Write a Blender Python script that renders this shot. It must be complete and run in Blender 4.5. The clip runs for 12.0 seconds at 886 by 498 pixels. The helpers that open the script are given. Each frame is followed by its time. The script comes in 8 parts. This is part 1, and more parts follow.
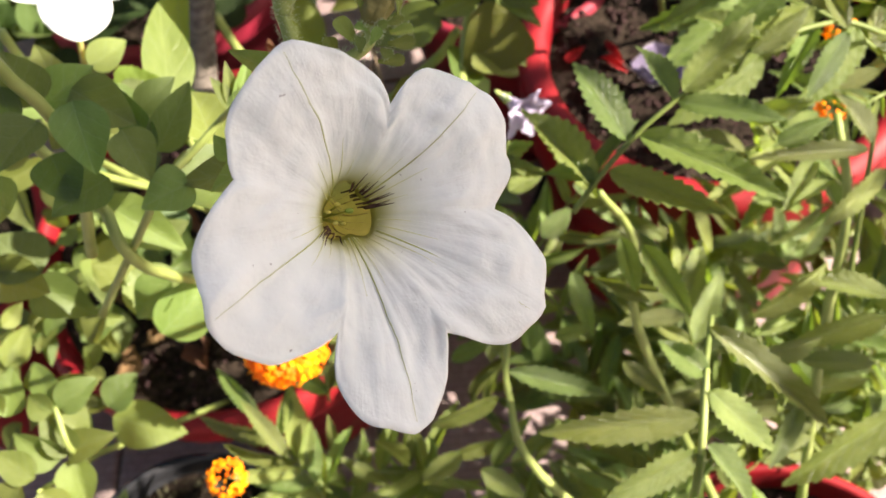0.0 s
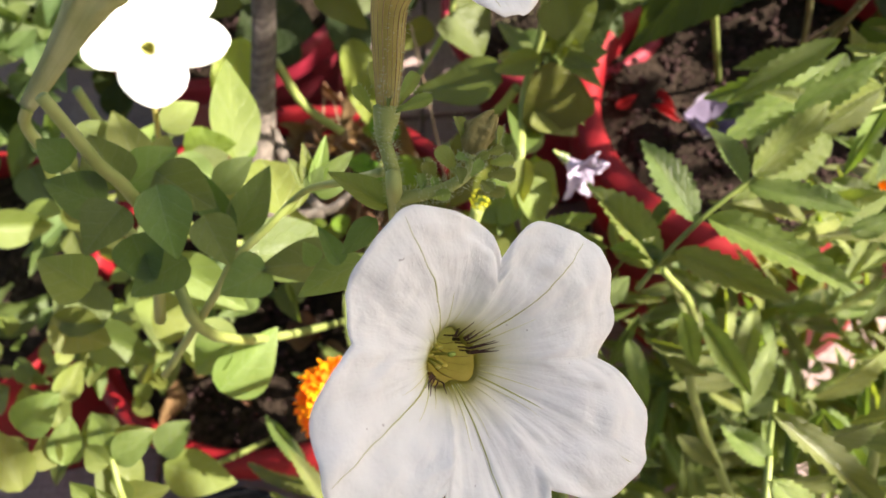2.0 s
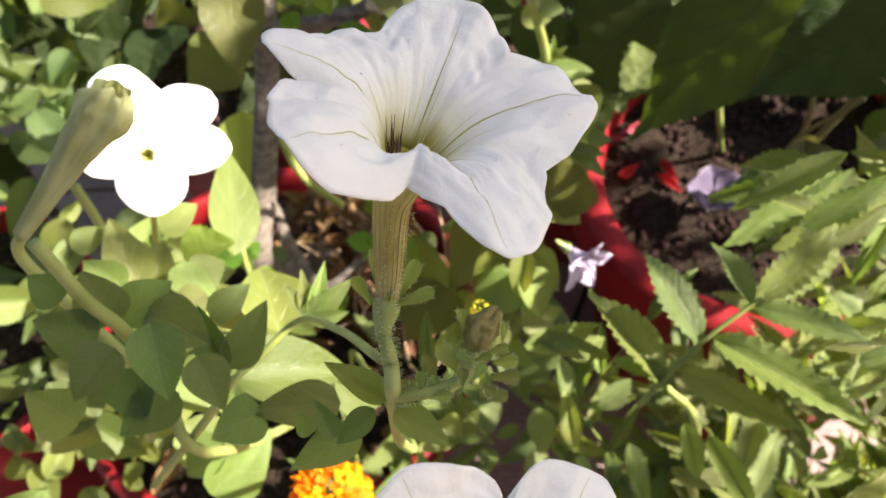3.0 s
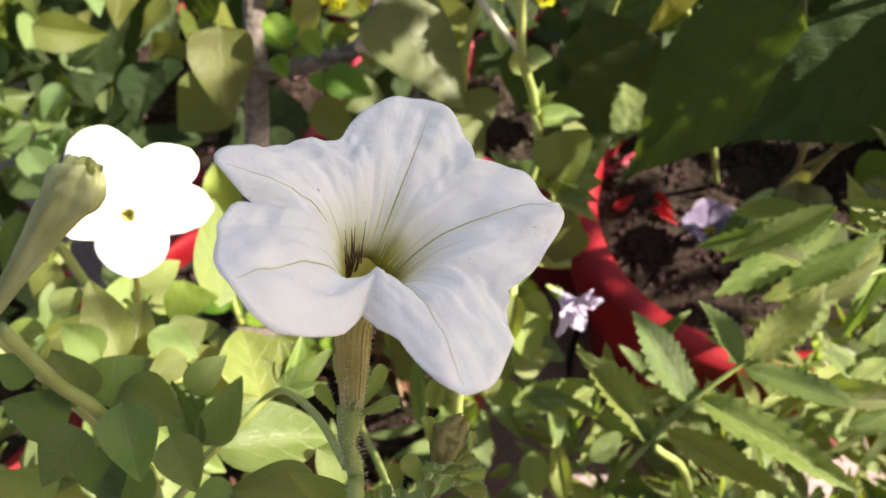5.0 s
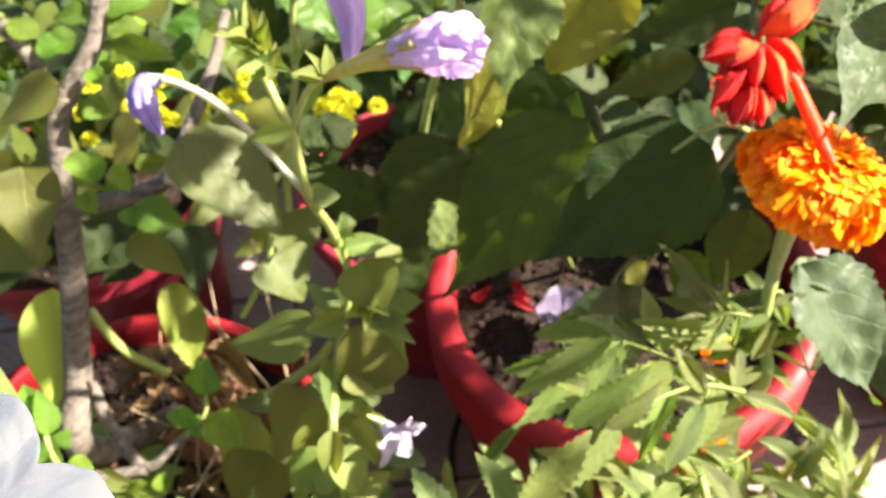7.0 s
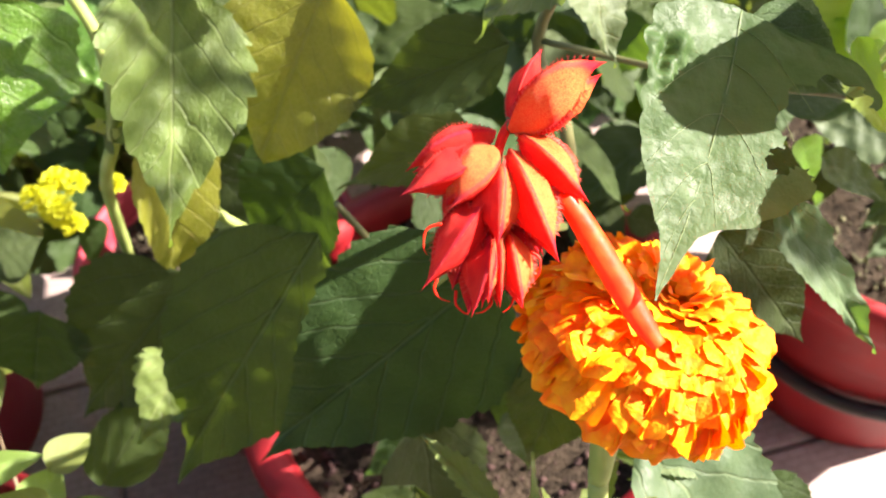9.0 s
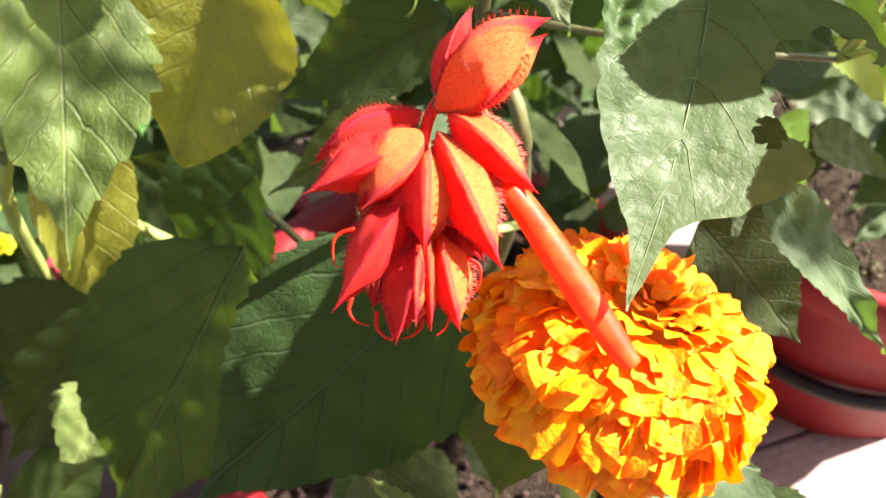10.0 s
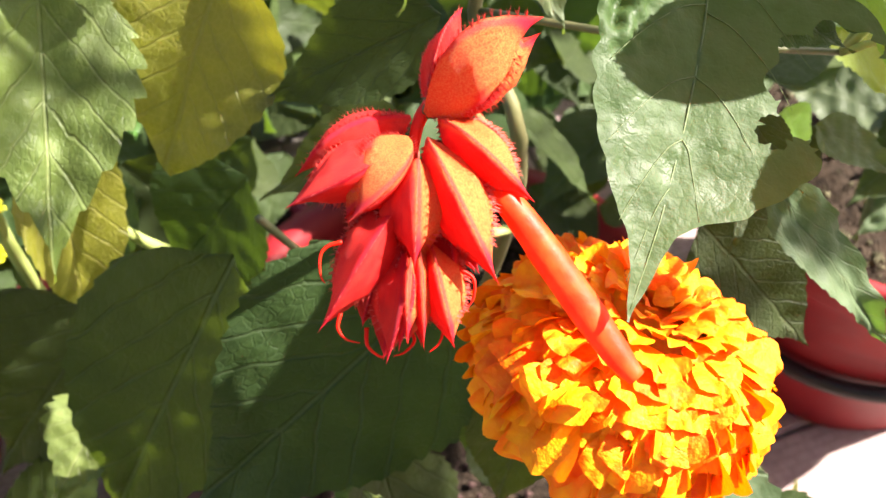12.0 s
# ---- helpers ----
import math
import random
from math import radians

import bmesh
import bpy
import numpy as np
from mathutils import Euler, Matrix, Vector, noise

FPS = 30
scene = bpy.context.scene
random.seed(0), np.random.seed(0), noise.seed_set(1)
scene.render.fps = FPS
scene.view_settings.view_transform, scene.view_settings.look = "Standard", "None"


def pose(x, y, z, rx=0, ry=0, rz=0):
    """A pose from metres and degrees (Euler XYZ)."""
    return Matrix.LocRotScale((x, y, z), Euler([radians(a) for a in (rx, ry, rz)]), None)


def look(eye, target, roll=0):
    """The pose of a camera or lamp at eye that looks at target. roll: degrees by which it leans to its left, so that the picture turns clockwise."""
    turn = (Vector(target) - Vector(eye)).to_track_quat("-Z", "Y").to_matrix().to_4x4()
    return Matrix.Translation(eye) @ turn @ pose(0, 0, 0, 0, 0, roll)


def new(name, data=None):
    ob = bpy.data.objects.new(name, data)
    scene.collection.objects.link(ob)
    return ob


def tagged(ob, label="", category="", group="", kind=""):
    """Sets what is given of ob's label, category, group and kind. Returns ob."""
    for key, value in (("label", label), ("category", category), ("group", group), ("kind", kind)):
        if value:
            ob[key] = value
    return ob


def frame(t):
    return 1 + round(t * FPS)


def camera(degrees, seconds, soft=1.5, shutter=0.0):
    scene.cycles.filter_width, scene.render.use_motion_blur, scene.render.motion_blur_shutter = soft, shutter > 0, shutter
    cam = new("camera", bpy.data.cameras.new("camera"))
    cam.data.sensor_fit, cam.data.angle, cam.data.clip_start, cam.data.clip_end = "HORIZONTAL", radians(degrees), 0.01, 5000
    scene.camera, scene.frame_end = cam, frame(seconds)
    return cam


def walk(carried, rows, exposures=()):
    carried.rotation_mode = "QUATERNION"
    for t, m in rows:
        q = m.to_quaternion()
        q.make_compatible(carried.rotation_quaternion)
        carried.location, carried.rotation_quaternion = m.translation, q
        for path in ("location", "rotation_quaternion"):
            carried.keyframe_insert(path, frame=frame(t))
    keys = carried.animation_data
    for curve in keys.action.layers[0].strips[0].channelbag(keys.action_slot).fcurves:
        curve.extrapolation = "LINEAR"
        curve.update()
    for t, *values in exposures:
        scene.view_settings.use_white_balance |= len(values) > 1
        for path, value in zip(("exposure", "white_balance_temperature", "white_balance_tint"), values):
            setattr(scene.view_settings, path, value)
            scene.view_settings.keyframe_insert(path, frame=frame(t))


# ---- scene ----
cam = camera(51.4, 12.0)
PATH = [
    (0, (0.11626, 0.05433, 0.98744), (0.09744, 0.20653, 0.72960), -11.438),
    (0.5, (0.11847, 0.05730, 0.98825), (0.09680, 0.20901, 0.73034), -12.165),
    (1, (0.11646, 0.05798, 0.98833), (0.09248, 0.20910, 0.73028), -12.776),
    (1.5, (0.11503, 0.05932, 0.98919), (0.08996, 0.21078, 0.73144), -12.695),
    (2, (0.10611, 0.07249, 0.99976), (0.07689, 0.23074, 0.74657), -12.305),
    (2.5, (0.10547, 0.08644, 1.00357), (0.07665, 0.24895, 0.75304), -11.249),
    (3, (0.10677, 0.10232, 1.01110), (0.07829, 0.26991, 0.76392), -10.530),
    (3.5, (0.10845, 0.11041, 1.01416), (0.08103, 0.27993, 0.76817), -9.902),
    (5.5, (0.11427, 0.11916, 1.01743), (0.08553, 0.29135, 0.77345), -10.735),
    (6, (0.11351, 0.11644, 1.01971), (0.08579, 0.29001, 0.77660), -10.398),
    (6.5, (0.13402, 0.12510, 1.02406), (0.11633, 0.30577, 0.78521), -8.657),
    (7, (0.17650, 0.15181, 1.02861), (0.17576, 0.33795, 0.79334), -7.408),
    (7.5, (0.21775, 0.19540, 1.02550), (0.22500, 0.38744, 0.79514), -7.844),
    (7.7, (0.22801, 0.21139, 1.01752), (0.23580, 0.40507, 0.78855), -7.832),
    (9.3, (0.28536, 0.31279, 0.92100), (0.31321, 0.48648, 0.67799), -8.427),
    (9.5, (0.28903, 0.31780, 0.91663), (0.31697, 0.49322, 0.67487), -9.349),
    (10, (0.29281, 0.32273, 0.89874), (0.32391, 0.49774, 0.65707), -9.001),
    (10.5, (0.29778, 0.32621, 0.89187), (0.32929, 0.50158, 0.65051), -8.766),
    (11, (0.29837, 0.32908, 0.89456), (0.33140, 0.50484, 0.65369), -8.793),
    (11.5, (0.29622, 0.33261, 0.89441), (0.32783, 0.50852, 0.65345), -9.088),
    (12, (0.29577, 0.32862, 0.89454), (0.32634, 0.50246, 0.65197), -10.128),
]
walk(cam, [(t, look(eye, target, roll)) for t, eye, target, roll in PATH], exposures=[(0, 1.95, 6800, 12), (1.5, 1.95, 6800, 12), (3.0, 2.05, 6800, 14), (3.5, 2.05, 6800, 14), (5.5, 1.94, 6700, 14), (7.0, 2.40, 6800, 11), (9.5, 2.70, 6600, 10), (10.5, 2.63, 6600, 12), (12, 2.62, 6600, 13)])
cam.data.dof.use_dof = True
cam.data.dof.focus_distance = 0.166
cam.data.dof.aperture_fstop = 34.0

# ---- light ----
SUN_AZ, SUN_EL = radians(-5), radians(38)
SUN = Vector((math.cos(SUN_AZ) * math.cos(SUN_EL), math.sin(SUN_AZ) * math.cos(SUN_EL), math.sin(SUN_EL)))
world = bpy.data.worlds.new("sky")
scene.world = world
world.use_nodes = True
wn, wl = world.node_tree.nodes, world.node_tree.links
sky = wn.new("ShaderNodeTexSky")
sky.sky_type = "NISHITA"
sky.sun_disc = False
sky.air_density, sky.dust_density, sky.ozone_density = 1.0, 2.2, 0.6
sky.sun_elevation = SUN_EL
sky.sun_rotation = math.atan2(SUN.x, SUN.y)
wl.new(sky.outputs[0], wn["Background"].inputs[0])
wn["Background"].inputs[1].default_value = 0.052
sun = new("sun", bpy.data.lights.new("sun", "SUN"))
sun.data.energy, sun.data.angle, sun.data.color = 5.2, radians(0.55), (1.0, 0.94, 0.82)
sun.matrix_world = look(SUN * 6, (0, 0, 0))


# ---- node helpers ----
class Nodes:
    def __init__(self, name):
        self.m = bpy.data.materials.new(name)
        self.m.use_nodes = True
        self.t = self.m.node_tree
        self.b = self.t.nodes["Principled BSDF"]
        self.out = self.t.nodes["Material Output"]

    def n(self, kind, **kw):
        node = self.t.nodes.new("ShaderNode" + kind)
        for key, value in kw.items():
            node.inputs[key].default_value = value
        return node

    def link(self, a, b):
        self.t.links.new(a, b)

    def put(self, sock, v):
        if isinstance(v, bpy.types.NodeSocket):
            self.link(v, sock)
        else:
            sock.default_value = v

    def math(self, op, a, b=0.0, c=0.0, clamp=False):
        node = self.t.nodes.new("ShaderNodeMath")
        node.operation, node.use_clamp = op, clamp
        for sock, v in zip(node.inputs, (a, b, c)):
            self.put(sock, v)
        return node.outputs[0]

    def ramp(self, v, lo, hi, a=0.0, b=1.0):
        node = self.t.nodes.new("ShaderNodeMapRange")
        node.interpolation_type = "SMOOTHSTEP"
        for sock, val in zip(node.inputs, (v, lo, hi, a, b)):
            self.put(sock, val)
        return node.outputs[0]

    def mix(self, f, a, b, mode="MIX"):
        node = self.t.nodes.new("ShaderNodeMix")
        node.data_type, node.blend_type = "RGBA", mode
        self.put(node.inputs[0], f)
        self.put(node.inputs[6], a if not isinstance(a, tuple) else (*a, 1))
        self.put(node.inputs[7], b if not isinstance(b, tuple) else (*b, 1))
        return node.outputs[2]

    def noise(self, scale, detail=3.0, rough=0.55, vec=None, dist=0.0):
        node = self.n("TexNoise", Scale=scale, Detail=detail, Roughness=rough, Distortion=dist)
        self.link(vec or self.coord(), node.inputs["Vector"])
        return node.outputs[0]

    def coord(self, which="Object"):
        return self.n("TexCoord").outputs[which]

    def world(self):
        return self.n("NewGeometry").outputs["Position"]

    def bump(self, h, strength=0.4, dist=0.001):
        node = self.n("Bump", Strength=strength, Distance=dist)
        self.link(h, node.inputs["Height"])
        self.link(node.outputs[0], self.b.inputs["Normal"])
        return node.outputs[0]

    def vary(self, col, hue=0.02, val=0.25):
        rnd = self.n("ObjectInfo").outputs["Random"]
        hsv = self.n("HueSaturation")
        self.link(self.ramp(rnd, 0, 1, 0.5 - hue, 0.5 + hue), hsv.inputs["Hue"])
        self.link(self.ramp(self.math("FRACT", self.math("MULTIPLY", rnd, 7.31)), 0, 1, 1 - val, 1 + val), hsv.inputs["Value"])
        self.put(hsv.inputs["Color"], col)
        return hsv.outputs[0]

    def translucent(self, col, amount):
        tr = self.n("BsdfTranslucent")
        self.put(tr.inputs[0], col if not isinstance(col, tuple) else (*col, 1))
        mx = self.n("MixShader", Fac=amount)
        self.link(self.b.outputs[0], mx.inputs[1])
        self.link(tr.outputs[0], mx.inputs[2])
        self.link(mx.outputs[0], self.out.inputs[0])


def leaf_material(name, dark, light, vein, glow, laterals=7, slope=0.9, rough=0.42, amount=0.35, relief=0.6, blotch=None, spec=0.45, net=0.0, cell=0.10):
    k = Nodes(name)
    co = k.coord()
    sep = k.n("SeparateXYZ")
    k.link(co, sep.inputs[0])
    ax, y = k.math("ABSOLUTE", sep.outputs[0]), sep.outputs[1]
    mid = k.ramp(ax, 0.005, 0.017, 1.0, 0.0)
    wob = k.math("MULTIPLY", k.math("SUBTRACT", k.noise(6.0, 2.0), 0.5), 0.5)
    ph = k.math("ADD", k.math("SUBTRACT", k.math("MULTIPLY", y, float(laterals)), k.math("MULTIPLY", ax, slope * laterals)), wob)
    lat = k.ramp(k.math("ABSOLUTE", k.math("SUBTRACT", k.math("FRACT", ph), 0.5)), 0.02, 0.065, 1.0, 0.0)
    lat = k.math("MULTIPLY", lat, 0.7)
    if not laterals:
        mid = lat = k.math("MULTIPLY", lat, 0.0)
    veins = k.math("MAXIMUM", mid, lat)
    vor = k.n("TexVoronoi", Scale=26.0)
    vor.feature = "DISTANCE_TO_EDGE"
    k.link(co, vor.inputs["Vector"])
    cells = k.ramp(vor.outputs["Distance"], 0.0, 0.10, 0.0, 1.0)
    tone = k.math("MULTIPLY_ADD", k.noise(3.0, 4.0), 0.8, k.math("MULTIPLY", k.noise(24.0, 3.0), 0.3))
    col = k.mix(k.ramp(tone, 0.3, 0.85), dark, light)
    col = k.mix(k.math("MULTIPLY", k.math("SUBTRACT", 1.0, cells), net), col, vein)
    if blotch:
        col = k.mix(k.ramp(k.noise(5.0, 5.0, 0.7), 0.58, 0.70), col, blotch)
    col = k.mix(k.math("MULTIPLY", veins, 0.65), col, vein)
    col = k.vary(col)
    k.link(col, k.b.inputs["Base Color"])
    k.link(k.ramp(k.noise(14.0, 3.0), 0.3, 0.7, rough - 0.08, rough + 0.14), k.b.inputs["Roughness"])
    k.b.inputs["Specular IOR Level"].default_value = spec
    h = k.math("SUBTRACT", k.math("MULTIPLY_ADD", cells, cell, k.math("MULTIPLY", k.noise(40.0, 3.0), 0.45)), veins)
    k.bump(h, relief, 0.0015)
    k.translucent(k.vary(k.mix(k.math("MULTIPLY", veins, 0.4), glow, dark)), amount)
    return k.m


def plain_material(name, a, b, scale=60.0, rough=0.6, amount=0.0, glow=None, bump=0.3, dist=0.0006, spec=0.4, vary=0.0):
    k = Nodes(name)
    f = k.math("MULTIPLY_ADD", k.noise(scale, 4.0), 0.7, k.math("MULTIPLY", k.noise(scale * 0.17, 3.0), 0.4))
    col = k.mix(k.ramp(f, 0.35, 0.8), a, b)
    if vary:
        col = k.vary(col, vary * 0.2, vary)
    k.link(col, k.b.inputs["Base Color"])
    k.link(k.ramp(k.noise(scale * 0.5), 0.3, 0.7, rough - 0.08, rough + 0.1), k.b.inputs["Roughness"])
    k.b.inputs["Specular IOR Level"].default_value = spec
    k.bump(k.noise(scale * 2.0, 4.0), bump, dist)
    if amount:
        k.translucent(glow or b, amount)
    return k.m


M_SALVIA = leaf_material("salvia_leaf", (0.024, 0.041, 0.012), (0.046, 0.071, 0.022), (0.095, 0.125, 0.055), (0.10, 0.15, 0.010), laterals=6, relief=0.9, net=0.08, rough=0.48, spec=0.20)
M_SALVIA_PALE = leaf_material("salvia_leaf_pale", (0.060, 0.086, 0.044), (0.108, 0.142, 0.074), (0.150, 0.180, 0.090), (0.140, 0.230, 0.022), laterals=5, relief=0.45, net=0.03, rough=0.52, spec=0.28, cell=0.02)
# Lit copy of the salvia leaf: sunlight is put into its lighter green.
M_SALVIA_LIT = leaf_material("salvia_leaf_lit", (0.056, 0.092, 0.022), (0.105, 0.150, 0.040), (0.20, 0.25, 0.10), (0.22, 0.32, 0.03), laterals=6, relief=0.8, net=0.12, rough=0.46, spec=0.3)
M_EATEN = leaf_material("eaten_leaf", (0.025, 0.043, 0.013), (0.046, 0.072, 0.024), (0.09, 0.13, 0.05), (0.13, 0.20, 0.015), laterals=0, relief=0.5, net=0.05, rough=0.52, spec=0.22, cell=0.03, amount=0.3)
M_LEAFVEIN = plain_material("leaf_vein", (0.080, 0.115, 0.035), (0.13, 0.16, 0.06), 40.0, 0.5, 0.3, (0.25, 0.34, 0.05))
M_YELLOWING = leaf_material("yellowing_leaf", (0.110, 0.130, 0.014), (0.190, 0.210, 0.024), (0.26, 0.27, 0.07), (0.42, 0.44, 0.022), laterals=6, blotch=(0.09, 0.06, 0.012), net=0.5, amount=0.36)
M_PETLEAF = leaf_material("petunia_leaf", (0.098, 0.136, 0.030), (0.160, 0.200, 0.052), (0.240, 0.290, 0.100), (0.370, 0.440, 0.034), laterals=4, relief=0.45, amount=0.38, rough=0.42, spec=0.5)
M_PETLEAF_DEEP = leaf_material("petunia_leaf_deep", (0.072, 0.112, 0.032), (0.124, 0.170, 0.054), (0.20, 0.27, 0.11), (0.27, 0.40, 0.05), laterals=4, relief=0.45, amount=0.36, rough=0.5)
M_MARILEAF = leaf_material("marigold_leaf", (0.080, 0.122, 0.020), (0.215, 0.256, 0.064), (0.30, 0.36, 0.14), (0.32, 0.43, 0.035), laterals=8, relief=0.8, amount=0.32, rough=0.36, spec=0.65)
M_SHRUB = leaf_material("shrub_leaf", (0.075, 0.150, 0.012), (0.135, 0.235, 0.022), (0.22, 0.32, 0.06), (0.30, 0.46, 0.015), laterals=6, relief=0.7, amount=0.4, rough=0.28)
M_OVATE = leaf_material("ovate_leaf", (0.088, 0.106, 0.019), (0.145, 0.166, 0.032), (0.18, 0.20, 0.06), (0.32, 0.34, 0.025), laterals=4, relief=0.35, amount=0.40, rough=0.48)
M_SHRUB_DEEP = leaf_material("glossy_leaf", (0.033, 0.080, 0.012), (0.061, 0.136, 0.018), (0.130, 0.220, 0.049), (0.140, 0.300, 0.011), laterals=5, relief=1.0, amount=0.3, rough=0.22, net=0.3)
M_LIME = leaf_material("lime_leaf", (0.103, 0.188, 0.017), (0.169, 0.273, 0.029), (0.260, 0.360, 0.074), (0.420, 0.580, 0.033), laterals=5, relief=0.6, amount=0.5, net=0.3)
M_YOVATE = leaf_material("yellow_green_leaf", (0.244, 0.282, 0.035), (0.338, 0.376, 0.058), (0.380, 0.420, 0.123), (0.600, 0.620, 0.054), laterals=4, relief=0.25, amount=0.45, rough=0.5)
M_DRYSTALK = plain_material("dry_stalk", (0.22, 0.15, 0.09), (0.38, 0.28, 0.18), 90.0, 0.8)
M_DRY = leaf_material("dry_leaf", (0.16, 0.08, 0.035), (0.30, 0.17, 0.08), (0.22, 0.13, 0.06), (0.30, 0.14, 0.04), laterals=5, relief=1.0, amount=0.25, rough=0.7)
M_STEM = plain_material("green_stem", (0.25, 0.30, 0.08), (0.37, 0.42, 0.14), 90.0, 0.5, 0.2, (0.3, 0.45, 0.08))
M_RACHIS = plain_material("leaf_rachis", (0.12, 0.16, 0.035), (0.20, 0.24, 0.06), 90.0, 0.5, 0.2, (0.2, 0.3, 0.04))
M_STEM_DARK = plain_material("brown_green_stem", (0.08, 0.09, 0.03), (0.14, 0.13, 0.05), 90.0, 0.55)


def bark_material():
    k = Nodes("bark")
    p = k.world()
    sep = k.n("SeparateXYZ")
    k.link(p, sep.inputs[0])
    vec = k.n("CombineXYZ")
    for i, m in enumerate((30.0, 30.0, 260.0)):
        k.link(k.math("MULTIPLY", sep.outputs[i], m), vec.inputs[i])
    ring = k.noise(1.0, 3.0, 0.6, vec.outputs[0])
    fine = k.noise(220.0, 5.0, 0.65, p)
    col = k.mix(k.ramp(k.math("MULTIPLY_ADD", ring, 0.6, k.math("MULTIPLY", fine, 0.5)), 0.35, 0.75), (0.060, 0.046, 0.038), (0.19, 0.155, 0.13))
    lichen = k.ramp(k.noise(70.0, 4.0, 0.6, p), 0.60, 0.72)
    col = k.mix(k.math("MULTIPLY", lichen, 0.5), col, (0.28, 0.26, 0.23))
    k.link(col, k.b.inputs["Base Color"])
    k.b.inputs["Roughness"].default_value = 0.85
    k.bump(k.math("MULTIPLY_ADD", ring, 0.9, fine), 0.9, 0.003)
    return k.m


M_BARK = bark_material()
M_CUT = plain_material("cut_wood", (0.34, 0.28, 0.22), (0.48, 0.41, 0.33), 120.0, 0.8)
M_PALESTEM = plain_material("pale_hairy_stem", (0.36, 0.36, 0.25), (0.52, 0.50, 0.40), 120.0, 0.6, 0.25, (0.5, 0.5, 0.3))
M_HAIR = plain_material("plant_hair", (0.46, 0.52, 0.30), (0.58, 0.63, 0.42), 30.0, 0.5, 0.4)
M_RED_SALVIA = plain_material("salvia_red", (0.62, 0.006, 0.003), (0.80, 0.030, 0.006), 160.0, 0.48, 0.40, (0.95, 0.045, 0.005), 0.35, 0.0004, 0.3)
M_RED_ORANGE = plain_material("salvia_orange", (0.78, 0.035, 0.005), (0.86, 0.105, 0.014), 220.0, 0.46, 0.36, (0.98, 0.12, 0.01), 0.3, 0.0004, 0.35)
M_MARI = plain_material("marigold_petal", (0.90, 0.16, 0.002), (1.0, 0.44, 0.004), 3.0, 0.55, 0.24, (1.0, 0.20, 0.0), 0.25, 0.01, 0.2, 0.08)
M_SEAM = plain_material("tube_seam", (0.80, 0.45, 0.14), (0.88, 0.60, 0.25), 60.0, 0.5)
M_YELLOW = plain_material("yellow_petal", (0.46, 0.46, 0.012), (0.62, 0.60, 0.03), 60.0, 0.5, 0.35, (0.80, 0.76, 0.03))
M_VIOLET = plain_material("violet_petal", (0.50, 0.36, 0.72), (0.72, 0.58, 0.85), 45.0, 0.5, 0.4, (0.7, 0.5, 0.85), 0.5, 0.0008)
M_VIOLET_DEEP = plain_material("withered_violet_petal", (0.22, 0.17, 0.50), (0.45, 0.36, 0.68), 60.0, 0.55, 0.35, (0.45, 0.35, 0.75), 0.6, 0.001)
M_WITHER = plain_material("faded_petal", (0.46, 0.40, 0.55), (0.64, 0.56, 0.72), 60.0, 0.55, 0.4, (0.66, 0.58, 0.72), 0.5, 0.0008)
M_TUBE = plain_material("corolla_tube", (0.32, 0.27, 0.08), (0.52, 0.46, 0.19), 240.0, 0.55, 0.35, (0.66, 0.66, 0.14))
M_RIB = plain_material("tube_rib", (0.26, 0.20, 0.07), (0.46, 0.38, 0.17), 160.0, 0.6)
M_POLLEN = plain_material("anther", (0.46, 0.42, 0.08), (0.62, 0.56, 0.16), 300.0, 0.6)
M_STIGMA = plain_material("stigma", (0.22, 0.34, 0.05), (0.36, 0.45, 0.10), 300.0, 0.35)
M_VEIN_GREEN = plain_material("petal_vein", (0.38, 0.39, 0.10), (0.52, 0.53, 0.19), 120.0, 0.6)
M_VEIN_FAINT = plain_material("faint_petal_vein", (0.62, 0.62, 0.28), (0.72, 0.71, 0.40), 120.0, 0.6)
M_VEIN_DARK = plain_material("dark_vein", (0.05, 0.02, 0.03), (0.10, 0.05, 0.03), 120.0, 0.6)


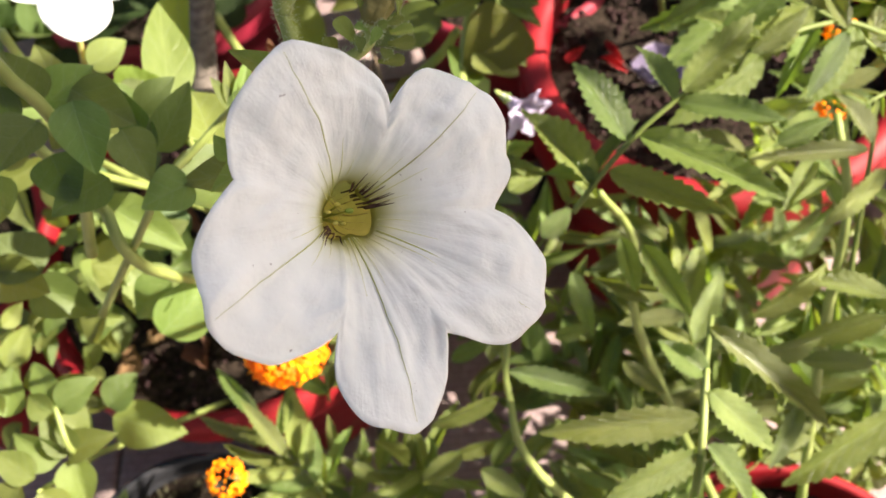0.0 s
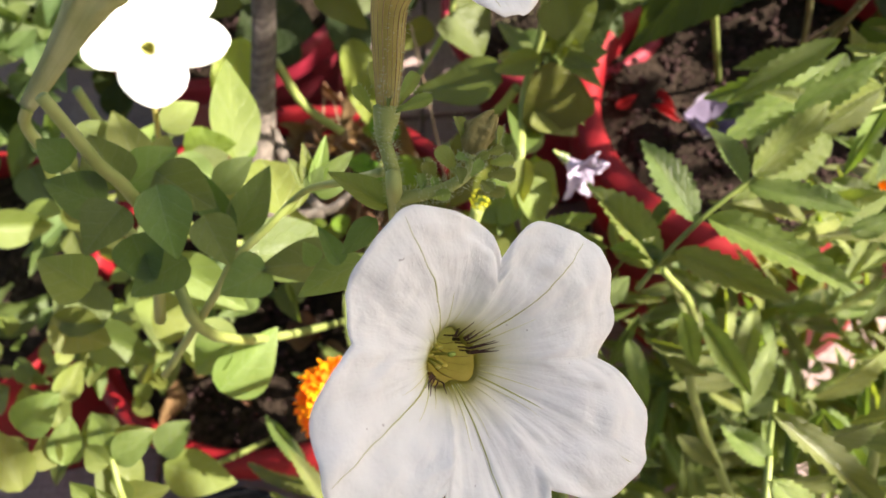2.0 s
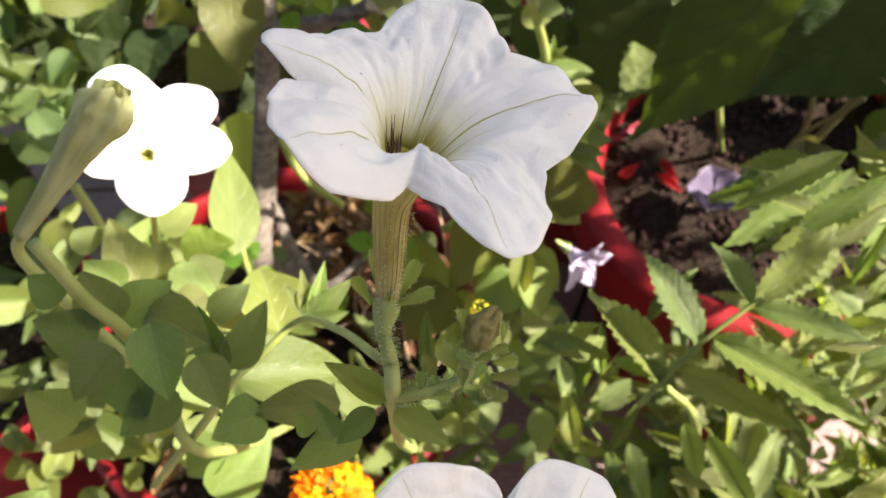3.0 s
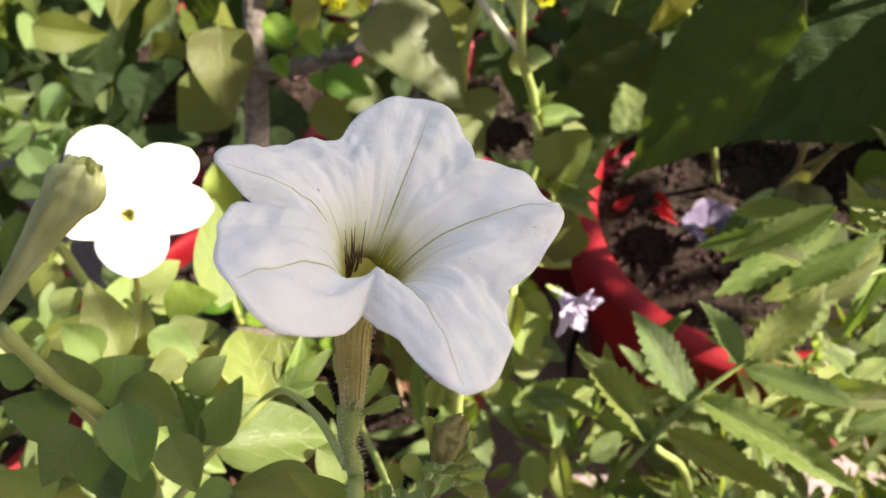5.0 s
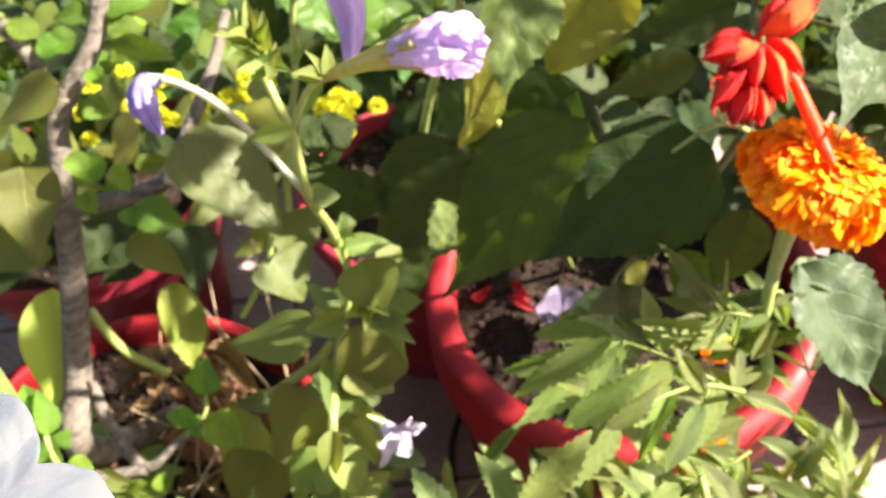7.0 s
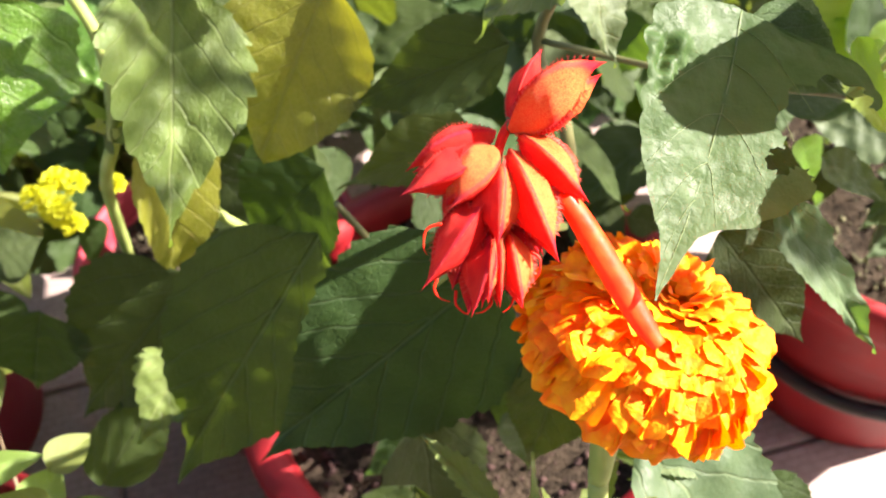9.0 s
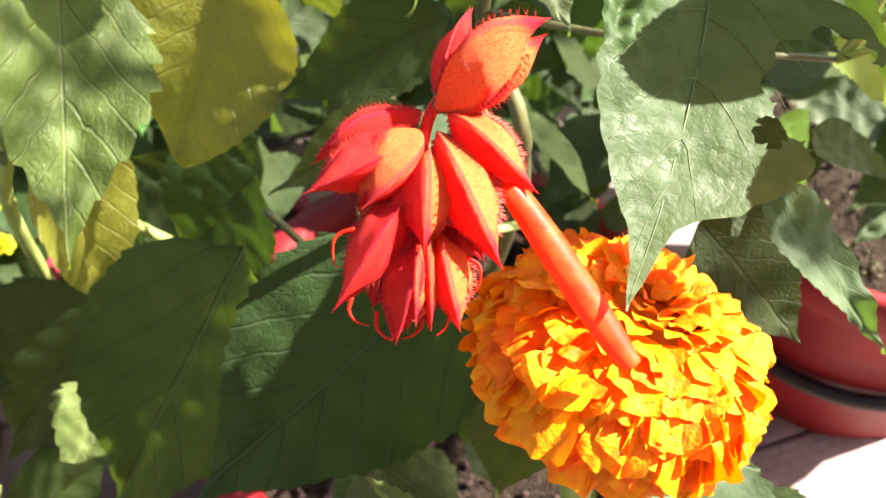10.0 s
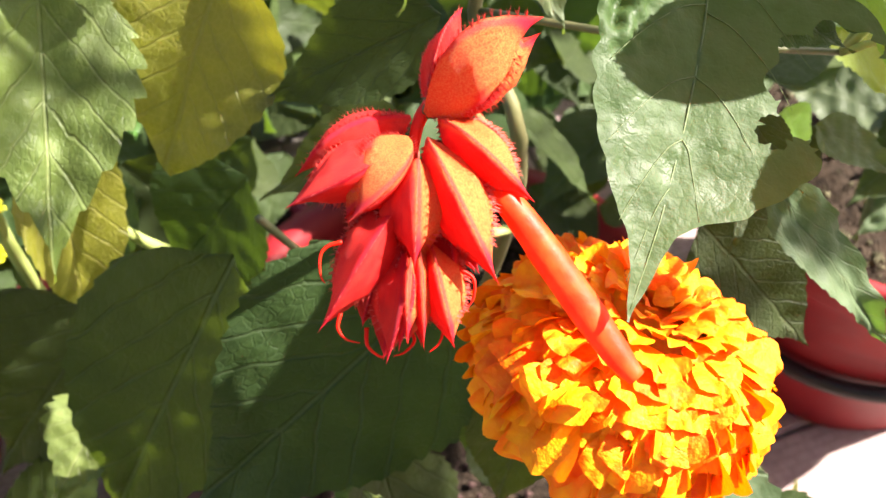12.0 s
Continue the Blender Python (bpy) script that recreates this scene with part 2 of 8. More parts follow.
def petal_material(name, size):
    k = Nodes(name)
    co = k.coord()
    sep = k.n("SeparateXYZ")
    k.link(co, sep.inputs[0])
    flat = k.n("CombineXYZ")
    k.link(sep.outputs[0], flat.inputs[0])
    k.link(sep.outputs[1], flat.inputs[1])
    ln = k.n("VectorMath")
    ln.operation = "LENGTH"
    k.link(flat.outputs[0], ln.inputs[0])
    r = ln.outputs["Value"]
    ang = k.math("ARCTAN2", sep.outputs[1], sep.outputs[0])
    pol = k.n("CombineXYZ")
    k.link(k.math("MULTIPLY", ang, 9.0), pol.inputs[0])
    k.link(k.math("MULTIPLY", r, 60.0), pol.inputs[1])
    streak = k.noise(2.0, 4.0, 0.6, pol.outputs[0], 0.4)
    base = k.mix(k.ramp(k.noise(90.0, 4.0), 0.3, 0.7), (0.872, 0.89, 0.882), (0.932, 0.95, 0.942))
    tint = k.math("MULTIPLY", k.ramp(r, 0.0035 * size, 0.0125 * size, 1.0, 0.0), k.ramp(streak, 0.25, 0.75, 0.55, 1.0))
    col = k.mix(k.math("MULTIPLY", tint, 0.6), base, (0.80, 0.78, 0.42))
    col = k.mix(k.ramp(r, 0.0042 * size, 0.0078 * size, 1.0, 0.0), col, (0.46, 0.44, 0.09))
    spots = k.ramp(k.noise(800.0, 1.0), 0.785, 0.81)
    col = k.mix(k.math("MULTIPLY", spots, 0.6), col, (0.25, 0.2, 0.22))
    k.link(col, k.b.inputs["Base Color"])
    k.b.inputs["Roughness"].default_value = 0.55
    k.b.inputs["Specular IOR Level"].default_value = 0.3
    crepe = k.math("MULTIPLY_ADD", streak, 0.25, k.math("MULTIPLY", k.noise(110.0, 4.0, 0.55), 1.0))
    k.bump(k.math("MULTIPLY_ADD", k.noise(380.0, 3.0, 0.6), 0.35, crepe), 0.62, 0.0016)
    k.translucent(col, 0.40)
    return k.m


M_WHITE = petal_material("white_petal", 1.0)
M_WHITE_SMALL = petal_material("white_petal_narrow_throat", 0.45)


def pot_material(name, a, b):
    k = Nodes(name)
    p = k.world()
    f = k.noise(9.0, 5.0, 0.6, p)
    col = k.mix(k.ramp(f, 0.35, 0.7), a, b)
    dust = k.ramp(k.noise(34.0, 6.0, 0.7, p), 0.60, 0.74)
    col = k.mix(k.math("MULTIPLY", dust, 0.16), col, (0.36, 0.20, 0.15))
    pits = k.ramp(k.noise(210.0, 2.0, 0.5, p), 0.70, 0.76)
    col = k.mix(k.math("MULTIPLY", pits, 0.5), col, (0.10, 0.015, 0.015))
    k.link(col, k.b.inputs["Base Color"])
    k.link(k.ramp(f, 0.3, 0.7, 0.48, 0.66), k.b.inputs["Roughness"])
    k.b.inputs["Specular IOR Level"].default_value = 0.3
    k.bump(k.math("MULTIPLY_ADD", k.noise(60.0, 5.0, 0.6, p), 0.6, k.math("MULTIPLY", pits, -0.5)), 0.3, 0.002)
    return k.m


M_POT = pot_material("red_painted_clay", (0.18, 0.005, 0.009), (0.28, 0.011, 0.016))
M_POT_PINK = pot_material("faded_red_clay", (0.24, 0.016, 0.034), (0.34, 0.040, 0.060))
M_POT_DARK = plain_material("black_plastic", (0.02, 0.02, 0.024), (0.05, 0.05, 0.055), 40.0, 0.5)
M_RUBBER = plain_material("black_rubber", (0.008, 0.008, 0.009), (0.02, 0.02, 0.02), 60.0, 0.45)
M_BLUE = plain_material("blue_plastic", (0.01, 0.07, 0.30), (0.02, 0.12, 0.42), 60.0, 0.4)
M_SOIL = plain_material("soil", (0.012, 0.008, 0.006), (0.062, 0.044, 0.032), 170.0, 0.95, bump=1.0, dist=0.006, spec=0.1)
M_CLOD = plain_material("clod", (0.028, 0.020, 0.015), (0.12, 0.088, 0.066), 260.0, 0.95, bump=0.8, dist=0.002, spec=0.1, vary=0.35)


def paving_material():
    k = Nodes("paving_tile")
    p = k.world()
    f = k.math("MULTIPLY_ADD", k.noise(7.0, 5.0, 0.6, p), 0.7, k.math("MULTIPLY", k.noise(120.0, 4.0, 0.6, p), 0.4))
    col = k.mix(k.ramp(f, 0.35, 0.8), (0.24, 0.165, 0.165), (0.42, 0.32, 0.30))
    grid = k.n("TexBrick", Scale=26.0)
    for key, v in (("Color1", (1, 1, 1, 1)), ("Color2", (0.86, 0.86, 0.86, 1)), ("Mortar", (0.72, 0.70, 0.70, 1)), ("Mortar Size", 0.03)):
        grid.inputs[key].default_value = v
    k.link(p, grid.inputs["Vector"])
    col = k.mix(0.75, col, grid.outputs["Color"], "MULTIPLY")
    k.link(k.vary(col, 0.005, 0.08), k.b.inputs["Base Color"])
    k.link(k.ramp(f, 0.3, 0.8, 0.55, 0.8), k.b.inputs["Roughness"])
    k.bump(k.math("MULTIPLY_ADD", grid.outputs["Fac"], -1.0, k.noise(200.0, 4.0, 0.6, p)), 0.5, 0.003)
    return k.m


M_PAVE = paving_material()
M_GROUT = plain_material("grout", (0.10, 0.085, 0.08), (0.17, 0.15, 0.14), 60.0, 0.9)
M_PLASTER = plain_material("plaster", (0.55, 0.51, 0.45), (0.66, 0.62, 0.56), 12.0, 0.85)
M_BEAM = plain_material("timber", (0.16, 0.10, 0.06), (0.27, 0.18, 0.11), 20.0, 0.7)
M_GRASS = plain_material("grass", (0.060, 0.086, 0.012), (0.160, 0.180, 0.032), 30.0, 0.6, 0.35, (0.24, 0.32, 0.03))


# ---- geometry helpers ----
def thing(name, loc, label, category, group="", kind=""):
    ob = new(name)
    ob.location = loc
    ob.empty_display_size = 0.02
    return tagged(ob, label, category, group, kind)


def wloc(ob):
    v = Vector(ob.matrix_basis.translation)
    while ob.parent:
        ob = ob.parent
        v = v + Vector(ob.matrix_basis.translation)
    return v


def mesh_of(name, verts, faces, material, smooth=True):
    me = bpy.data.meshes.new(name)
    me.from_pydata([tuple(v) for v in verts], [], faces)
    me.materials.append(material)
    for p in me.polygons:
        p.use_smooth = smooth
    me.update()
    return me


def place(name, me, parent, m=None, label=""):
    """Links a mesh under a parent at the world pose m; parents only ever carry a shift."""
    ob = new(name, me)
    m = m or Matrix.Identity(4)
    if parent:
        ob.parent = parent
        m = Matrix.Translation(-wloc(parent)) @ m
    ob.matrix_basis = m
    return tagged(ob, label)


def smooth_line(pts, steps=6):
    pts = [Vector(p) for p in pts]
    ext = [pts[0] * 2 - pts[1], *pts, pts[-1] * 2 - pts[-2]]
    out = []
    for i in range(1, len(ext) - 2):
        a, b, c, d = ext[i - 1:i + 3]
        for s in range(steps):
            u = s / steps
            out.append(0.5 * ((2 * b) + (c - a) * u + (2 * a - 5 * b + 4 * c - d) * u * u + (3 * b - a - 3 * c + d) * u ** 3))
    out.append(pts[-1])
    return out


def tube_data(pts, radii, sides=8, steps=6, flat=1.0):
    line = smooth_line(pts, steps) if len(pts) > 2 or steps > 1 else [Vector(p) for p in pts]
    n = len(line)
    rs = np.interp(np.linspace(0, 1, n), np.linspace(0, 1, len(radii)), radii)
    verts, faces = [], []
    side = Vector((1, 0, 0))
    for i, p in enumerate(line):
        d = (line[min(i + 1, n - 1)] - line[max(i - 1, 0)]).normalized()
        side = side - d * side.dot(d)
        if side.length < 1e-6:
            side = d.orthogonal()
        side.normalize()
        other = d.cross(side)
        for k in range(sides):
            a = 2 * math.pi * k / sides
            verts.append(p + (side * math.cos(a) + other * math.sin(a) * flat) * float(rs[i]))
    for i in range(n - 1):
        for k in range(sides):
            k2 = (k + 1) % sides
            faces.append((i * sides + k, i * sides + k2, (i + 1) * sides + k2, (i + 1) * sides + k))
    faces.append(tuple(range(sides))[::-1])
    faces.append(tuple((n - 1) * sides + k for k in range(sides)))
    return verts, faces


def stem(parent, pts, r0, r1, material=None, name="stem", sides=8, label="", steps=6):
    """A tapered round stem through world points."""
    o = wloc(parent)
    v, f = tube_data([Vector(p) - o for p in pts], (r0, r1), sides, steps)
    ob = new(name, mesh_of(name, v, f, material or M_STEM))
    ob.parent = parent
    return tagged(ob, label)


def hairs(parent, pts, radius, count, length, seed, material=None):
    """Fine standing hairs along a line, as one mesh."""
    rng = random.Random(seed)
    line = smooth_line(pts, 8)
    o = wloc(parent)
    verts, faces = [], []
    for _ in range(count):
        i = rng.randrange(len(line) - 1)
        p = line[i].lerp(line[i + 1], rng.random())
        d = (line[i + 1] - line[i]).normalized()
        q = Vector((rng.gauss(0, 1), rng.gauss(0, 1), rng.gauss(0, 1)))
        q = (q - d * q.dot(d)).normalized()
        side = d.cross(q).normalized()
        r = radius if not callable(radius) else radius(i / len(line))
        a = p + q * r * 0.9 - o
        tip = a + (q + d * rng.uniform(-0.2, 0.4)) * length * rng.uniform(0.6, 1.1)
        w = 0.00005
        b = len(verts)
        verts += [a + side * w, a - side * w + d * w, a - side * w - d * w, tip]
        faces += [(b, b + 1, b + 3), (b + 1, b + 2, b + 3), (b + 2, b, b + 3)]
    ob = new("hair", mesh_of("hair", verts, faces, material or M_HAIR))
    ob.parent = parent
    return tagged(ob, "fine pale plant hairs", kind="stuff")


def fuzz(parent, leaves, count, length, seed):
    """Standing hairs round the rims of small leaves, given as (base, tip, width), as one mesh."""
    rng = random.Random(seed)
    o = wloc(parent)
    verts, faces = [], []
    for base, tip, width in leaves:
        m = leaf_pose(base, tip, width * 0.9, 8)
        for _ in range(count):
            y = rng.uniform(0.15, 1.0)
            x = rng.choice((-0.5, 0.5)) * profile("spoon", min(y, 0.97))
            p = m @ Vector((x, y, 0.05)) - o
            out = ((m.to_3x3() @ Vector((x * 2.0, y - 0.55, rng.uniform(-0.3, 0.5)))).normalized() + Vector((rng.gauss(0, 0.25), rng.gauss(0, 0.25), rng.gauss(0, 0.25)))).normalized()
            q = out.orthogonal().normalized() * 0.000045
            r = out.cross(q)
            b = len(verts)
            verts += [p + q, p - q + r, p - q - r, p + out * length * rng.uniform(0.5, 1.1)]
            faces += [(b, b + 1, b + 3), (b + 1, b + 2, b + 3), (b + 2, b, b + 3)]
    ob = new("hair", mesh_of("hair", verts, faces, M_HAIR))
    ob.parent = parent
    return tagged(ob, "fine pale hairs on leaf rims", kind="stuff")


def profile(shape, y):
    if shape == "ovate":
        return (math.sin(math.pi * min(1, y ** 0.72)) ** 0.85) * (1 - 0.12 * y)
    if shape == "broad":
        return min(1.0, 1.12 * (math.sin(math.pi * min(1.0, y ** 0.55)) ** 0.8) * (1 - 0.25 * y)) if y < 0.99 else 0.0
    if shape == "acuminate":
        t = min(1.0, max(0.0, (y - 0.55) / 0.42))
        return min(1.0, 1.14 * (math.sin(math.pi * min(1.0, y ** 0.60)) ** 0.75)) * (1 - 0.62 * t * t * (3 - 2 * t)) if y < 0.995 else 0.0
    if shape == "deltoid":
        return float(np.interp(y, (0, 0.05, 0.14, 0.27, 0.42, 0.58, 0.74, 0.86, 0.93, 1.0), (0.03, 0.55, 0.88, 1.0, 0.92, 0.68, 0.34, 0.115, 0.045, 0.0)))
    if shape == "lance":
        return min(1.0, 2.02 * y ** 0.62 * (1 - y) ** 0.92) if 0 < y < 1 else 0.0
    if shape == "spoon":
        return float(np.interp(y, (0, 0.15, 0.35, 0.55, 0.72, 0.85, 0.93, 0.97, 1), (0.30, 0.36, 0.58, 0.86, 1.0, 0.95, 0.76, 0.54, 0.12)))
    return math.sin(math.pi * y) ** 0.9


def leaf_mesh(name, material, shape="ovate", rows=16, cols=4, teeth=0, bite=0.0, curl=0.15, cup=0.12, wave=0.03, pucker=0.0, seed=1, bite_at=None):
    """A leaf of unit length along y and unit width along x, with toothed edges, a folded midrib and curling blade."""
    rng = random.Random(seed)
    rows = max(rows, teeth * 3) if teeth else rows
    ph, ph2 = rng.uniform(0, 6), rng.uniform(0, 6)
    verts, faces = [], []
    w = 2 * cols + 1
    for i in range(rows + 1):
        y = i / rows
        half = 0.5 * max(profile(shape, y), 0.004)
        for j in range(-cols, cols + 1):
            u = j / cols
            tooth = 0.0
            if teeth and abs(j) == cols:
                fr = (y * teeth) % 1.0
                tooth = bite * (fr if fr < 0.8 else (1 - fr) * 4) * (1 if y < 0.97 else 0)
            x = u * half * (1 + tooth)
            yy = y + (tooth * 0.10 * (1 if shape != "lance" else 0.6) if teeth else 0) + abs(u) * 0.0
            z = -curl * y * y + cup * abs(u) * half * 1.6
            z += wave * math.sin(y * 9 + ph + (2.2 if u > 0 else 0)) * abs(u) ** 1.5
            z += pucker * noise.noise(Vector((x * 7 + ph2, y * 9, seed)))
            x += 0.04 * math.sin(y * 3 + ph) * y
            if bite_at and math.hypot(x - bite_at[0], y - bite_at[1]) < bite_at[2]:
                x = bite_at[0] - math.copysign(bite_at[2], bite_at[0]) * math.sqrt(max(0, 1 - ((y - bite_at[1]) / bite_at[2]) ** 2)) if abs(x) > abs(bite_at[0]) - bite_at[2] else x
            verts.append((x, yy, z))
    for i in range(rows):
        for j in range(w - 1):
            a = i * w + j
            faces.append((a, a + 1, a + w + 1, a + w))
    return mesh_of(name, verts, faces, material)


def family(name, material, count=3, **kw):
    base = dict(kw)
    out = []
    for i in range(count):
        kw = dict(base)
        kw["curl"] = base.get("curl", 0.15) * (0.4 + 0.6 * i)
        kw["cup"] = base.get("cup", 0.12) * (0.6 + 0.4 * i)
        out.append(leaf_mesh(name, material, seed=i * 7 + len(name), **kw))
    return out


L_SALVIA = family("leaf", M_SALVIA, shape="deltoid", teeth=18, bite=0.07, cols=5, curl=0.12, cup=0.10, wave=0.03, pucker=0.025)
L_SALVIA_PALE = family("leaf", M_SALVIA_PALE, shape="deltoid", teeth=16, bite=0.08, cols=5, curl=0.16, cup=0.14, wave=0.05, pucker=0.06)
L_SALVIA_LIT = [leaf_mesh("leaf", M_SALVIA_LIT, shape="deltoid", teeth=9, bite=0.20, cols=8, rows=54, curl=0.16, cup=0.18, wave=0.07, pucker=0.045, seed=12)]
L_YELLOWING = family("leaf", M_YELLOWING, shape="ovate", teeth=12, bite=0.06, cols=4, curl=0.2, cup=0.16, wave=0.05, pucker=0.03)
L_PET = family("leaf", M_PETLEAF, 4, shape="ovate", rows=14, cols=3, curl=0.16, cup=0.18, wave=0.02)
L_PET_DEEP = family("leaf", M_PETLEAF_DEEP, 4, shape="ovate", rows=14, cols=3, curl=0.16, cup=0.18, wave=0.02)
M_SPOON = leaf_material("young_petunia_leaf", (0.12, 0.18, 0.040), (0.20, 0.27, 0.08), (0.26, 0.32, 0.13), (0.34, 0.44, 0.06), laterals=4, relief=0.45, amount=0.36, rough=0.5)
L_SPOON = family("leaf", M_SPOON, 3, shape="spoon", rows=28, cols=3, curl=0.15, cup=0.2, wave=0.02)
L_MARI = family("leaflet", M_MARILEAF, 4, shape="lance", teeth=11, bite=0.40, cols=3, curl=0.14, cup=0.22, wave=0.03)
L_SHRUB = family("leaf", M_SHRUB, 3, shape="ovate", teeth=7, bite=0.16, cols=3, curl=0.2, cup=0.2, wave=0.04, pucker=0.02)
L_OVATE = family("leaf", M_OVATE, 3, shape="broad", rows=16, cols=4, curl=0.12, cup=0.10, wave=0.03)
L_GLOSS = family("leaf", M_SHRUB_DEEP, shape="acuminate", teeth=10, bite=0.08, cols=5, curl=0.2, cup=0.16, wave=0.05, pucker=0.06)
L_LIME = family("leaf", M_LIME, shape="broad", teeth=10, bite=0.12, cols=5, curl=0.15, cup=0.12, wave=0.05, pucker=0.03)
L_YOVATE = family("leaf", M_YOVATE, shape="ovate", rows=16, cols=4, curl=0.1, cup=0.3, wave=0.03)
L_DRY = family("leaf", M_DRY, 3, shape="ovate", rows=12, cols=3, curl=0.5, cup=0.6, wave=0.14, pucker=0.10)

FACE = Vector((0.26, -0.42, 0.87))


def leaf_pose(base, tip, width, twist=0.0, face=FACE):
    base, tip = Vector(base), Vector(tip)
    y = tip - base
    ln = y.length
    y.normalize()
    z = Vector(face) - y * Vector(face).dot(y)
    if z.length < 1e-4:
        z = y.orthogonal()
    z.normalize()
    z = Matrix.Rotation(radians(twist), 3, y) @ z
    x = y.cross(z)
    m = Matrix((x * width, y * ln, z * (ln + width) * 0.5)).transposed().to_4x4()
    m.translation = base
    return m


PICK = random.Random(5)


def leaf(parent, meshes, base, tip, width, twist=0.0, stalk=None, name="leaf", label="", pick=None):
    """One leaf blade from its base to its tip; stalk: the world point that its petiole comes from."""
    me = meshes[PICK.randrange(len(meshes)) if pick is None else pick]
    ob = place(name, me, parent, leaf_pose(base, tip, width, twist), label)
    if stalk:
        b = Vector(base)
        mid = (Vector(stalk) + b) / 2 + Vector((0, 0, 0.004))
        stem(parent, [stalk, mid, b.lerp(Vector(tip), 0.08)], 0.0012, 0.0008, name="petiole", sides=6, steps=4)
    return ob


def pinnate(plant, base, tip, pairs, length, width, twist=0.0, bow=0.01, spread=48, start=0.12, seed=0):
    """A feathered marigold leaf: a rachis with toothed leaflets, a terminal one at its end."""
    rng = random.Random(seed)
    base, tip = Vector(base), Vector(tip)
    axis = (tip - base)
    y = axis.normalized()
    z = (FACE - y * FACE.dot(y)).normalized()
    z = Matrix.Rotation(radians(twist), 3, y) @ z
    x = y.cross(z)
    mid = base.lerp(tip, 0.5) + z * bow
    rachis = stem(plant, [base, mid, tip], 0.0010, 0.0005, M_RACHIS, "rachis", 6)
    line = smooth_line([base, mid, tip], 12)
    for i in range(pairs):
        u = start + (0.93 - start) * i / max(1, pairs - 0.4)
        p = line[min(len(line) - 1, int(u * (len(line) - 1)))]
        grow = 0.75 + 0.5 * math.sin(math.pi * (0.25 + 0.55 * u))
        for s in (-1, 1):
            a = radians(spread * rng.uniform(0.65, 1.35))
            d = (y * math.cos(a) + x * s * math.sin(a) + z * rng.uniform(-0.5, 0.25)).normalized()
            ln = length * grow * rng.uniform(0.65, 1.2)
            place("leaflet", L_MARI[rng.randrange(4)], rachis, leaf_pose(p, p + d * ln, width * ln / length * rng.uniform(0.85, 1.25), rng.uniform(-50, 50), z))
    d = (y + z * rng.uniform(-0.2, 0.1)).normalized()
    place("leaflet", L_MARI[rng.randrange(4)], rachis, leaf_pose(tip, tip + d * length * 1.1, width * 1.1, rng.uniform(-15, 15), z))
    return rachis


def basis(normal):
    z = Vector(normal).normalized()
    x = Vector((1, 0, 0)) - z * z.x
    x.normalize()
    return x, z.cross(x), z


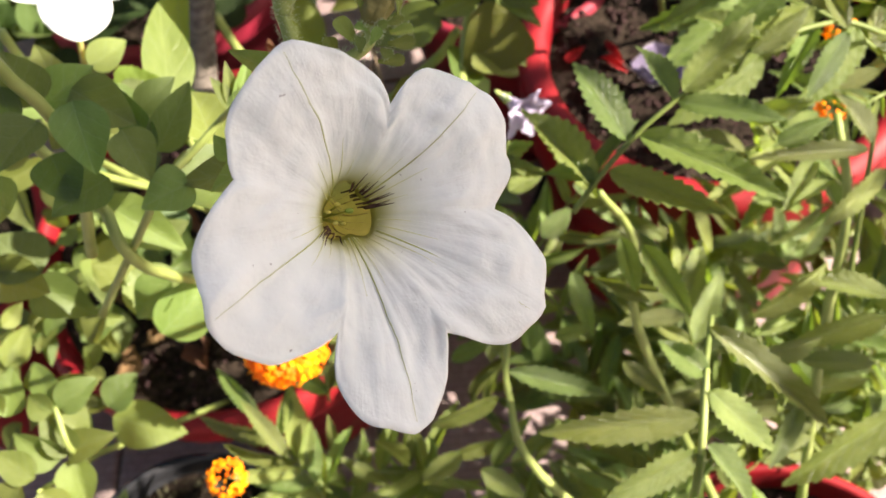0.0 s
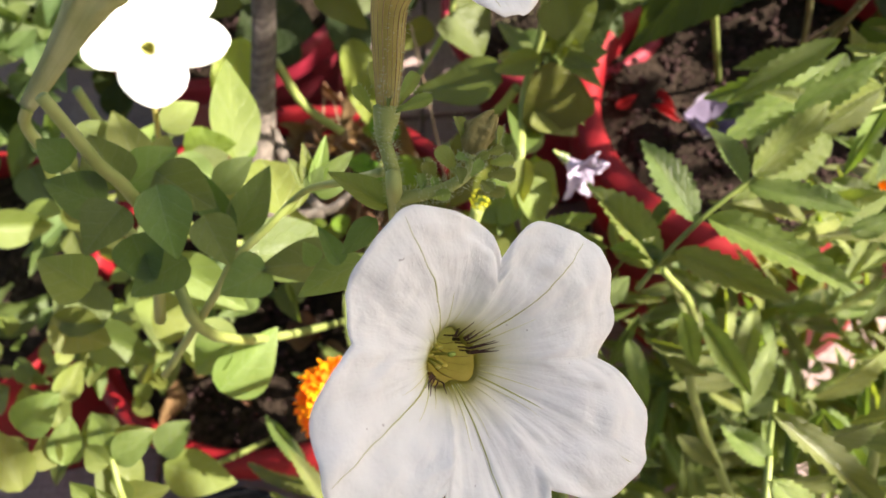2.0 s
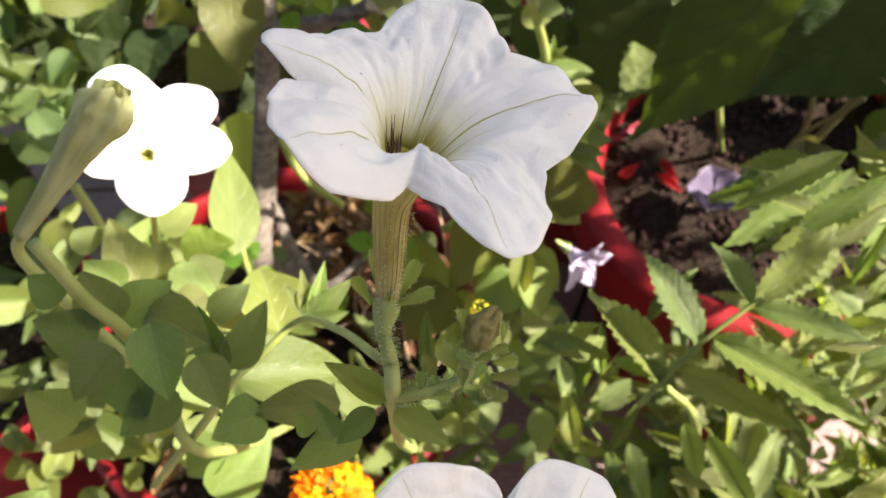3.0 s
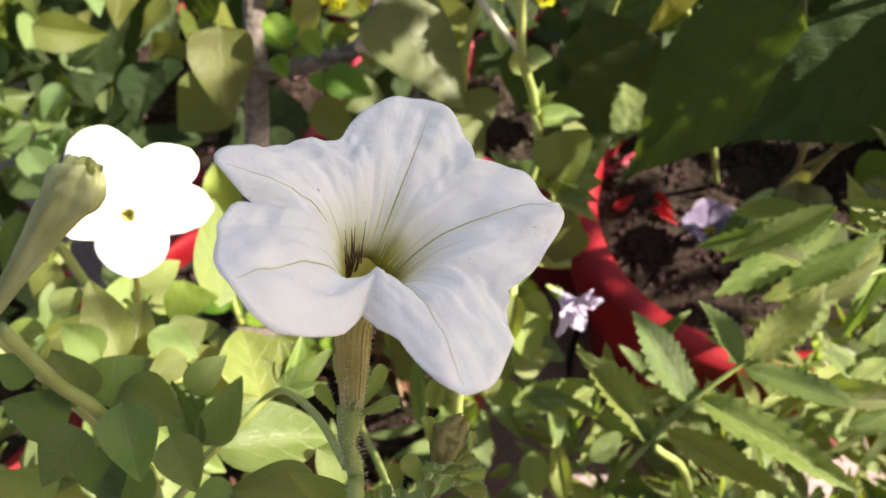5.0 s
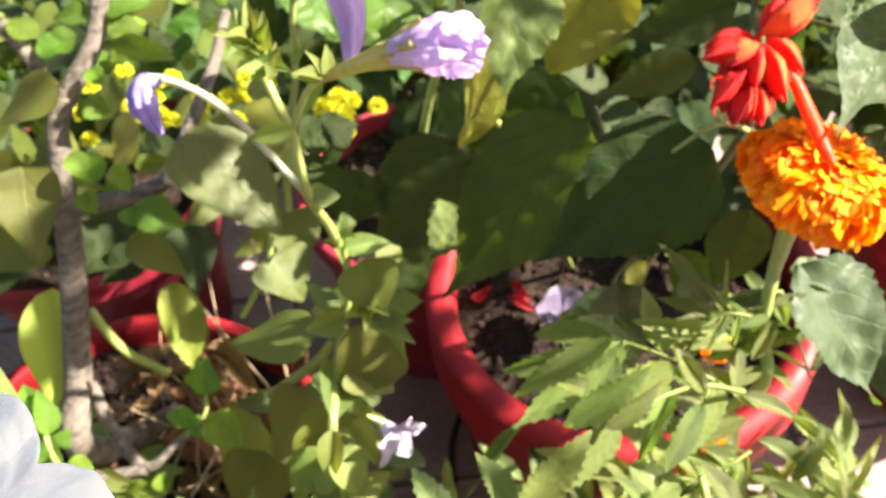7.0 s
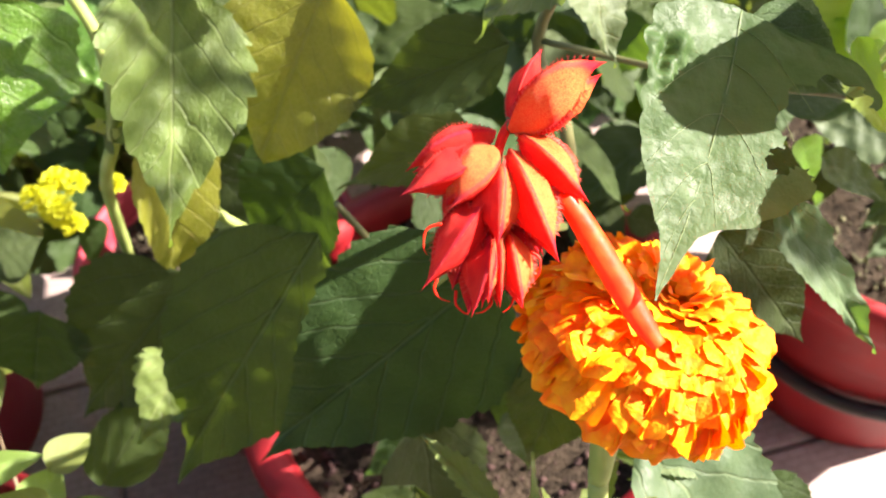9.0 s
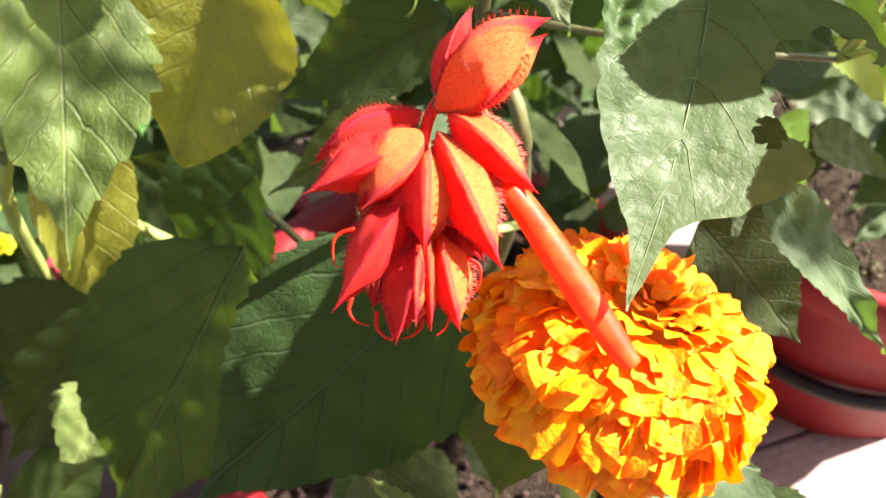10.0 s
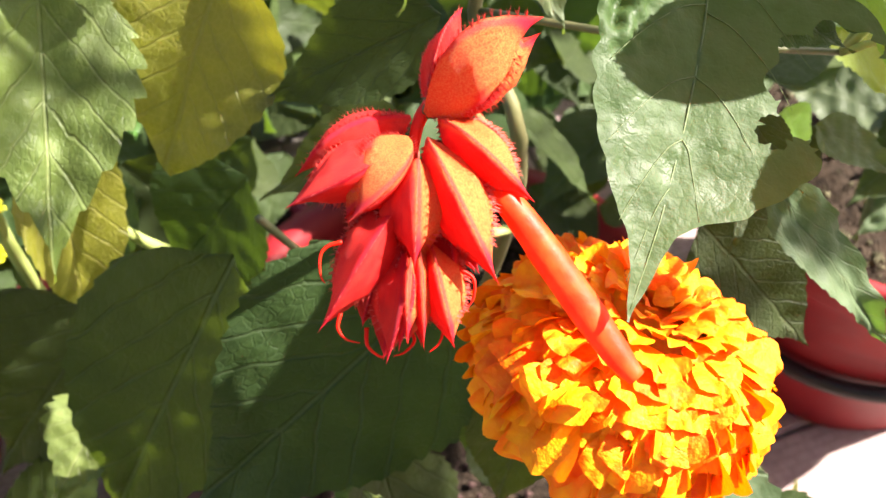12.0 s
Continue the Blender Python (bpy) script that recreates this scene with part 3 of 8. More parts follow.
def petunia(plant, centre, normal, lobes, depth, throat, tube_end, calyx_len, seed, material=None, wrinkle=0.0013, veins=True, name="flower", droop=(0, 0, 0, 0, 0), label="", tube_mat=None, dark_at=(40, 235), steep=3.0, sepals=5):
    """A trumpet flower. lobes: five of (start angle, place of the midvein, notch radius, seven radii across the lobe), counter-clockwise."""
    x, y, z = basis(normal)
    rot = Matrix((x, y, z)).transposed()
    centre = Vector(centre)
    rng = random.Random(seed)
    rim = []
    us = (0, 0.08, 0.2, 0.35, 0.5, 0.65, 0.8, 0.92, 1)
    for i, (a0, mid, *rs) in enumerate(lobes):
        a1, rn1 = lobes[(i + 1) % 5][0], lobes[(i + 1) % 5][2]
        while a1 <= a0:
            a1 += 360
        for s in range(32):
            u = s / 32
            r = float(np.interp(u, us, (*rs, rn1)))
            r *= 1 + 0.026 * noise.noise(Vector((u * 6, i * 3.7, seed * 2.3))) + 0.024 * noise.noise(Vector((u * 17, i * 1.7, seed))) + 0.015 * math.exp(-((u - mid) / 0.04) ** 2)
            rim.append((radians(a0 + (a1 - a0) * u), r, u, i))
    for _ in range(2):
        rr = [q[1] for q in rim]
        rim = [(a, r if u == 0 else 0.25 * rr[k - 1] + 0.5 * r + 0.25 * rr[(k + 1) % len(rim)], u, i) for k, (a, r, u, i) in enumerate(rim)]
    rings = 26
    def surf(a, r, u, i, s):
        mouth = throat * (1.06 + 0.17 * math.sin(3 * a + seed) + 0.08 * math.sin(5 * a))
        rho = mouth + (r - mouth) * s
        h = -depth * (1 - s) ** steep
        near = droop[i - 1] if u < 0.5 else droop[(i + 1) % 5]
        h -= (droop[i] * (1 - abs(u - 0.5)) + near * abs(u - 0.5)) * max(0, s - 0.25) ** 1.6
        mid = lobes[i][1]
        w = 0.5 * u / mid if u < mid else 0.5 + 0.5 * (u - mid) / (1 - mid)
        h += 0.0024 * -math.cos(2 * math.pi * w) * s * s * (1 - 0.45 * s) + 0.0012 * abs(math.sin(math.pi * w)) ** 0.6 * s * (1 - 0.5 * s)
        h -= 0.0005 * math.exp(-((w - 0.5) / 0.02) ** 2) * min(1, 3 * s) * (1 - 0.6 * s)
        n1 = noise.noise(Vector((math.cos(a) * 2.2 + seed, math.sin(a) * 2.2, s * 1.6)))
        n2 = noise.noise(Vector((a * 5.5, s * 2.0, seed * 3.1)))
        n3 = noise.noise(Vector((a * 15.0, s * 5.0, seed * 1.7)))
        n4 = noise.noise(Vector((math.cos(a) * s * 8, math.sin(a) * s * 8, seed * 4.1)))
        n5 = noise.noise(Vector((math.cos(a) * s * 21, math.sin(a) * s * 21, seed * 2.1)))
        h += wrinkle * (1.3 * n1 * s + 0.9 * n2 * s + 0.42 * n3 * min(1, 2.5 * s) * (1 - 0.6 * s) + 0.42 * n4 * min(1, 2 * s) + 0.15 * n5 * s)
        return Vector((math.cos(a) * rho, math.sin(a) * rho, h))
    verts, faces = [], []
    n = len(rim)
    for k in range(rings + 1):
        for q in rim:
            verts.append(surf(*q, k / rings))
    for k in range(rings):
        for j in range(n):
            j2 = (j + 1) % n
            faces.append((k * n + j, k * n + j2, (k + 1) * n + j2, (k + 1) * n + j))
    me = mesh_of("corolla", verts, faces, material or M_WHITE)
    flower = new(name)
    flower.parent = plant
    flower.location = centre - wloc(plant)
    flower.empty_display_size = 0.01
    tagged(flower, label)
    m = rot.to_4x4()
    m.translation = centre
    cor = new("corolla", me)
    cor.parent = flower
    cor.matrix_basis = rot.to_4x4()
    sol = cor.modifiers.new("thick", "SOLIDIFY")
    sol.thickness, sol.offset = 0.00025, 0
    inv = m.inverted()
    end = inv @ Vector(tube_end)
    drop = min(0.009, 0.4 * max(0.002, -end.z - depth))
    line = [Vector((0, 0, -depth + 0.0008)), Vector((0, 0, -depth - drop)), Vector((0, 0, -depth - drop)).lerp(end, 0.55), end]
    tv, tf = tube_data(line, (throat * 1.30, throat * 0.82, throat * 0.66, throat * 0.48), 20, 8)
    tf = tf[:-2]
    tb = new("tube", mesh_of("tube", tv, tf, tube_mat or M_TUBE))
    tb.parent, tb.matrix_basis = flower, rot.to_4x4()
    tagged(tb, "pale green-yellow ribbed tube")
    d = (end - line[2]).normalized()
    o, t2 = d.orthogonal().normalized(), None
    t2 = d.cross(o)
    ribline = smooth_line(line, 8)
    for k in range(20 if veins else 0):
        pts = [ribline[i] + (tv[i * 20 + k] - ribline[i]) * 1.01 for i in range(2, len(ribline), 3)]
        vv, vf = tube_data(pts, (0.00004, 0.00008, 0.00005) if k % 3 else (0.00006, 0.00017, 0.00009), 5, 2)
        rb = new("rib", mesh_of("rib", vv, vf, M_RIB))
        rb.parent, rb.matrix_basis = flower, rot.to_4x4()
    if calyx_len:
        for k in range(sepals):
            a = 2 * math.pi * k / 5 + 0.4
            out = o * math.cos(a) + t2 * math.sin(a)
            b = end + out * throat * 0.5
            tip = end - d * calyx_len * rng.uniform(0.8, 1.1) + out * calyx_len * rng.uniform(0.45, 0.9)
            mm = leaf_pose(b, tip, calyx_len * 0.46, 0, -out)
            sp = new("sepal", L_SPOON[k % 3])
            sp.parent, sp.matrix_basis = flower, rot.to_4x4() @ mm
        cv, cf = tube_data([end - d * 0.002, end, end + d * 0.004], (throat * 0.52, throat * 0.52, throat * 0.30), 12, 4)
        cx = new("calyx", mesh_of("calyx", cv, cf, M_STEM))
        cx.parent, cx.matrix_basis = flower, rot.to_4x4()
    if veins:
        for i in range(5):
            mids = [q for q in rim if q[3] == i]
            mv = lobes[i][1]
            for at, s1, w, mat in ((mv, 0.95, 0.00009, M_VEIN_GREEN), (mv * 0.72, 0.34, 0.00006, M_VEIN_FAINT), (mv + (1 - mv) * 0.30, 0.30, 0.00006, M_VEIN_FAINT), (mv * 0.4, 0.18, 0.00005, M_VEIN_FAINT), (mv + (1 - mv) * 0.6, 0.17, 0.00005, M_VEIN_FAINT)):
                slot = min(31, max(0, round(at * 32)))
                drift = rng.uniform(-0.05, 0.05)
                pts = []
                for t in range(45):
                    f = t / 44
                    q = (mids[slot][0] + drift * 0.8 * math.sin(2.6 * f), mids[slot][1], mids[slot][2], i)
                    pts.append(surf(*q, 0.02 + (s1 - 0.02) * f) + Vector((0, 0, 0.00034)))
                vv, vf = tube_data(pts, (w * 1.9, w, w * 0.3), 4, 1)
                ob = new("vein", mesh_of("vein", vv, vf, mat))
                ob.parent, ob.matrix_basis = flower, rot.to_4x4()
        for k in range(26):
            a = radians(dark_at[0] + rng.gauss(0, 20)) if k < 18 else radians(dark_at[1] + rng.gauss(0, 12))
            q = min(rim, key=lambda w: abs((w[0] - a + math.pi) % (2 * math.pi) - math.pi))
            low, high = rng.uniform(0.0, 0.004), rng.uniform(0.02, 0.13 if k < 18 else 0.10)
            pts = [Vector((math.cos(a) * throat * 0.93, math.sin(a) * throat * 0.93, -depth - low)), Vector((math.cos(a) * throat * 0.97, math.sin(a) * throat * 0.97, -depth + 0.0003))]
            pts += [surf(*q, high * t / 4) + Vector((0, 0, 0.0003)) for t in (1, 2, 3, 4)]
            vv, vf = tube_data(pts, (0.00014, 0.00013, 0.00004), 4, 2)
            ob = new("vein", mesh_of("vein", vv, vf, M_VEIN_DARK))
            ob.parent, ob.matrix_basis = flower, rot.to_4x4()
            tagged(ob, "dark purple throat vein")
    base = Vector((0, 0, -depth - 0.014))
    for k in range(5):
        a = 1.25 * k + 0.3
        top = Vector((math.cos(a) * throat * 0.42, math.sin(a) * throat * 0.42, -depth - rng.uniform(0.0025, 0.005)))
        vv, vf = tube_data([base, base.lerp(top, 0.6) + Vector((0.0004, 0, 0)), top], (0.0003, 0.00025), 6, 4)
        st = new("stamen", mesh_of("stamen", vv, vf, M_VEIN_GREEN))
        st.parent, st.matrix_basis = flower, rot.to_4x4()
        bm = bmesh.new()
        bmesh.ops.create_uvsphere(bm, u_segments=8, v_segments=6, radius=throat * (0.15 if k == 0 else 0.11))
        bmesh.ops.transform(bm, matrix=Matrix.Translation(top) @ Matrix.Diagonal((1.4, 0.8, 0.9, 1)), verts=bm.verts)
        am = bpy.data.meshes.new("anther")
        bm.to_mesh(am)
        bm.free()
        am.materials.append(M_STIGMA if k == 0 else M_POLLEN)
        an = new("anther", am)
        an.parent, an.matrix_basis = flower, rot.to_4x4()
    return flower


def lathe(profile_pts, sides=48, wob=0.0, seed=0):
    verts, faces = [], []
    n = len(profile_pts)
    for k in range(sides):
        a = 2 * math.pi * k / sides
        for r, z in profile_pts:
            w = 1 + wob * noise.noise(Vector((math.cos(a) * 2, math.sin(a) * 2, z * 9 + seed)))
            verts.append((r * w * math.cos(a), r * w * math.sin(a), z))
    for k in range(sides):
        for i in range(n - 1):
            a, b = k * n + i, ((k + 1) % sides) * n + i
            faces.append((a, b, b + 1, a + 1))
    return verts, faces


def flower_pot(x, y, height, rim_r, base_r, material, label, soil=True, seed=1, z=0.0, clods=80, collar=0.24, inner=0.92):
    pot = thing("flower_pot", (x, y, z), label, "flower pot", "pots on the paving")
    h, r, b = height, rim_r, base_r
    lip = r * collar
    pts = [(0.001, 0.004), (b * 0.93, 0.0), (b, 0.006), (b + (r * 0.9 - b) * 0.5, h * 0.45), (r * 0.91, h - lip), (r * 0.93, h - lip + 0.002),
           (r * 0.95, h - 0.008), (r * 0.925, h - 0.014), (r * 0.86, h * 0.6), (0.001, h * 0.58)]
    v, f = lathe(pts, 64, 0.012, seed)
    body = new("body", mesh_of("body", v, f, material))
    body.parent = pot
    v, f = lathe([(r * 0.92, h - lip + 0.001), (r * 1.0, h - lip + 0.004), (r * 1.012, h - lip + 0.014), (r * 1.015, h - 0.010), (r * 1.005, h - 0.001), (r * (0.45 + inner * 0.55), h + 0.003), (r * (inner + 0.015), h - 0.001), (r * inner, h - 0.012), (r * (inner - 0.005), h - 0.026)], 64, 0.010, seed)
    edge = new("rim", mesh_of("rim", v, f, material))
    edge.parent = pot
    if soil:
        rng = random.Random(seed)
        st = thing("soil", (x, y, z + h - 0.028), "dark crumbly potting soil filling a red pot", "soil", kind="stuff")
        rows, sides = 14, 40
        vs, fs = [], []
        for i in range(rows + 1):
            rr = r * (inner - 0.004) * i / rows
            for k in range(sides):
                a = 2 * math.pi * k / sides
                px, py = rr * math.cos(a), rr * math.sin(a)
                vs.append((px, py, 0.012 * noise.noise(Vector((px * 22 + seed, py * 22, 0))) + 0.006 * noise.noise(Vector((px * 90, py * 90, seed)))))
        for i in range(rows):
            for k in range(sides):
                k2 = (k + 1) % sides
                fs.append((i * sides + k, i * sides + k2, (i + 1) * sides + k2, (i + 1) * sides + k))
        bed = new("bed", mesh_of("bed", vs, fs, M_SOIL))
        bed.parent = st
        cv, cf = [], []
        for _ in range(clods * 9):
            a, rr = rng.uniform(0, 6.283), r * (inner - 0.04) * math.sqrt(rng.random())
            c = Vector((rr * math.cos(a), rr * math.sin(a), 0.004 + 0.012 * noise.noise(Vector((rr * math.cos(a) * 22 + seed, rr * math.sin(a) * 22, 0)))))
            s = 0.0011 + 0.0042 * rng.random() ** 3
            o = len(cv)
            for d in ((1, 0, 0), (-1, 0, 0), (0, 1, 0), (0, -1, 0), (0, 0, 1), (0, 0, -1)):
                cv.append(c + Vector(d) * s * rng.uniform(0.6, 1.4))
            cf += [(o, o + 2, o + 4), (o + 2, o + 1, o + 4), (o + 1, o + 3, o + 4), (o + 3, o, o + 4), (o + 2, o, o + 5), (o + 1, o + 2, o + 5), (o + 3, o + 1, o + 5), (o, o + 3, o + 5)]
        cl = new("clods", mesh_of("clods", cv, cf, M_CLOD))
        cl.parent = st
        tagged(cl, kind="stuff")
    return pot


# ---- setting ----
ground = new("ground", mesh_of("ground", [(-400, -400, -0.007), (400, -400, -0.007), (400, 400, -0.007), (-400, 400, -0.007)], [(0, 1, 2, 3)], M_GROUT))
tagged(ground, "grey mortar bed and earth under the paving", "ground", kind="structure")


def slab(name, lo, hi, material, label, category, bevel=0.004):
    bm = bmesh.new()
    bmesh.ops.create_cube(bm, size=1)
    c, s = (Vector(lo) + Vector(hi)) / 2, Vector(hi) - Vector(lo)
    bmesh.ops.transform(bm, matrix=Matrix.Translation(c) @ Matrix.Diagonal((*s, 1)), verts=bm.verts)
    bmesh.ops.bevel(bm, geom=bm.edges[:], offset=bevel, segments=2, affect="EDGES")
    me = bpy.data.meshes.new(name)
    bm.to_mesh(me)
    bm.free()
    me.materials.append(material)
    return tagged(new(name, me), label, category, kind="structure")


def tile_mesh(size, thick=0.012):
    bm = bmesh.new()
    bmesh.ops.create_cube(bm, size=1)
    bmesh.ops.transform(bm, matrix=Matrix.Translation((0, 0, -thick / 2)) @ Matrix.Diagonal((size, size, thick, 1)), verts=bm.verts)
    bmesh.ops.bevel(bm, geom=[e for e in bm.edges if all(v.co.z > -0.001 for v in e.verts)], offset=0.003, segments=1, affect="EDGES")
    me = bpy.data.meshes.new("tile")
    bm.to_mesh(me)
    bm.free()
    me.materials.append(M_PAVE)
    return me


paving = tagged(new("pavement"), "pinkish grey paving tiles laid in mortar", "pavement", kind="structure")
TILE = tile_mesh(0.296)
rng = random.Random(8)
for i in range(-9, 11):
    for j in range(-5, 4):
        ob = new("tile", TILE)
        ob.parent = paving
        ob.location = (0.11 + 0.3 * i, 0.17 + 0.3 * j, rng.uniform(-0.0012, 0.0))
        ob.rotation_euler = (rng.gauss(0, 0.002), rng.gauss(0, 0.002), rng.gauss(0, 0.003))


def grass_patch(lo, hi, count, seed):
    """Bent, tapering grass blades growing from the earth behind the paving."""
    rng = random.Random(seed)
    verts, faces = [], []
    for _ in range(count):
        x, y = rng.triangular(lo[0], hi[0], 0.0), lo[1] + (hi[1] - lo[1]) * rng.random() ** 1.6
        a, h = rng.uniform(0, 2 * math.pi), rng.uniform(0.06, 0.17)
        lean, w = rng.uniform(0.1, 0.8) * h, rng.uniform(0.002, 0.005)
        c, q = math.cos(a), math.sin(a)
        o = len(verts)
        for v, wide in ((0.0, 1.0), (0.45, 0.9), (0.8, 0.55)):
            px, py, pz = x + c * lean * v * v, y + q * lean * v * v, -0.007 + h * v * (1.15 - 0.15 * v)
            verts += [(px - q * w * wide, py + c * w * wide, pz), (px + q * w * wide, py - c * w * wide, pz)]
        verts.append((x + c * lean, y + q * lean, -0.007 + h))
        faces += [(o, o + 1, o + 3, o + 2), (o + 2, o + 3, o + 5, o + 4), (o + 4, o + 5, o + 6)]
    return tagged(new("grass", mesh_of("grass", verts, faces, M_GRASS)), "sunlit yellow-green grass growing behind the paving", "grass", kind="stuff")


grass_patch((-2.6, 1.24), (3.0, 3.2), 30000, 12)
slab("wall_south", (-3.0, -1.75, 0.0), (3.5, -1.5, 2.5), M_PLASTER, "plain plastered garden wall", "wall")
# Beam added out of view so its shadow covers the near white petunias.
beam = new("shade_beam")
tagged(beam, "unseen squared brown timber beam added to shade the petunias", "beam", kind="structure")
beam.matrix_basis = pose(1.205, -0.690, 2.0, 0, 0, 67.0)
bm = bmesh.new()
bmesh.ops.create_cube(bm, size=1)
bmesh.ops.transform(bm, matrix=Matrix.Diagonal((1.76, 0.166, 0.05, 1)), verts=bm.verts)
bmesh.ops.bevel(bm, geom=bm.edges[:], offset=0.004, segments=2, affect="EDGES")
me = bpy.data.meshes.new("timber")
bm.to_mesh(me)
bm.free()
me.materials.append(M_BEAM)
tim = new("timber", me)
tim.parent = beam

# ---- pots ----
flower_pot(0.340, 0.660, 0.305, 0.188, 0.160, M_POT, "large round red-painted clay pot with thick rim, full of soil", seed=3, clods=160, collar=0.46, inner=0.855)
flower_pot(0.150, 0.838, 0.285, 0.128, 0.085, M_POT_PINK, "smaller faded red clay pot standing beside a larger one", seed=4)
flower_pot(0.775, 0.715, 0.31, 0.180, 0.130, M_POT, "red clay pot with a black rubber band round it", seed=5)
flower_pot(-0.125, 0.505, 0.30, 0.188, 0.12, M_POT, "red clay pot under petunias, littered with dry leaves", seed=6, clods=120)
flower_pot(-0.235, 0.905, 0.29, 0.165, 0.11, M_POT_PINK, "faded red clay pot behind the shrub", seed=7)
flower_pot(0.30, 0.14, 0.24, 0.130, 0.09, M_POT, "red clay pot under the marigold leaves", seed=8)
flower_pot(-0.46, 0.52, 0.29, 0.150, 0.10, M_POT, "red clay pot at the edge of the plants", seed=9)
# Black pot added to darken the ground in front of the red pot.
flower_pot(-0.185, 0.235, 0.17, 0.105, 0.08, M_POT_DARK, "low black plastic pot added to darken the ground by red pots", seed=11)
band = thing("rubber_band", (0.775, 0.715, 0.13), "black rubber hose tied round a red pot", "hose")
ring = [Vector((0.1545 * math.cos(a), 0.1545 * math.sin(a), 0.004 * math.sin(3 * a))) for a in np.linspace(0, 2 * math.pi, 40)]
v, f = tube_data(ring, (0.008, 0.008), 8, 2)
ob = new("hose", mesh_of("hose", v, f, M_RUBBER))
ob.parent = band
cable = thing("cable", (0.157, 0.682, 0.000), "thin black cable lying on the paving beside a pot", "cable")
stem(cable, [(0.194, 0.756, 0.004), (0.155, 0.665, 0.004), (0.148, 0.593, 0.004), (0.117, 0.543, 0.004)], 0.0035, 0.0035, M_RUBBER, "wire")
stem(cable, [(0.198, 0.730, 0.004), (0.225, 0.641, 0.004), (0.272, 0.577, 0.004), (0.330, 0.542, 0.004)], 0.0045, 0.0045, M_RUBBER, "wire")


# ---- white petunia plant ----
white_petunia = thing("petunia_plant", (-0.05, 0.45, 0.29), "white petunia plant with trumpet flowers, fuzzy stems and small leaves", "petunia")
petunia(white_petunia, (0.0980, 0.1323, 0.8695), (0.542, -0.439, 0.717),
             [(74.5, 0.49, 0.0169, 0.0203, 0.0227, 0.0250, 0.0284, 0.0279, 0.0271, 0.0251), (166.2, 0.52, 0.0230, 0.0251, 0.0286, 0.0307, 0.0324, 0.0319, 0.0295, 0.0240),
              (242.5, 0.56, 0.0207, 0.0269, 0.0306, 0.0330, 0.0341, 0.0333, 0.0300, 0.0262), (293.5, 0.50, 0.0222, 0.0244, 0.0290, 0.0331, 0.0341, 0.0334, 0.0320, 0.0278),
              (356.2, 0.57, 0.0236, 0.0256, 0.0281, 0.0290, 0.0298, 0.0275, 0.0254, 0.0230)],
             0.0125, 0.0042, (0.0789, 0.1610, 0.8340), 0.009, 3, wrinkle=0.0019, droop=(-0.004, 0, -0.007, 0, 0.006), dark_at=(37, 222), label="white petunia flower facing out, greenish veined throat")
petunia(white_petunia, (0.0913, 0.2061, 0.9005), (0.400, 0.207, 0.893),
             [(56.5, 0.41, 0.0254, 0.0285, 0.0317, 0.0347, 0.0353, 0.0325, 0.0278, 0.0230), (119.5, 0.87, 0.0218, 0.0222, 0.0226, 0.0234, 0.0246, 0.0263, 0.0288, 0.0258),
              (187.0, 0.55, 0.0211, 0.0245, 0.0271, 0.0295, 0.0331, 0.0333, 0.0300, 0.0243), (265.5, 0.40, 0.0176, 0.0196, 0.0240, 0.0333, 0.0323, 0.0289, 0.0262, 0.0233),
              (341.0, 0.58, 0.0222, 0.0231, 0.0248, 0.0277, 0.0313, 0.0322, 0.0308, 0.0294)],
             0.0135, 0.0042, (0.0789, 0.1922, 0.8612), 0.0100, 8, wrinkle=0.0018, droop=(0, 0.003, -0.003, 0.006, -0.0015), dark_at=(145, 165), steep=4.5, sepals=0, label="white petunia flower tilted upward on its green tube")
petunia(white_petunia, (-0.0377, 0.3274, 0.7523), (0.408, -0.566, 0.716),
             [(24.4, 0.37, 0.0257, 0.0312, 0.0335, 0.0338, 0.0330, 0.0316, 0.0294, 0.0271), (74.8, 0.47, 0.0255, 0.0271, 0.0304, 0.0340, 0.0354, 0.0340, 0.0310, 0.0275),
              (145.9, 0.6, 0.0248, 0.0240, 0.0240, 0.0242, 0.0246, 0.0240, 0.0214, 0.0173), (214.6, 0.47, 0.0150, 0.0172, 0.0198, 0.0222, 0.0238, 0.0227, 0.0209, 0.0185),
              (329.8, 0.56, 0.0165, 0.0189, 0.0225, 0.0276, 0.0305, 0.0311, 0.0303, 0.0282)],
             0.0045, 0.0019, (-0.056, 0.323, 0.690), 0.008, 5, material=M_WHITE_SMALL, veins=False, label="white petunia flower in full sun")
# main stems
stem(white_petunia, [(0.0780, 0.1868, 0.8586), (0.0788, 0.1840, 0.8571), (0.0793, 0.1815, 0.8548), (0.0793, 0.1775, 0.8509), (0.067, 0.204, 0.764), (0.052, 0.252, 0.655), (-0.02, 0.40, 0.45), (-0.05, 0.45, 0.29)], 0.0014, 0.0019)
v, f = tube_data([Vector(p) - wloc(white_petunia) for p in [(0.0780, 0.1863, 0.8584), (0.0781, 0.1884, 0.8594), (0.0786, 0.1906, 0.8604), (0.0790, 0.1927, 0.8615)]], (0.0015, 0.0019, 0.0026, 0.0029), 16, 6)
cup = new("calyx", mesh_of("calyx", v, f, M_STEM))
cup.parent = white_petunia
tagged(cup, "green cup holding the tube")
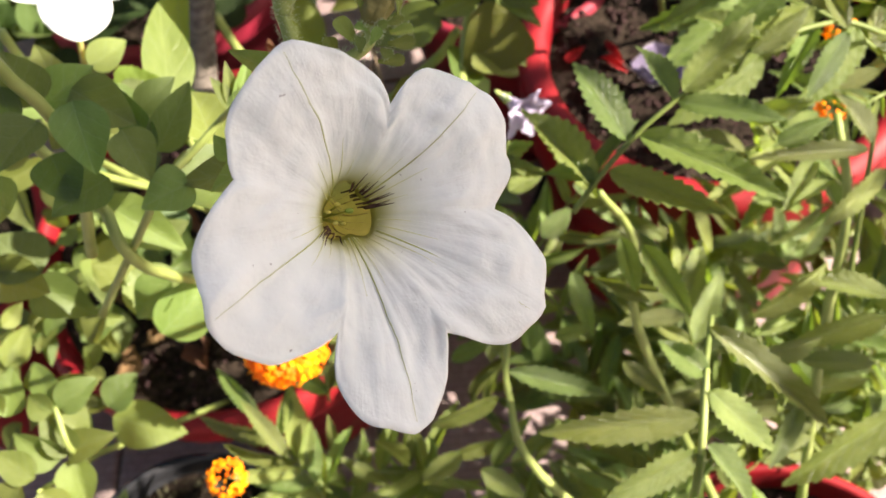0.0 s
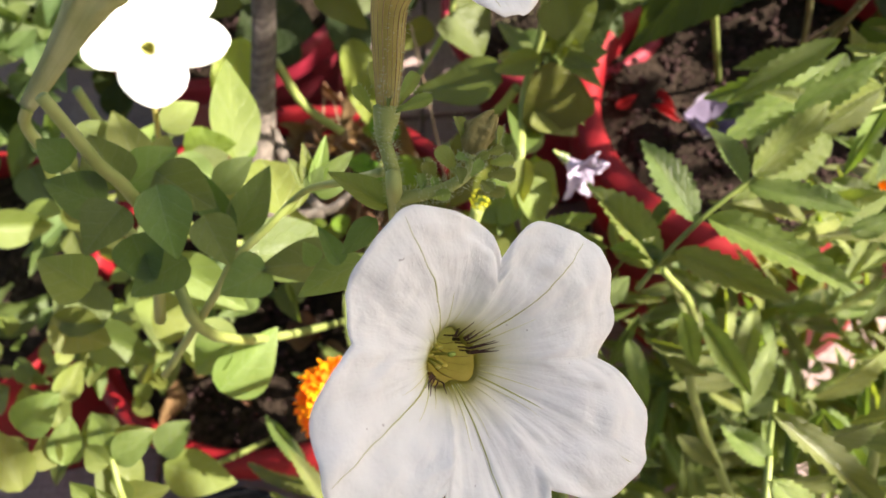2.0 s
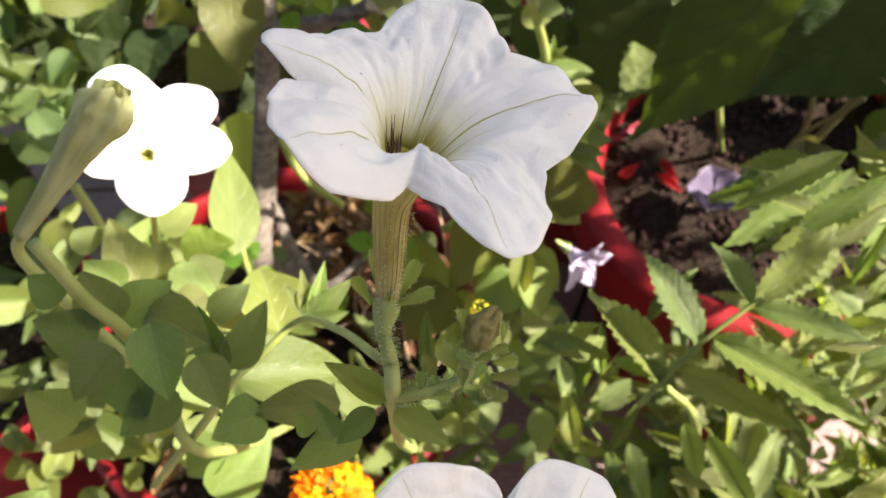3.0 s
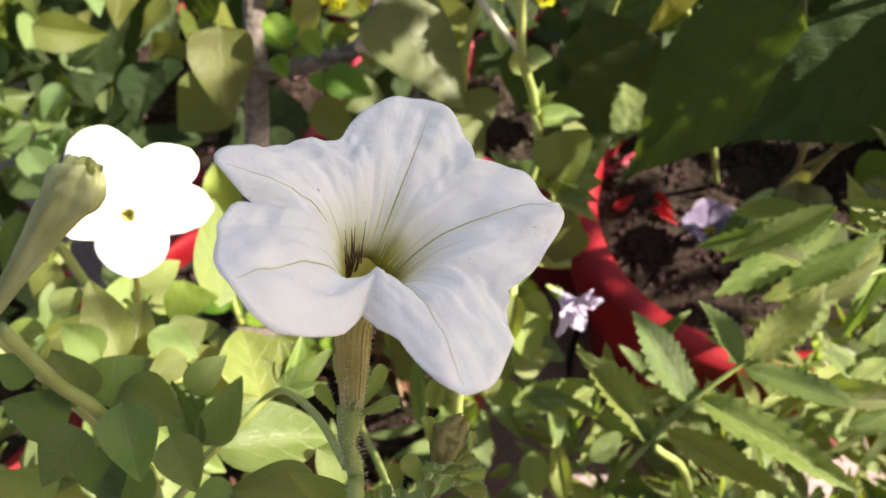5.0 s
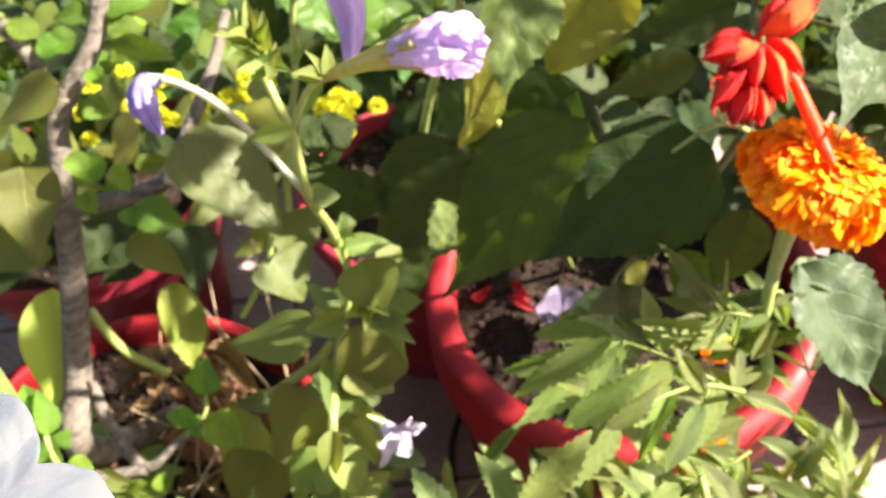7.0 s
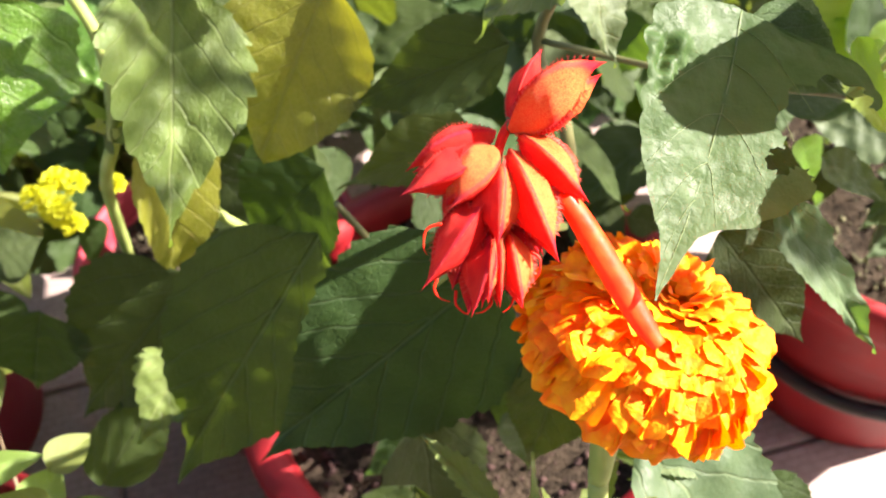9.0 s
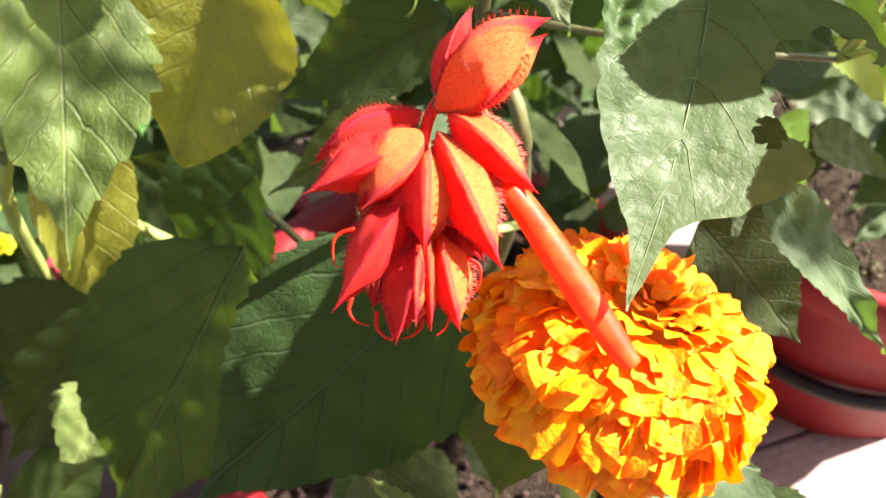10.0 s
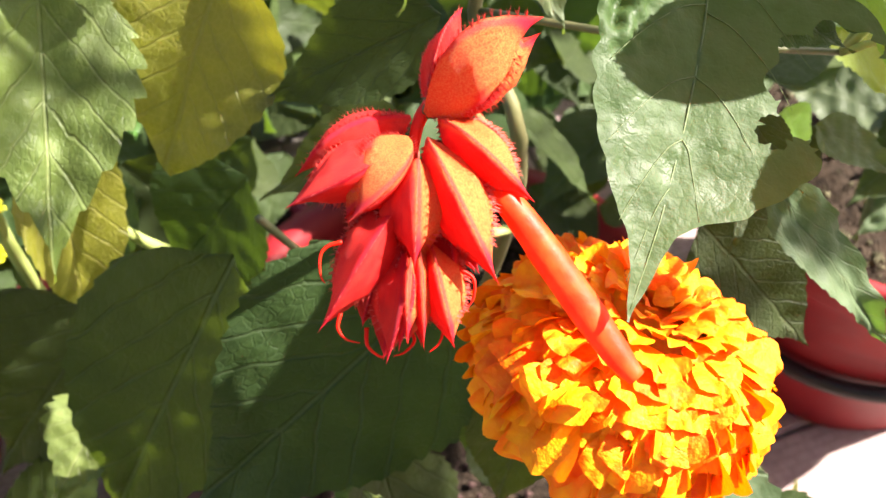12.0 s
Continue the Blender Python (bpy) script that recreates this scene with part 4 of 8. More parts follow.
hairs(white_petunia, [(0.0790, 0.1927, 0.8615), (0.0786, 0.1906, 0.8604), (0.0781, 0.1884, 0.8594), (0.0780, 0.1863, 0.8584), (0.0788, 0.1840, 0.8571), (0.0793, 0.1815, 0.8548), (0.0793, 0.1775, 0.8509)], 0.0020, 520, 0.0009, 6)
stem(white_petunia, [(-0.0423, 0.2549, 0.8032), (-0.048, 0.255, 0.790), (-0.037, 0.248, 0.759), (-0.024, 0.240, 0.728), (-0.017, 0.241, 0.669), (-0.05, 0.45, 0.29)], 0.0018, 0.0024)
stem(white_petunia, [(-0.056, 0.323, 0.690), (-0.066, 0.312, 0.670), (-0.066, 0.307, 0.657), (-0.06, 0.42, 0.45)], 0.0016, 0.0022)
stem(white_petunia, [(-0.091, 0.348, 0.711), (-0.088, 0.343, 0.684), (-0.082, 0.328, 0.652), (-0.10, 0.45, 0.4)], 0.0022, 0.002)
hairs(white_petunia, [(0.0850, 0.1980, 0.8830), (0.0815, 0.1925, 0.8710), (0.0800, 0.1900, 0.8655), (0.0785, 0.180, 0.850)], 0.0019, 420, 0.0009, 2)


def spoons(plant, centre, count, size, seed, meshes=L_SPOON, up=(0, -0.3, 0.95), open_=0.8):
    rng = random.Random(seed)
    x, y, z = basis(up)
    for k in range(count):
        a = k * 2.4 + rng.uniform(-0.3, 0.3)
        o = open_ * rng.uniform(0.6, 1.3)
        d = (z + (x * math.cos(a) + y * math.sin(a)) * o).normalized()
        s = size * rng.uniform(0.75, 1.25)
        b = Vector(centre) + d * size * 0.1 + z * rng.uniform(-0.3, 0.4) * size
        leaf(plant, meshes, b, b + d * s, s * rng.uniform(0.34, 0.48), rng.uniform(-30, 30))


leaf(white_petunia, L_PET, (-0.040, 0.239, 0.623), (-0.011, 0.261, 0.634), 0.0271, 16)
leaf(white_petunia, L_PET, (-0.033, 0.259, 0.635), (-0.053, 0.246, 0.629), 0.0219, 14)
leaf(white_petunia, L_PET, (-0.036, 0.346, 0.654), (-0.042, 0.404, 0.667), 0.0268, 21)
leaf(white_petunia, L_PET, (-0.114, 0.268, 0.650), (-0.093, 0.259, 0.630), 0.0248, 6)
leaf(white_petunia, L_PET, (-0.054, 0.282, 0.669), (-0.021, 0.262, 0.655), 0.0233, 10)
leaf(white_petunia, L_PET, (-0.056, 0.292, 0.617), (-0.034, 0.300, 0.620), 0.0152, 0)
leaf(white_petunia, L_PET, (-0.061, 0.276, 0.619), (-0.043, 0.258, 0.596), 0.0300, -16)
leaf(white_petunia, L_PET_DEEP, (-0.094, 0.266, 0.639), (-0.115, 0.284, 0.651), 0.0296, 11)
leaf(white_petunia, L_PET, (-0.023, 0.292, 0.661), (-0.002, 0.295, 0.661), 0.0176, 6)
leaf(white_petunia, L_PET, (-0.075, 0.320, 0.670), (-0.069, 0.358, 0.680), 0.0209, -3)
leaf(white_petunia, L_PET, (-0.108, 0.309, 0.665), (-0.090, 0.326, 0.674), 0.0155, 15)
leaf(white_petunia, L_PET, (-0.122, 0.288, 0.596), (-0.095, 0.272, 0.585), 0.0260, 7)
leaf(white_petunia, L_PET, (-0.088, 0.289, 0.606), (-0.063, 0.288, 0.603), 0.0282, 4)
leaf(white_petunia, L_PET, (-0.055, 0.320, 0.665), (-0.029, 0.329, 0.668), 0.0180, -16)
leaf(white_petunia, L_PET, (-0.076, 0.348, 0.662), (-0.100, 0.335, 0.643), 0.0246, -9)
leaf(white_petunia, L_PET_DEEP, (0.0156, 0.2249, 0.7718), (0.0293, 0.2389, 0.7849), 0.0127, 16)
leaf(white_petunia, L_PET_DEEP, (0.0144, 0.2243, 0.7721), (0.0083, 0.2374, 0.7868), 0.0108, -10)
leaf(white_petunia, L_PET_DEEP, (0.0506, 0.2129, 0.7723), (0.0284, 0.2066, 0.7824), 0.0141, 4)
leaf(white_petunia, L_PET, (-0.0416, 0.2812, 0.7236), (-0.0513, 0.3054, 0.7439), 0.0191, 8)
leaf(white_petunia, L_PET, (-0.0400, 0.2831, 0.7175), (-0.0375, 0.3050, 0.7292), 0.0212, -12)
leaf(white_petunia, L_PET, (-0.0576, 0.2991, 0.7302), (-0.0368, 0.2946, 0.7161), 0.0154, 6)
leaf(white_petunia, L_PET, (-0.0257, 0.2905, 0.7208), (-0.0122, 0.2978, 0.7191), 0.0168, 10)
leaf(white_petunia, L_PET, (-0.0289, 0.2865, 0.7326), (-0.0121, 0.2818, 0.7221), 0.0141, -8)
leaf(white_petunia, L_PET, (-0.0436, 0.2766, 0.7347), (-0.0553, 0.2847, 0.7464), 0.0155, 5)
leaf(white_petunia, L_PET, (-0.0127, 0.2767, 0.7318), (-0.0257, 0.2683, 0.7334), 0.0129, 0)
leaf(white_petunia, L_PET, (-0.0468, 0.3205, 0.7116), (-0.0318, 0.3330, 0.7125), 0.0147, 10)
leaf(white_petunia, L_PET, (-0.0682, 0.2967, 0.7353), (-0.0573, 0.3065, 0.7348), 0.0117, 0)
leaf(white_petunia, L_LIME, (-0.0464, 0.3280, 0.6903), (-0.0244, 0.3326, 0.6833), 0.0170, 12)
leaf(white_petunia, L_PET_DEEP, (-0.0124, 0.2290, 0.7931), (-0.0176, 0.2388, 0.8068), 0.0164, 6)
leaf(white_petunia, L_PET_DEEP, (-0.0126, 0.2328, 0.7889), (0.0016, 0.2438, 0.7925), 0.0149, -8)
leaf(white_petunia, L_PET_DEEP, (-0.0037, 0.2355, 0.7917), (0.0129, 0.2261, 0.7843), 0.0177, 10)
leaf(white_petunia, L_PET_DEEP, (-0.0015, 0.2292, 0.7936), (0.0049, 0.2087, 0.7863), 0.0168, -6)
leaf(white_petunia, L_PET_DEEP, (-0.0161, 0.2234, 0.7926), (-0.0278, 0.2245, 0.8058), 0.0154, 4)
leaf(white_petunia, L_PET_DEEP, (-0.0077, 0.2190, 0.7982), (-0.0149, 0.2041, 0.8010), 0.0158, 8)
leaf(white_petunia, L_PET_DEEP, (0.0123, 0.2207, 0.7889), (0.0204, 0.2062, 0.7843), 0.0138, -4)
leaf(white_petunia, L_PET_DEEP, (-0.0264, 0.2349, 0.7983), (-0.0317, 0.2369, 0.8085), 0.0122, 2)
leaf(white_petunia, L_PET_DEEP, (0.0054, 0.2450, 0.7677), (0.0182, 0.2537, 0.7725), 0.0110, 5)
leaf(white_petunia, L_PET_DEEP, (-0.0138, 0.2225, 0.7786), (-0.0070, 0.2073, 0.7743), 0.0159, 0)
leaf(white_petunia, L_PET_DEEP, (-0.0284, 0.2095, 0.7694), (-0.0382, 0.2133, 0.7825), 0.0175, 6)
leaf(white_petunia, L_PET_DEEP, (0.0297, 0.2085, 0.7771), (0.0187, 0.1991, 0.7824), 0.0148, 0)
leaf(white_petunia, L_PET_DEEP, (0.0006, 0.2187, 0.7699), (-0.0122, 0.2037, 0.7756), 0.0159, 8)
stem(white_petunia, [(-0.0183, 0.2321, 0.8311), (-0.0151, 0.2294, 0.8180), (-0.0129, 0.2281, 0.8056), (-0.0104, 0.2287, 0.7918), (-0.0118, 0.2286, 0.7681), (-0.0334, 0.2308, 0.7087)], 0.0018, 0.0022)
stem(white_petunia, [(-0.0049, 0.2324, 0.7871), (0.0064, 0.2381, 0.7819), (0.0140, 0.2247, 0.7712)], 0.0012, 0.0014)
stem(white_petunia, [(0.0761, 0.1862, 0.8492), (0.0559, 0.2197, 0.8017), (0.0323, 0.2482, 0.7593), (0.0185, 0.2423, 0.7495), (0.0056, 0.2323, 0.7442), (-0.0048, 0.2285, 0.7297), (-0.0468, 0.2274, 0.6676)], 0.001, 0.0016)
leaf(white_petunia, L_PET, (0.0333, 0.2497, 0.7597), (0.0344, 0.2596, 0.7705), 0.0055, 12)
leaf(white_petunia, L_PET, (0.0350, 0.2499, 0.7592), (0.0418, 0.2621, 0.7697), 0.0062, 12)
leaf(white_petunia, L_PET, (0.0354, 0.2496, 0.7590), (0.0499, 0.2584, 0.7654), 0.0073, 12)
leaf(white_petunia, L_PET, (0.0342, 0.2490, 0.7591), (0.0295, 0.2548, 0.7695), 0.0062, 12)
leaf(white_petunia, L_PET, (0.0359, 0.2484, 0.7582), (0.0474, 0.2486, 0.7609), 0.0062, 12)
leaf(white_petunia, L_PET, (0.0333, 0.2481, 0.7589), (0.0398, 0.2534, 0.7655), 0.0066, 12)
leaf(white_petunia, L_PET, (0.0138, 0.2646, 0.7211), (0.0031, 0.2968, 0.7246), 0.0277, 10)
leaf(white_petunia, L_PET, (0.0003, 0.2446, 0.7284), (0.0416, 0.2557, 0.7090), 0.0271, -14)
leaf(white_petunia, L_PET, (-0.0029, 0.2718, 0.7131), (-0.0155, 0.2917, 0.7169), 0.0202, 8)
leaf(white_petunia, L_PET, (0.0352, 0.2462, 0.7177), (0.0507, 0.2417, 0.7012), 0.0167, 6)
YOUNG = (
    ((0.0776, 0.1931, 0.8596), (0.0763, 0.2030, 0.8644), 0.0031),
    ((0.0802, 0.1923, 0.8610), (0.0851, 0.2007, 0.8626), 0.0031),
    ((0.0805, 0.1908, 0.8624), (0.0883, 0.1929, 0.8635), 0.0028),
    ((0.0760, 0.1916, 0.8615), (0.0731, 0.1956, 0.8655), 0.0028),
    ((0.0797, 0.1903, 0.8646), (0.0806, 0.1952, 0.8672), 0.0021),
    ((0.0936, 0.1857, 0.8581), (0.0930, 0.1919, 0.8590), 0.0027),
    ((0.1005, 0.1850, 0.8572), (0.1013, 0.1884, 0.8588), 0.0015),
    ((0.0924, 0.1795, 0.8553), (0.0890, 0.1835, 0.8597), 0.0038),
    ((0.0866, 0.1793, 0.8516), (0.0863, 0.1846, 0.8539), 0.0033),
    ((0.0978, 0.1833, 0.8566), (0.1017, 0.1841, 0.8567), 0.0021),
    ((0.0988, 0.1810, 0.8566), (0.1034, 0.1807, 0.8573), 0.0028),
    ((0.0983, 0.1783, 0.8565), (0.1037, 0.1775, 0.8570), 0.0030),
    ((0.0962, 0.1751, 0.8553), (0.1015, 0.1744, 0.8558), 0.0025),
    ((0.0930, 0.1761, 0.8571), (0.0934, 0.1792, 0.8584), 0.0025),
    ((0.0856, 0.1760, 0.8547), (0.0852, 0.1793, 0.8572), 0.0023),
    ((0.0875, 0.1764, 0.8546), (0.0880, 0.1786, 0.8566), 0.0019),
    ((0.0867, 0.1755, 0.8543), (0.0909, 0.1749, 0.8557), 0.0026),
    ((0.0951, 0.1768, 0.8583), (0.0975, 0.1790, 0.8602), 0.0023),
    ((0.0947, 0.1809, 0.8579), (0.0924, 0.1821, 0.8587), 0.0019),
    ((0.0971, 0.1759, 0.8578), (0.0991, 0.1737, 0.8578), 0.0023),
    ((0.0955, 0.1809, 0.8578), (0.0987, 0.1814, 0.8590), 0.0019),
)
for base, tip, width in YOUNG:
    leaf(white_petunia, L_SPOON, base, tip, width, 8)
fuzz(white_petunia, YOUNG, 46, 0.0009, 12)
leaf(white_petunia, L_PET_DEEP, (0.0663, 0.1851, 0.8167), (0.0521, 0.1754, 0.8202), 0.0099, 6)
leaf(white_petunia, L_PET_DEEP, (0.0617, 0.1814, 0.8215), (0.0590, 0.1863, 0.8298), 0.0054, 6)
leaf(white_petunia, L_PET_DEEP, (0.0551, 0.1835, 0.8185), (0.0538, 0.1859, 0.8252), 0.0052, 6)
leaf(white_petunia, L_PET_DEEP, (0.0775, 0.1779, 0.8480), (0.0676, 0.1824, 0.8566), 0.0063, 6)
leaf(white_petunia, L_PET_DEEP, (0.0781, 0.1774, 0.8499), (0.0837, 0.1797, 0.8521), 0.0051, -6)
leaf(white_petunia, L_PET_DEEP, (0.0790, 0.1767, 0.8473), (0.0894, 0.1695, 0.8452), 0.0069, 4)
leaf(white_petunia, L_PET_DEEP, (0.0744, 0.1780, 0.8443), (0.0665, 0.1717, 0.8415), 0.0057, 4)
stem(white_petunia, [(0.0794, 0.1771, 0.8518), (0.0849, 0.1765, 0.8539), (0.0900, 0.1772, 0.8546), (0.0945, 0.1801, 0.8554), (0.0950, 0.1836, 0.8569)], 0.0015, 0.0011)
hairs(white_petunia, [(0.0794, 0.1771, 0.8518), (0.0849, 0.1765, 0.8539), (0.0900, 0.1772, 0.8546), (0.0945, 0.1801, 0.8554), (0.0950, 0.1836, 0.8569)], 0.0022, 520, 0.0010, 4)
low_shoot = thing("petunia_plant", (-0.12, 0.34, 0.29), "young pale green petunia shoot at the pot's rim", "petunia")
stem(low_shoot, [(-0.12, 0.34, 0.29), (-0.132, 0.239, 0.475), (-0.091, 0.199, 0.588), (-0.093, 0.214, 0.608)], 0.0025, 0.0012)
stem(low_shoot, [(-0.132, 0.239, 0.475), (-0.109, 0.184, 0.580)], 0.002, 0.0012, steps=3)
leaf(low_shoot, L_PET, (-0.093, 0.214, 0.608), (-0.106, 0.237, 0.611), 0.0157, -18)
leaf(low_shoot, L_PET, (-0.092, 0.214, 0.608), (-0.073, 0.224, 0.613), 0.0168, -5)
leaf(low_shoot, L_PET, (-0.094, 0.212, 0.607), (-0.107, 0.219, 0.612), 0.0142, -11)
leaf(low_shoot, L_PET, (-0.091, 0.199, 0.588), (-0.100, 0.210, 0.607), 0.0170, -6)
leaf(low_shoot, L_PET, (-0.094, 0.200, 0.588), (-0.070, 0.202, 0.599), 0.0170, -17)
leaf(low_shoot, L_PET, (-0.091, 0.197, 0.587), (-0.088, 0.176, 0.574), 0.0198, 4)
leaf(low_shoot, L_PET, (-0.097, 0.197, 0.587), (-0.114, 0.202, 0.603), 0.0196, -21)
leaf(low_shoot, L_PET, (-0.105, 0.186, 0.593), (-0.122, 0.198, 0.601), 0.0168, -3)
leaf(low_shoot, L_PET, (-0.103, 0.181, 0.590), (-0.092, 0.165, 0.579), 0.0206, -10)
leaf(low_shoot, L_PET, (-0.111, 0.184, 0.592), (-0.123, 0.169, 0.584), 0.0206, 22)
leaf(low_shoot, L_PET, (-0.121, 0.215, 0.599), (-0.116, 0.235, 0.611), 0.0185, -7)
leaf(low_shoot, L_PET, (-0.124, 0.215, 0.599), (-0.133, 0.227, 0.607), 0.0185, -10)
leaf(low_shoot, L_PET, (-0.102, 0.238, 0.530), (-0.063, 0.228, 0.521), 0.0276, -1)
leaf(low_shoot, L_PET, (-0.104, 0.243, 0.533), (-0.087, 0.258, 0.541), 0.0215, -17)
leaf(low_shoot, L_PET, (-0.144, 0.231, 0.607), (-0.124, 0.245, 0.613), 0.0216, 8)
leaf(low_shoot, L_PET, (-0.138, 0.203, 0.600), (-0.149, 0.228, 0.617), 0.0211, 17)
leaf(low_shoot, L_PET, (-0.104, 0.227, 0.599), (-0.109, 0.238, 0.607), 0.0162, -20)
leaf(low_shoot, L_PET, (-0.099, 0.222, 0.596), (-0.080, 0.231, 0.599), 0.0189, -18)
leaf(low_shoot, L_PET, (-0.102, 0.218, 0.593), (-0.087, 0.204, 0.583), 0.0243, -21)

# ---- salvia plant ----
salvia_plant = thing("salvia_plant", (0.33, 0.64, 0.28), "dark-leaved salvia plant growing in a red pot", "salvia")
stem(salvia_plant, [(0.33, 0.64, 0.27), (0.345, 0.60, 0.42), (0.354, 0.503, 0.674), (0.354, 0.536, 0.715), (0.374, 0.528, 0.760)], 0.0034, 0.0018, M_STEM_DARK)
stem(salvia_plant, [(0.354, 0.503, 0.674), (0.326, 0.466, 0.761), (0.318, 0.444, 0.775)], 0.0022, 0.0014, M_STEM_DARK)
stem(salvia_plant, [(0.350, 0.492, 0.665), (0.318, 0.470, 0.698), (0.297, 0.469, 0.683)], 0.0016, 0.001)
stem(salvia_plant, [(0.33, 0.64, 0.30), (0.316, 0.568, 0.480), (0.272, 0.534, 0.658)], 0.003, 0.0015, M_STEM_DARK)
stem(salvia_plant, [(0.30, 0.66, 0.28), (0.292, 0.555, 0.416), (0.305, 0.554, 0.468), (0.316, 0.501, 0.567)], 0.002, 0.0014, M_STEM_DARK)
stem(salvia_plant, [(0.30, 0.70, 0.28), (0.240, 0.597, 0.554), (0.211, 0.587, 0.636), (0.236, 0.582, 0.736)], 0.003, 0.0018)
stem(salvia_plant, [(0.354, 0.536, 0.715), (0.399, 0.494, 0.720), (0.441, 0.481, 0.711)], 0.0012, 0.0009, M_STEM_DARK)
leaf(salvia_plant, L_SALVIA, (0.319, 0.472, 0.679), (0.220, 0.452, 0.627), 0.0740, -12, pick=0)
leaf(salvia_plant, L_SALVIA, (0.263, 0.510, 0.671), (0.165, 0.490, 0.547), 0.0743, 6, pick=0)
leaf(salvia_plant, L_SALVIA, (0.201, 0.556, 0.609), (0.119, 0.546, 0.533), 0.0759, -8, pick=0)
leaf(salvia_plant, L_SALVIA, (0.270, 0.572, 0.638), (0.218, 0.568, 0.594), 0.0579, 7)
leaf(salvia_plant, L_YELLOWING, (0.213, 0.572, 0.688), (0.205, 0.545, 0.613), 0.0431, -22, pick=2)
leaf(salvia_plant, L_YELLOWING, (0.289, 0.573, 0.731), (0.245, 0.551, 0.672), 0.0600, 8, pick=0)
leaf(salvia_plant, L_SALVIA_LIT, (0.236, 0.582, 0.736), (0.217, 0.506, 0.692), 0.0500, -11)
leaf(salvia_plant, L_SALVIA, (0.249, 0.585, 0.726), (0.265, 0.577, 0.707), 0.0327, -19)
leaf(salvia_plant, L_GLOSS, (0.165, 0.616, 0.723), (0.161, 0.563, 0.692), 0.0562, -21)
leaf(salvia_plant, L_GLOSS, (0.139, 0.634, 0.699), (0.126, 0.655, 0.702), 0.0296, -19)
leaf(salvia_plant, L_SALVIA, (0.342, 0.530, 0.722), (0.281, 0.547, 0.696), 0.0314, -15)
leaf(salvia_plant, L_SALVIA, (0.327, 0.531, 0.684), (0.272, 0.546, 0.656), 0.0289, 6)
leaf(salvia_plant, L_SALVIA, (0.309, 0.565, 0.621), (0.335, 0.543, 0.603), 0.0371, 2)
leaf(salvia_plant, L_SALVIA_PALE, (0.369, 0.519, 0.779), (0.320, 0.523, 0.742), 0.0484, 21)
leaf(salvia_plant, L_SALVIA_PALE, (0.360, 0.519, 0.766), (0.364, 0.489, 0.741), 0.0277, -6)
leaf(salvia_plant, L_SALVIA, (0.328, 0.634, 0.678), (0.357, 0.632, 0.690), 0.0401, -10)
leaf(salvia_plant, L_SALVIA_PALE, (0.348, 0.592, 0.709), (0.328, 0.583, 0.701), 0.0215, 20)
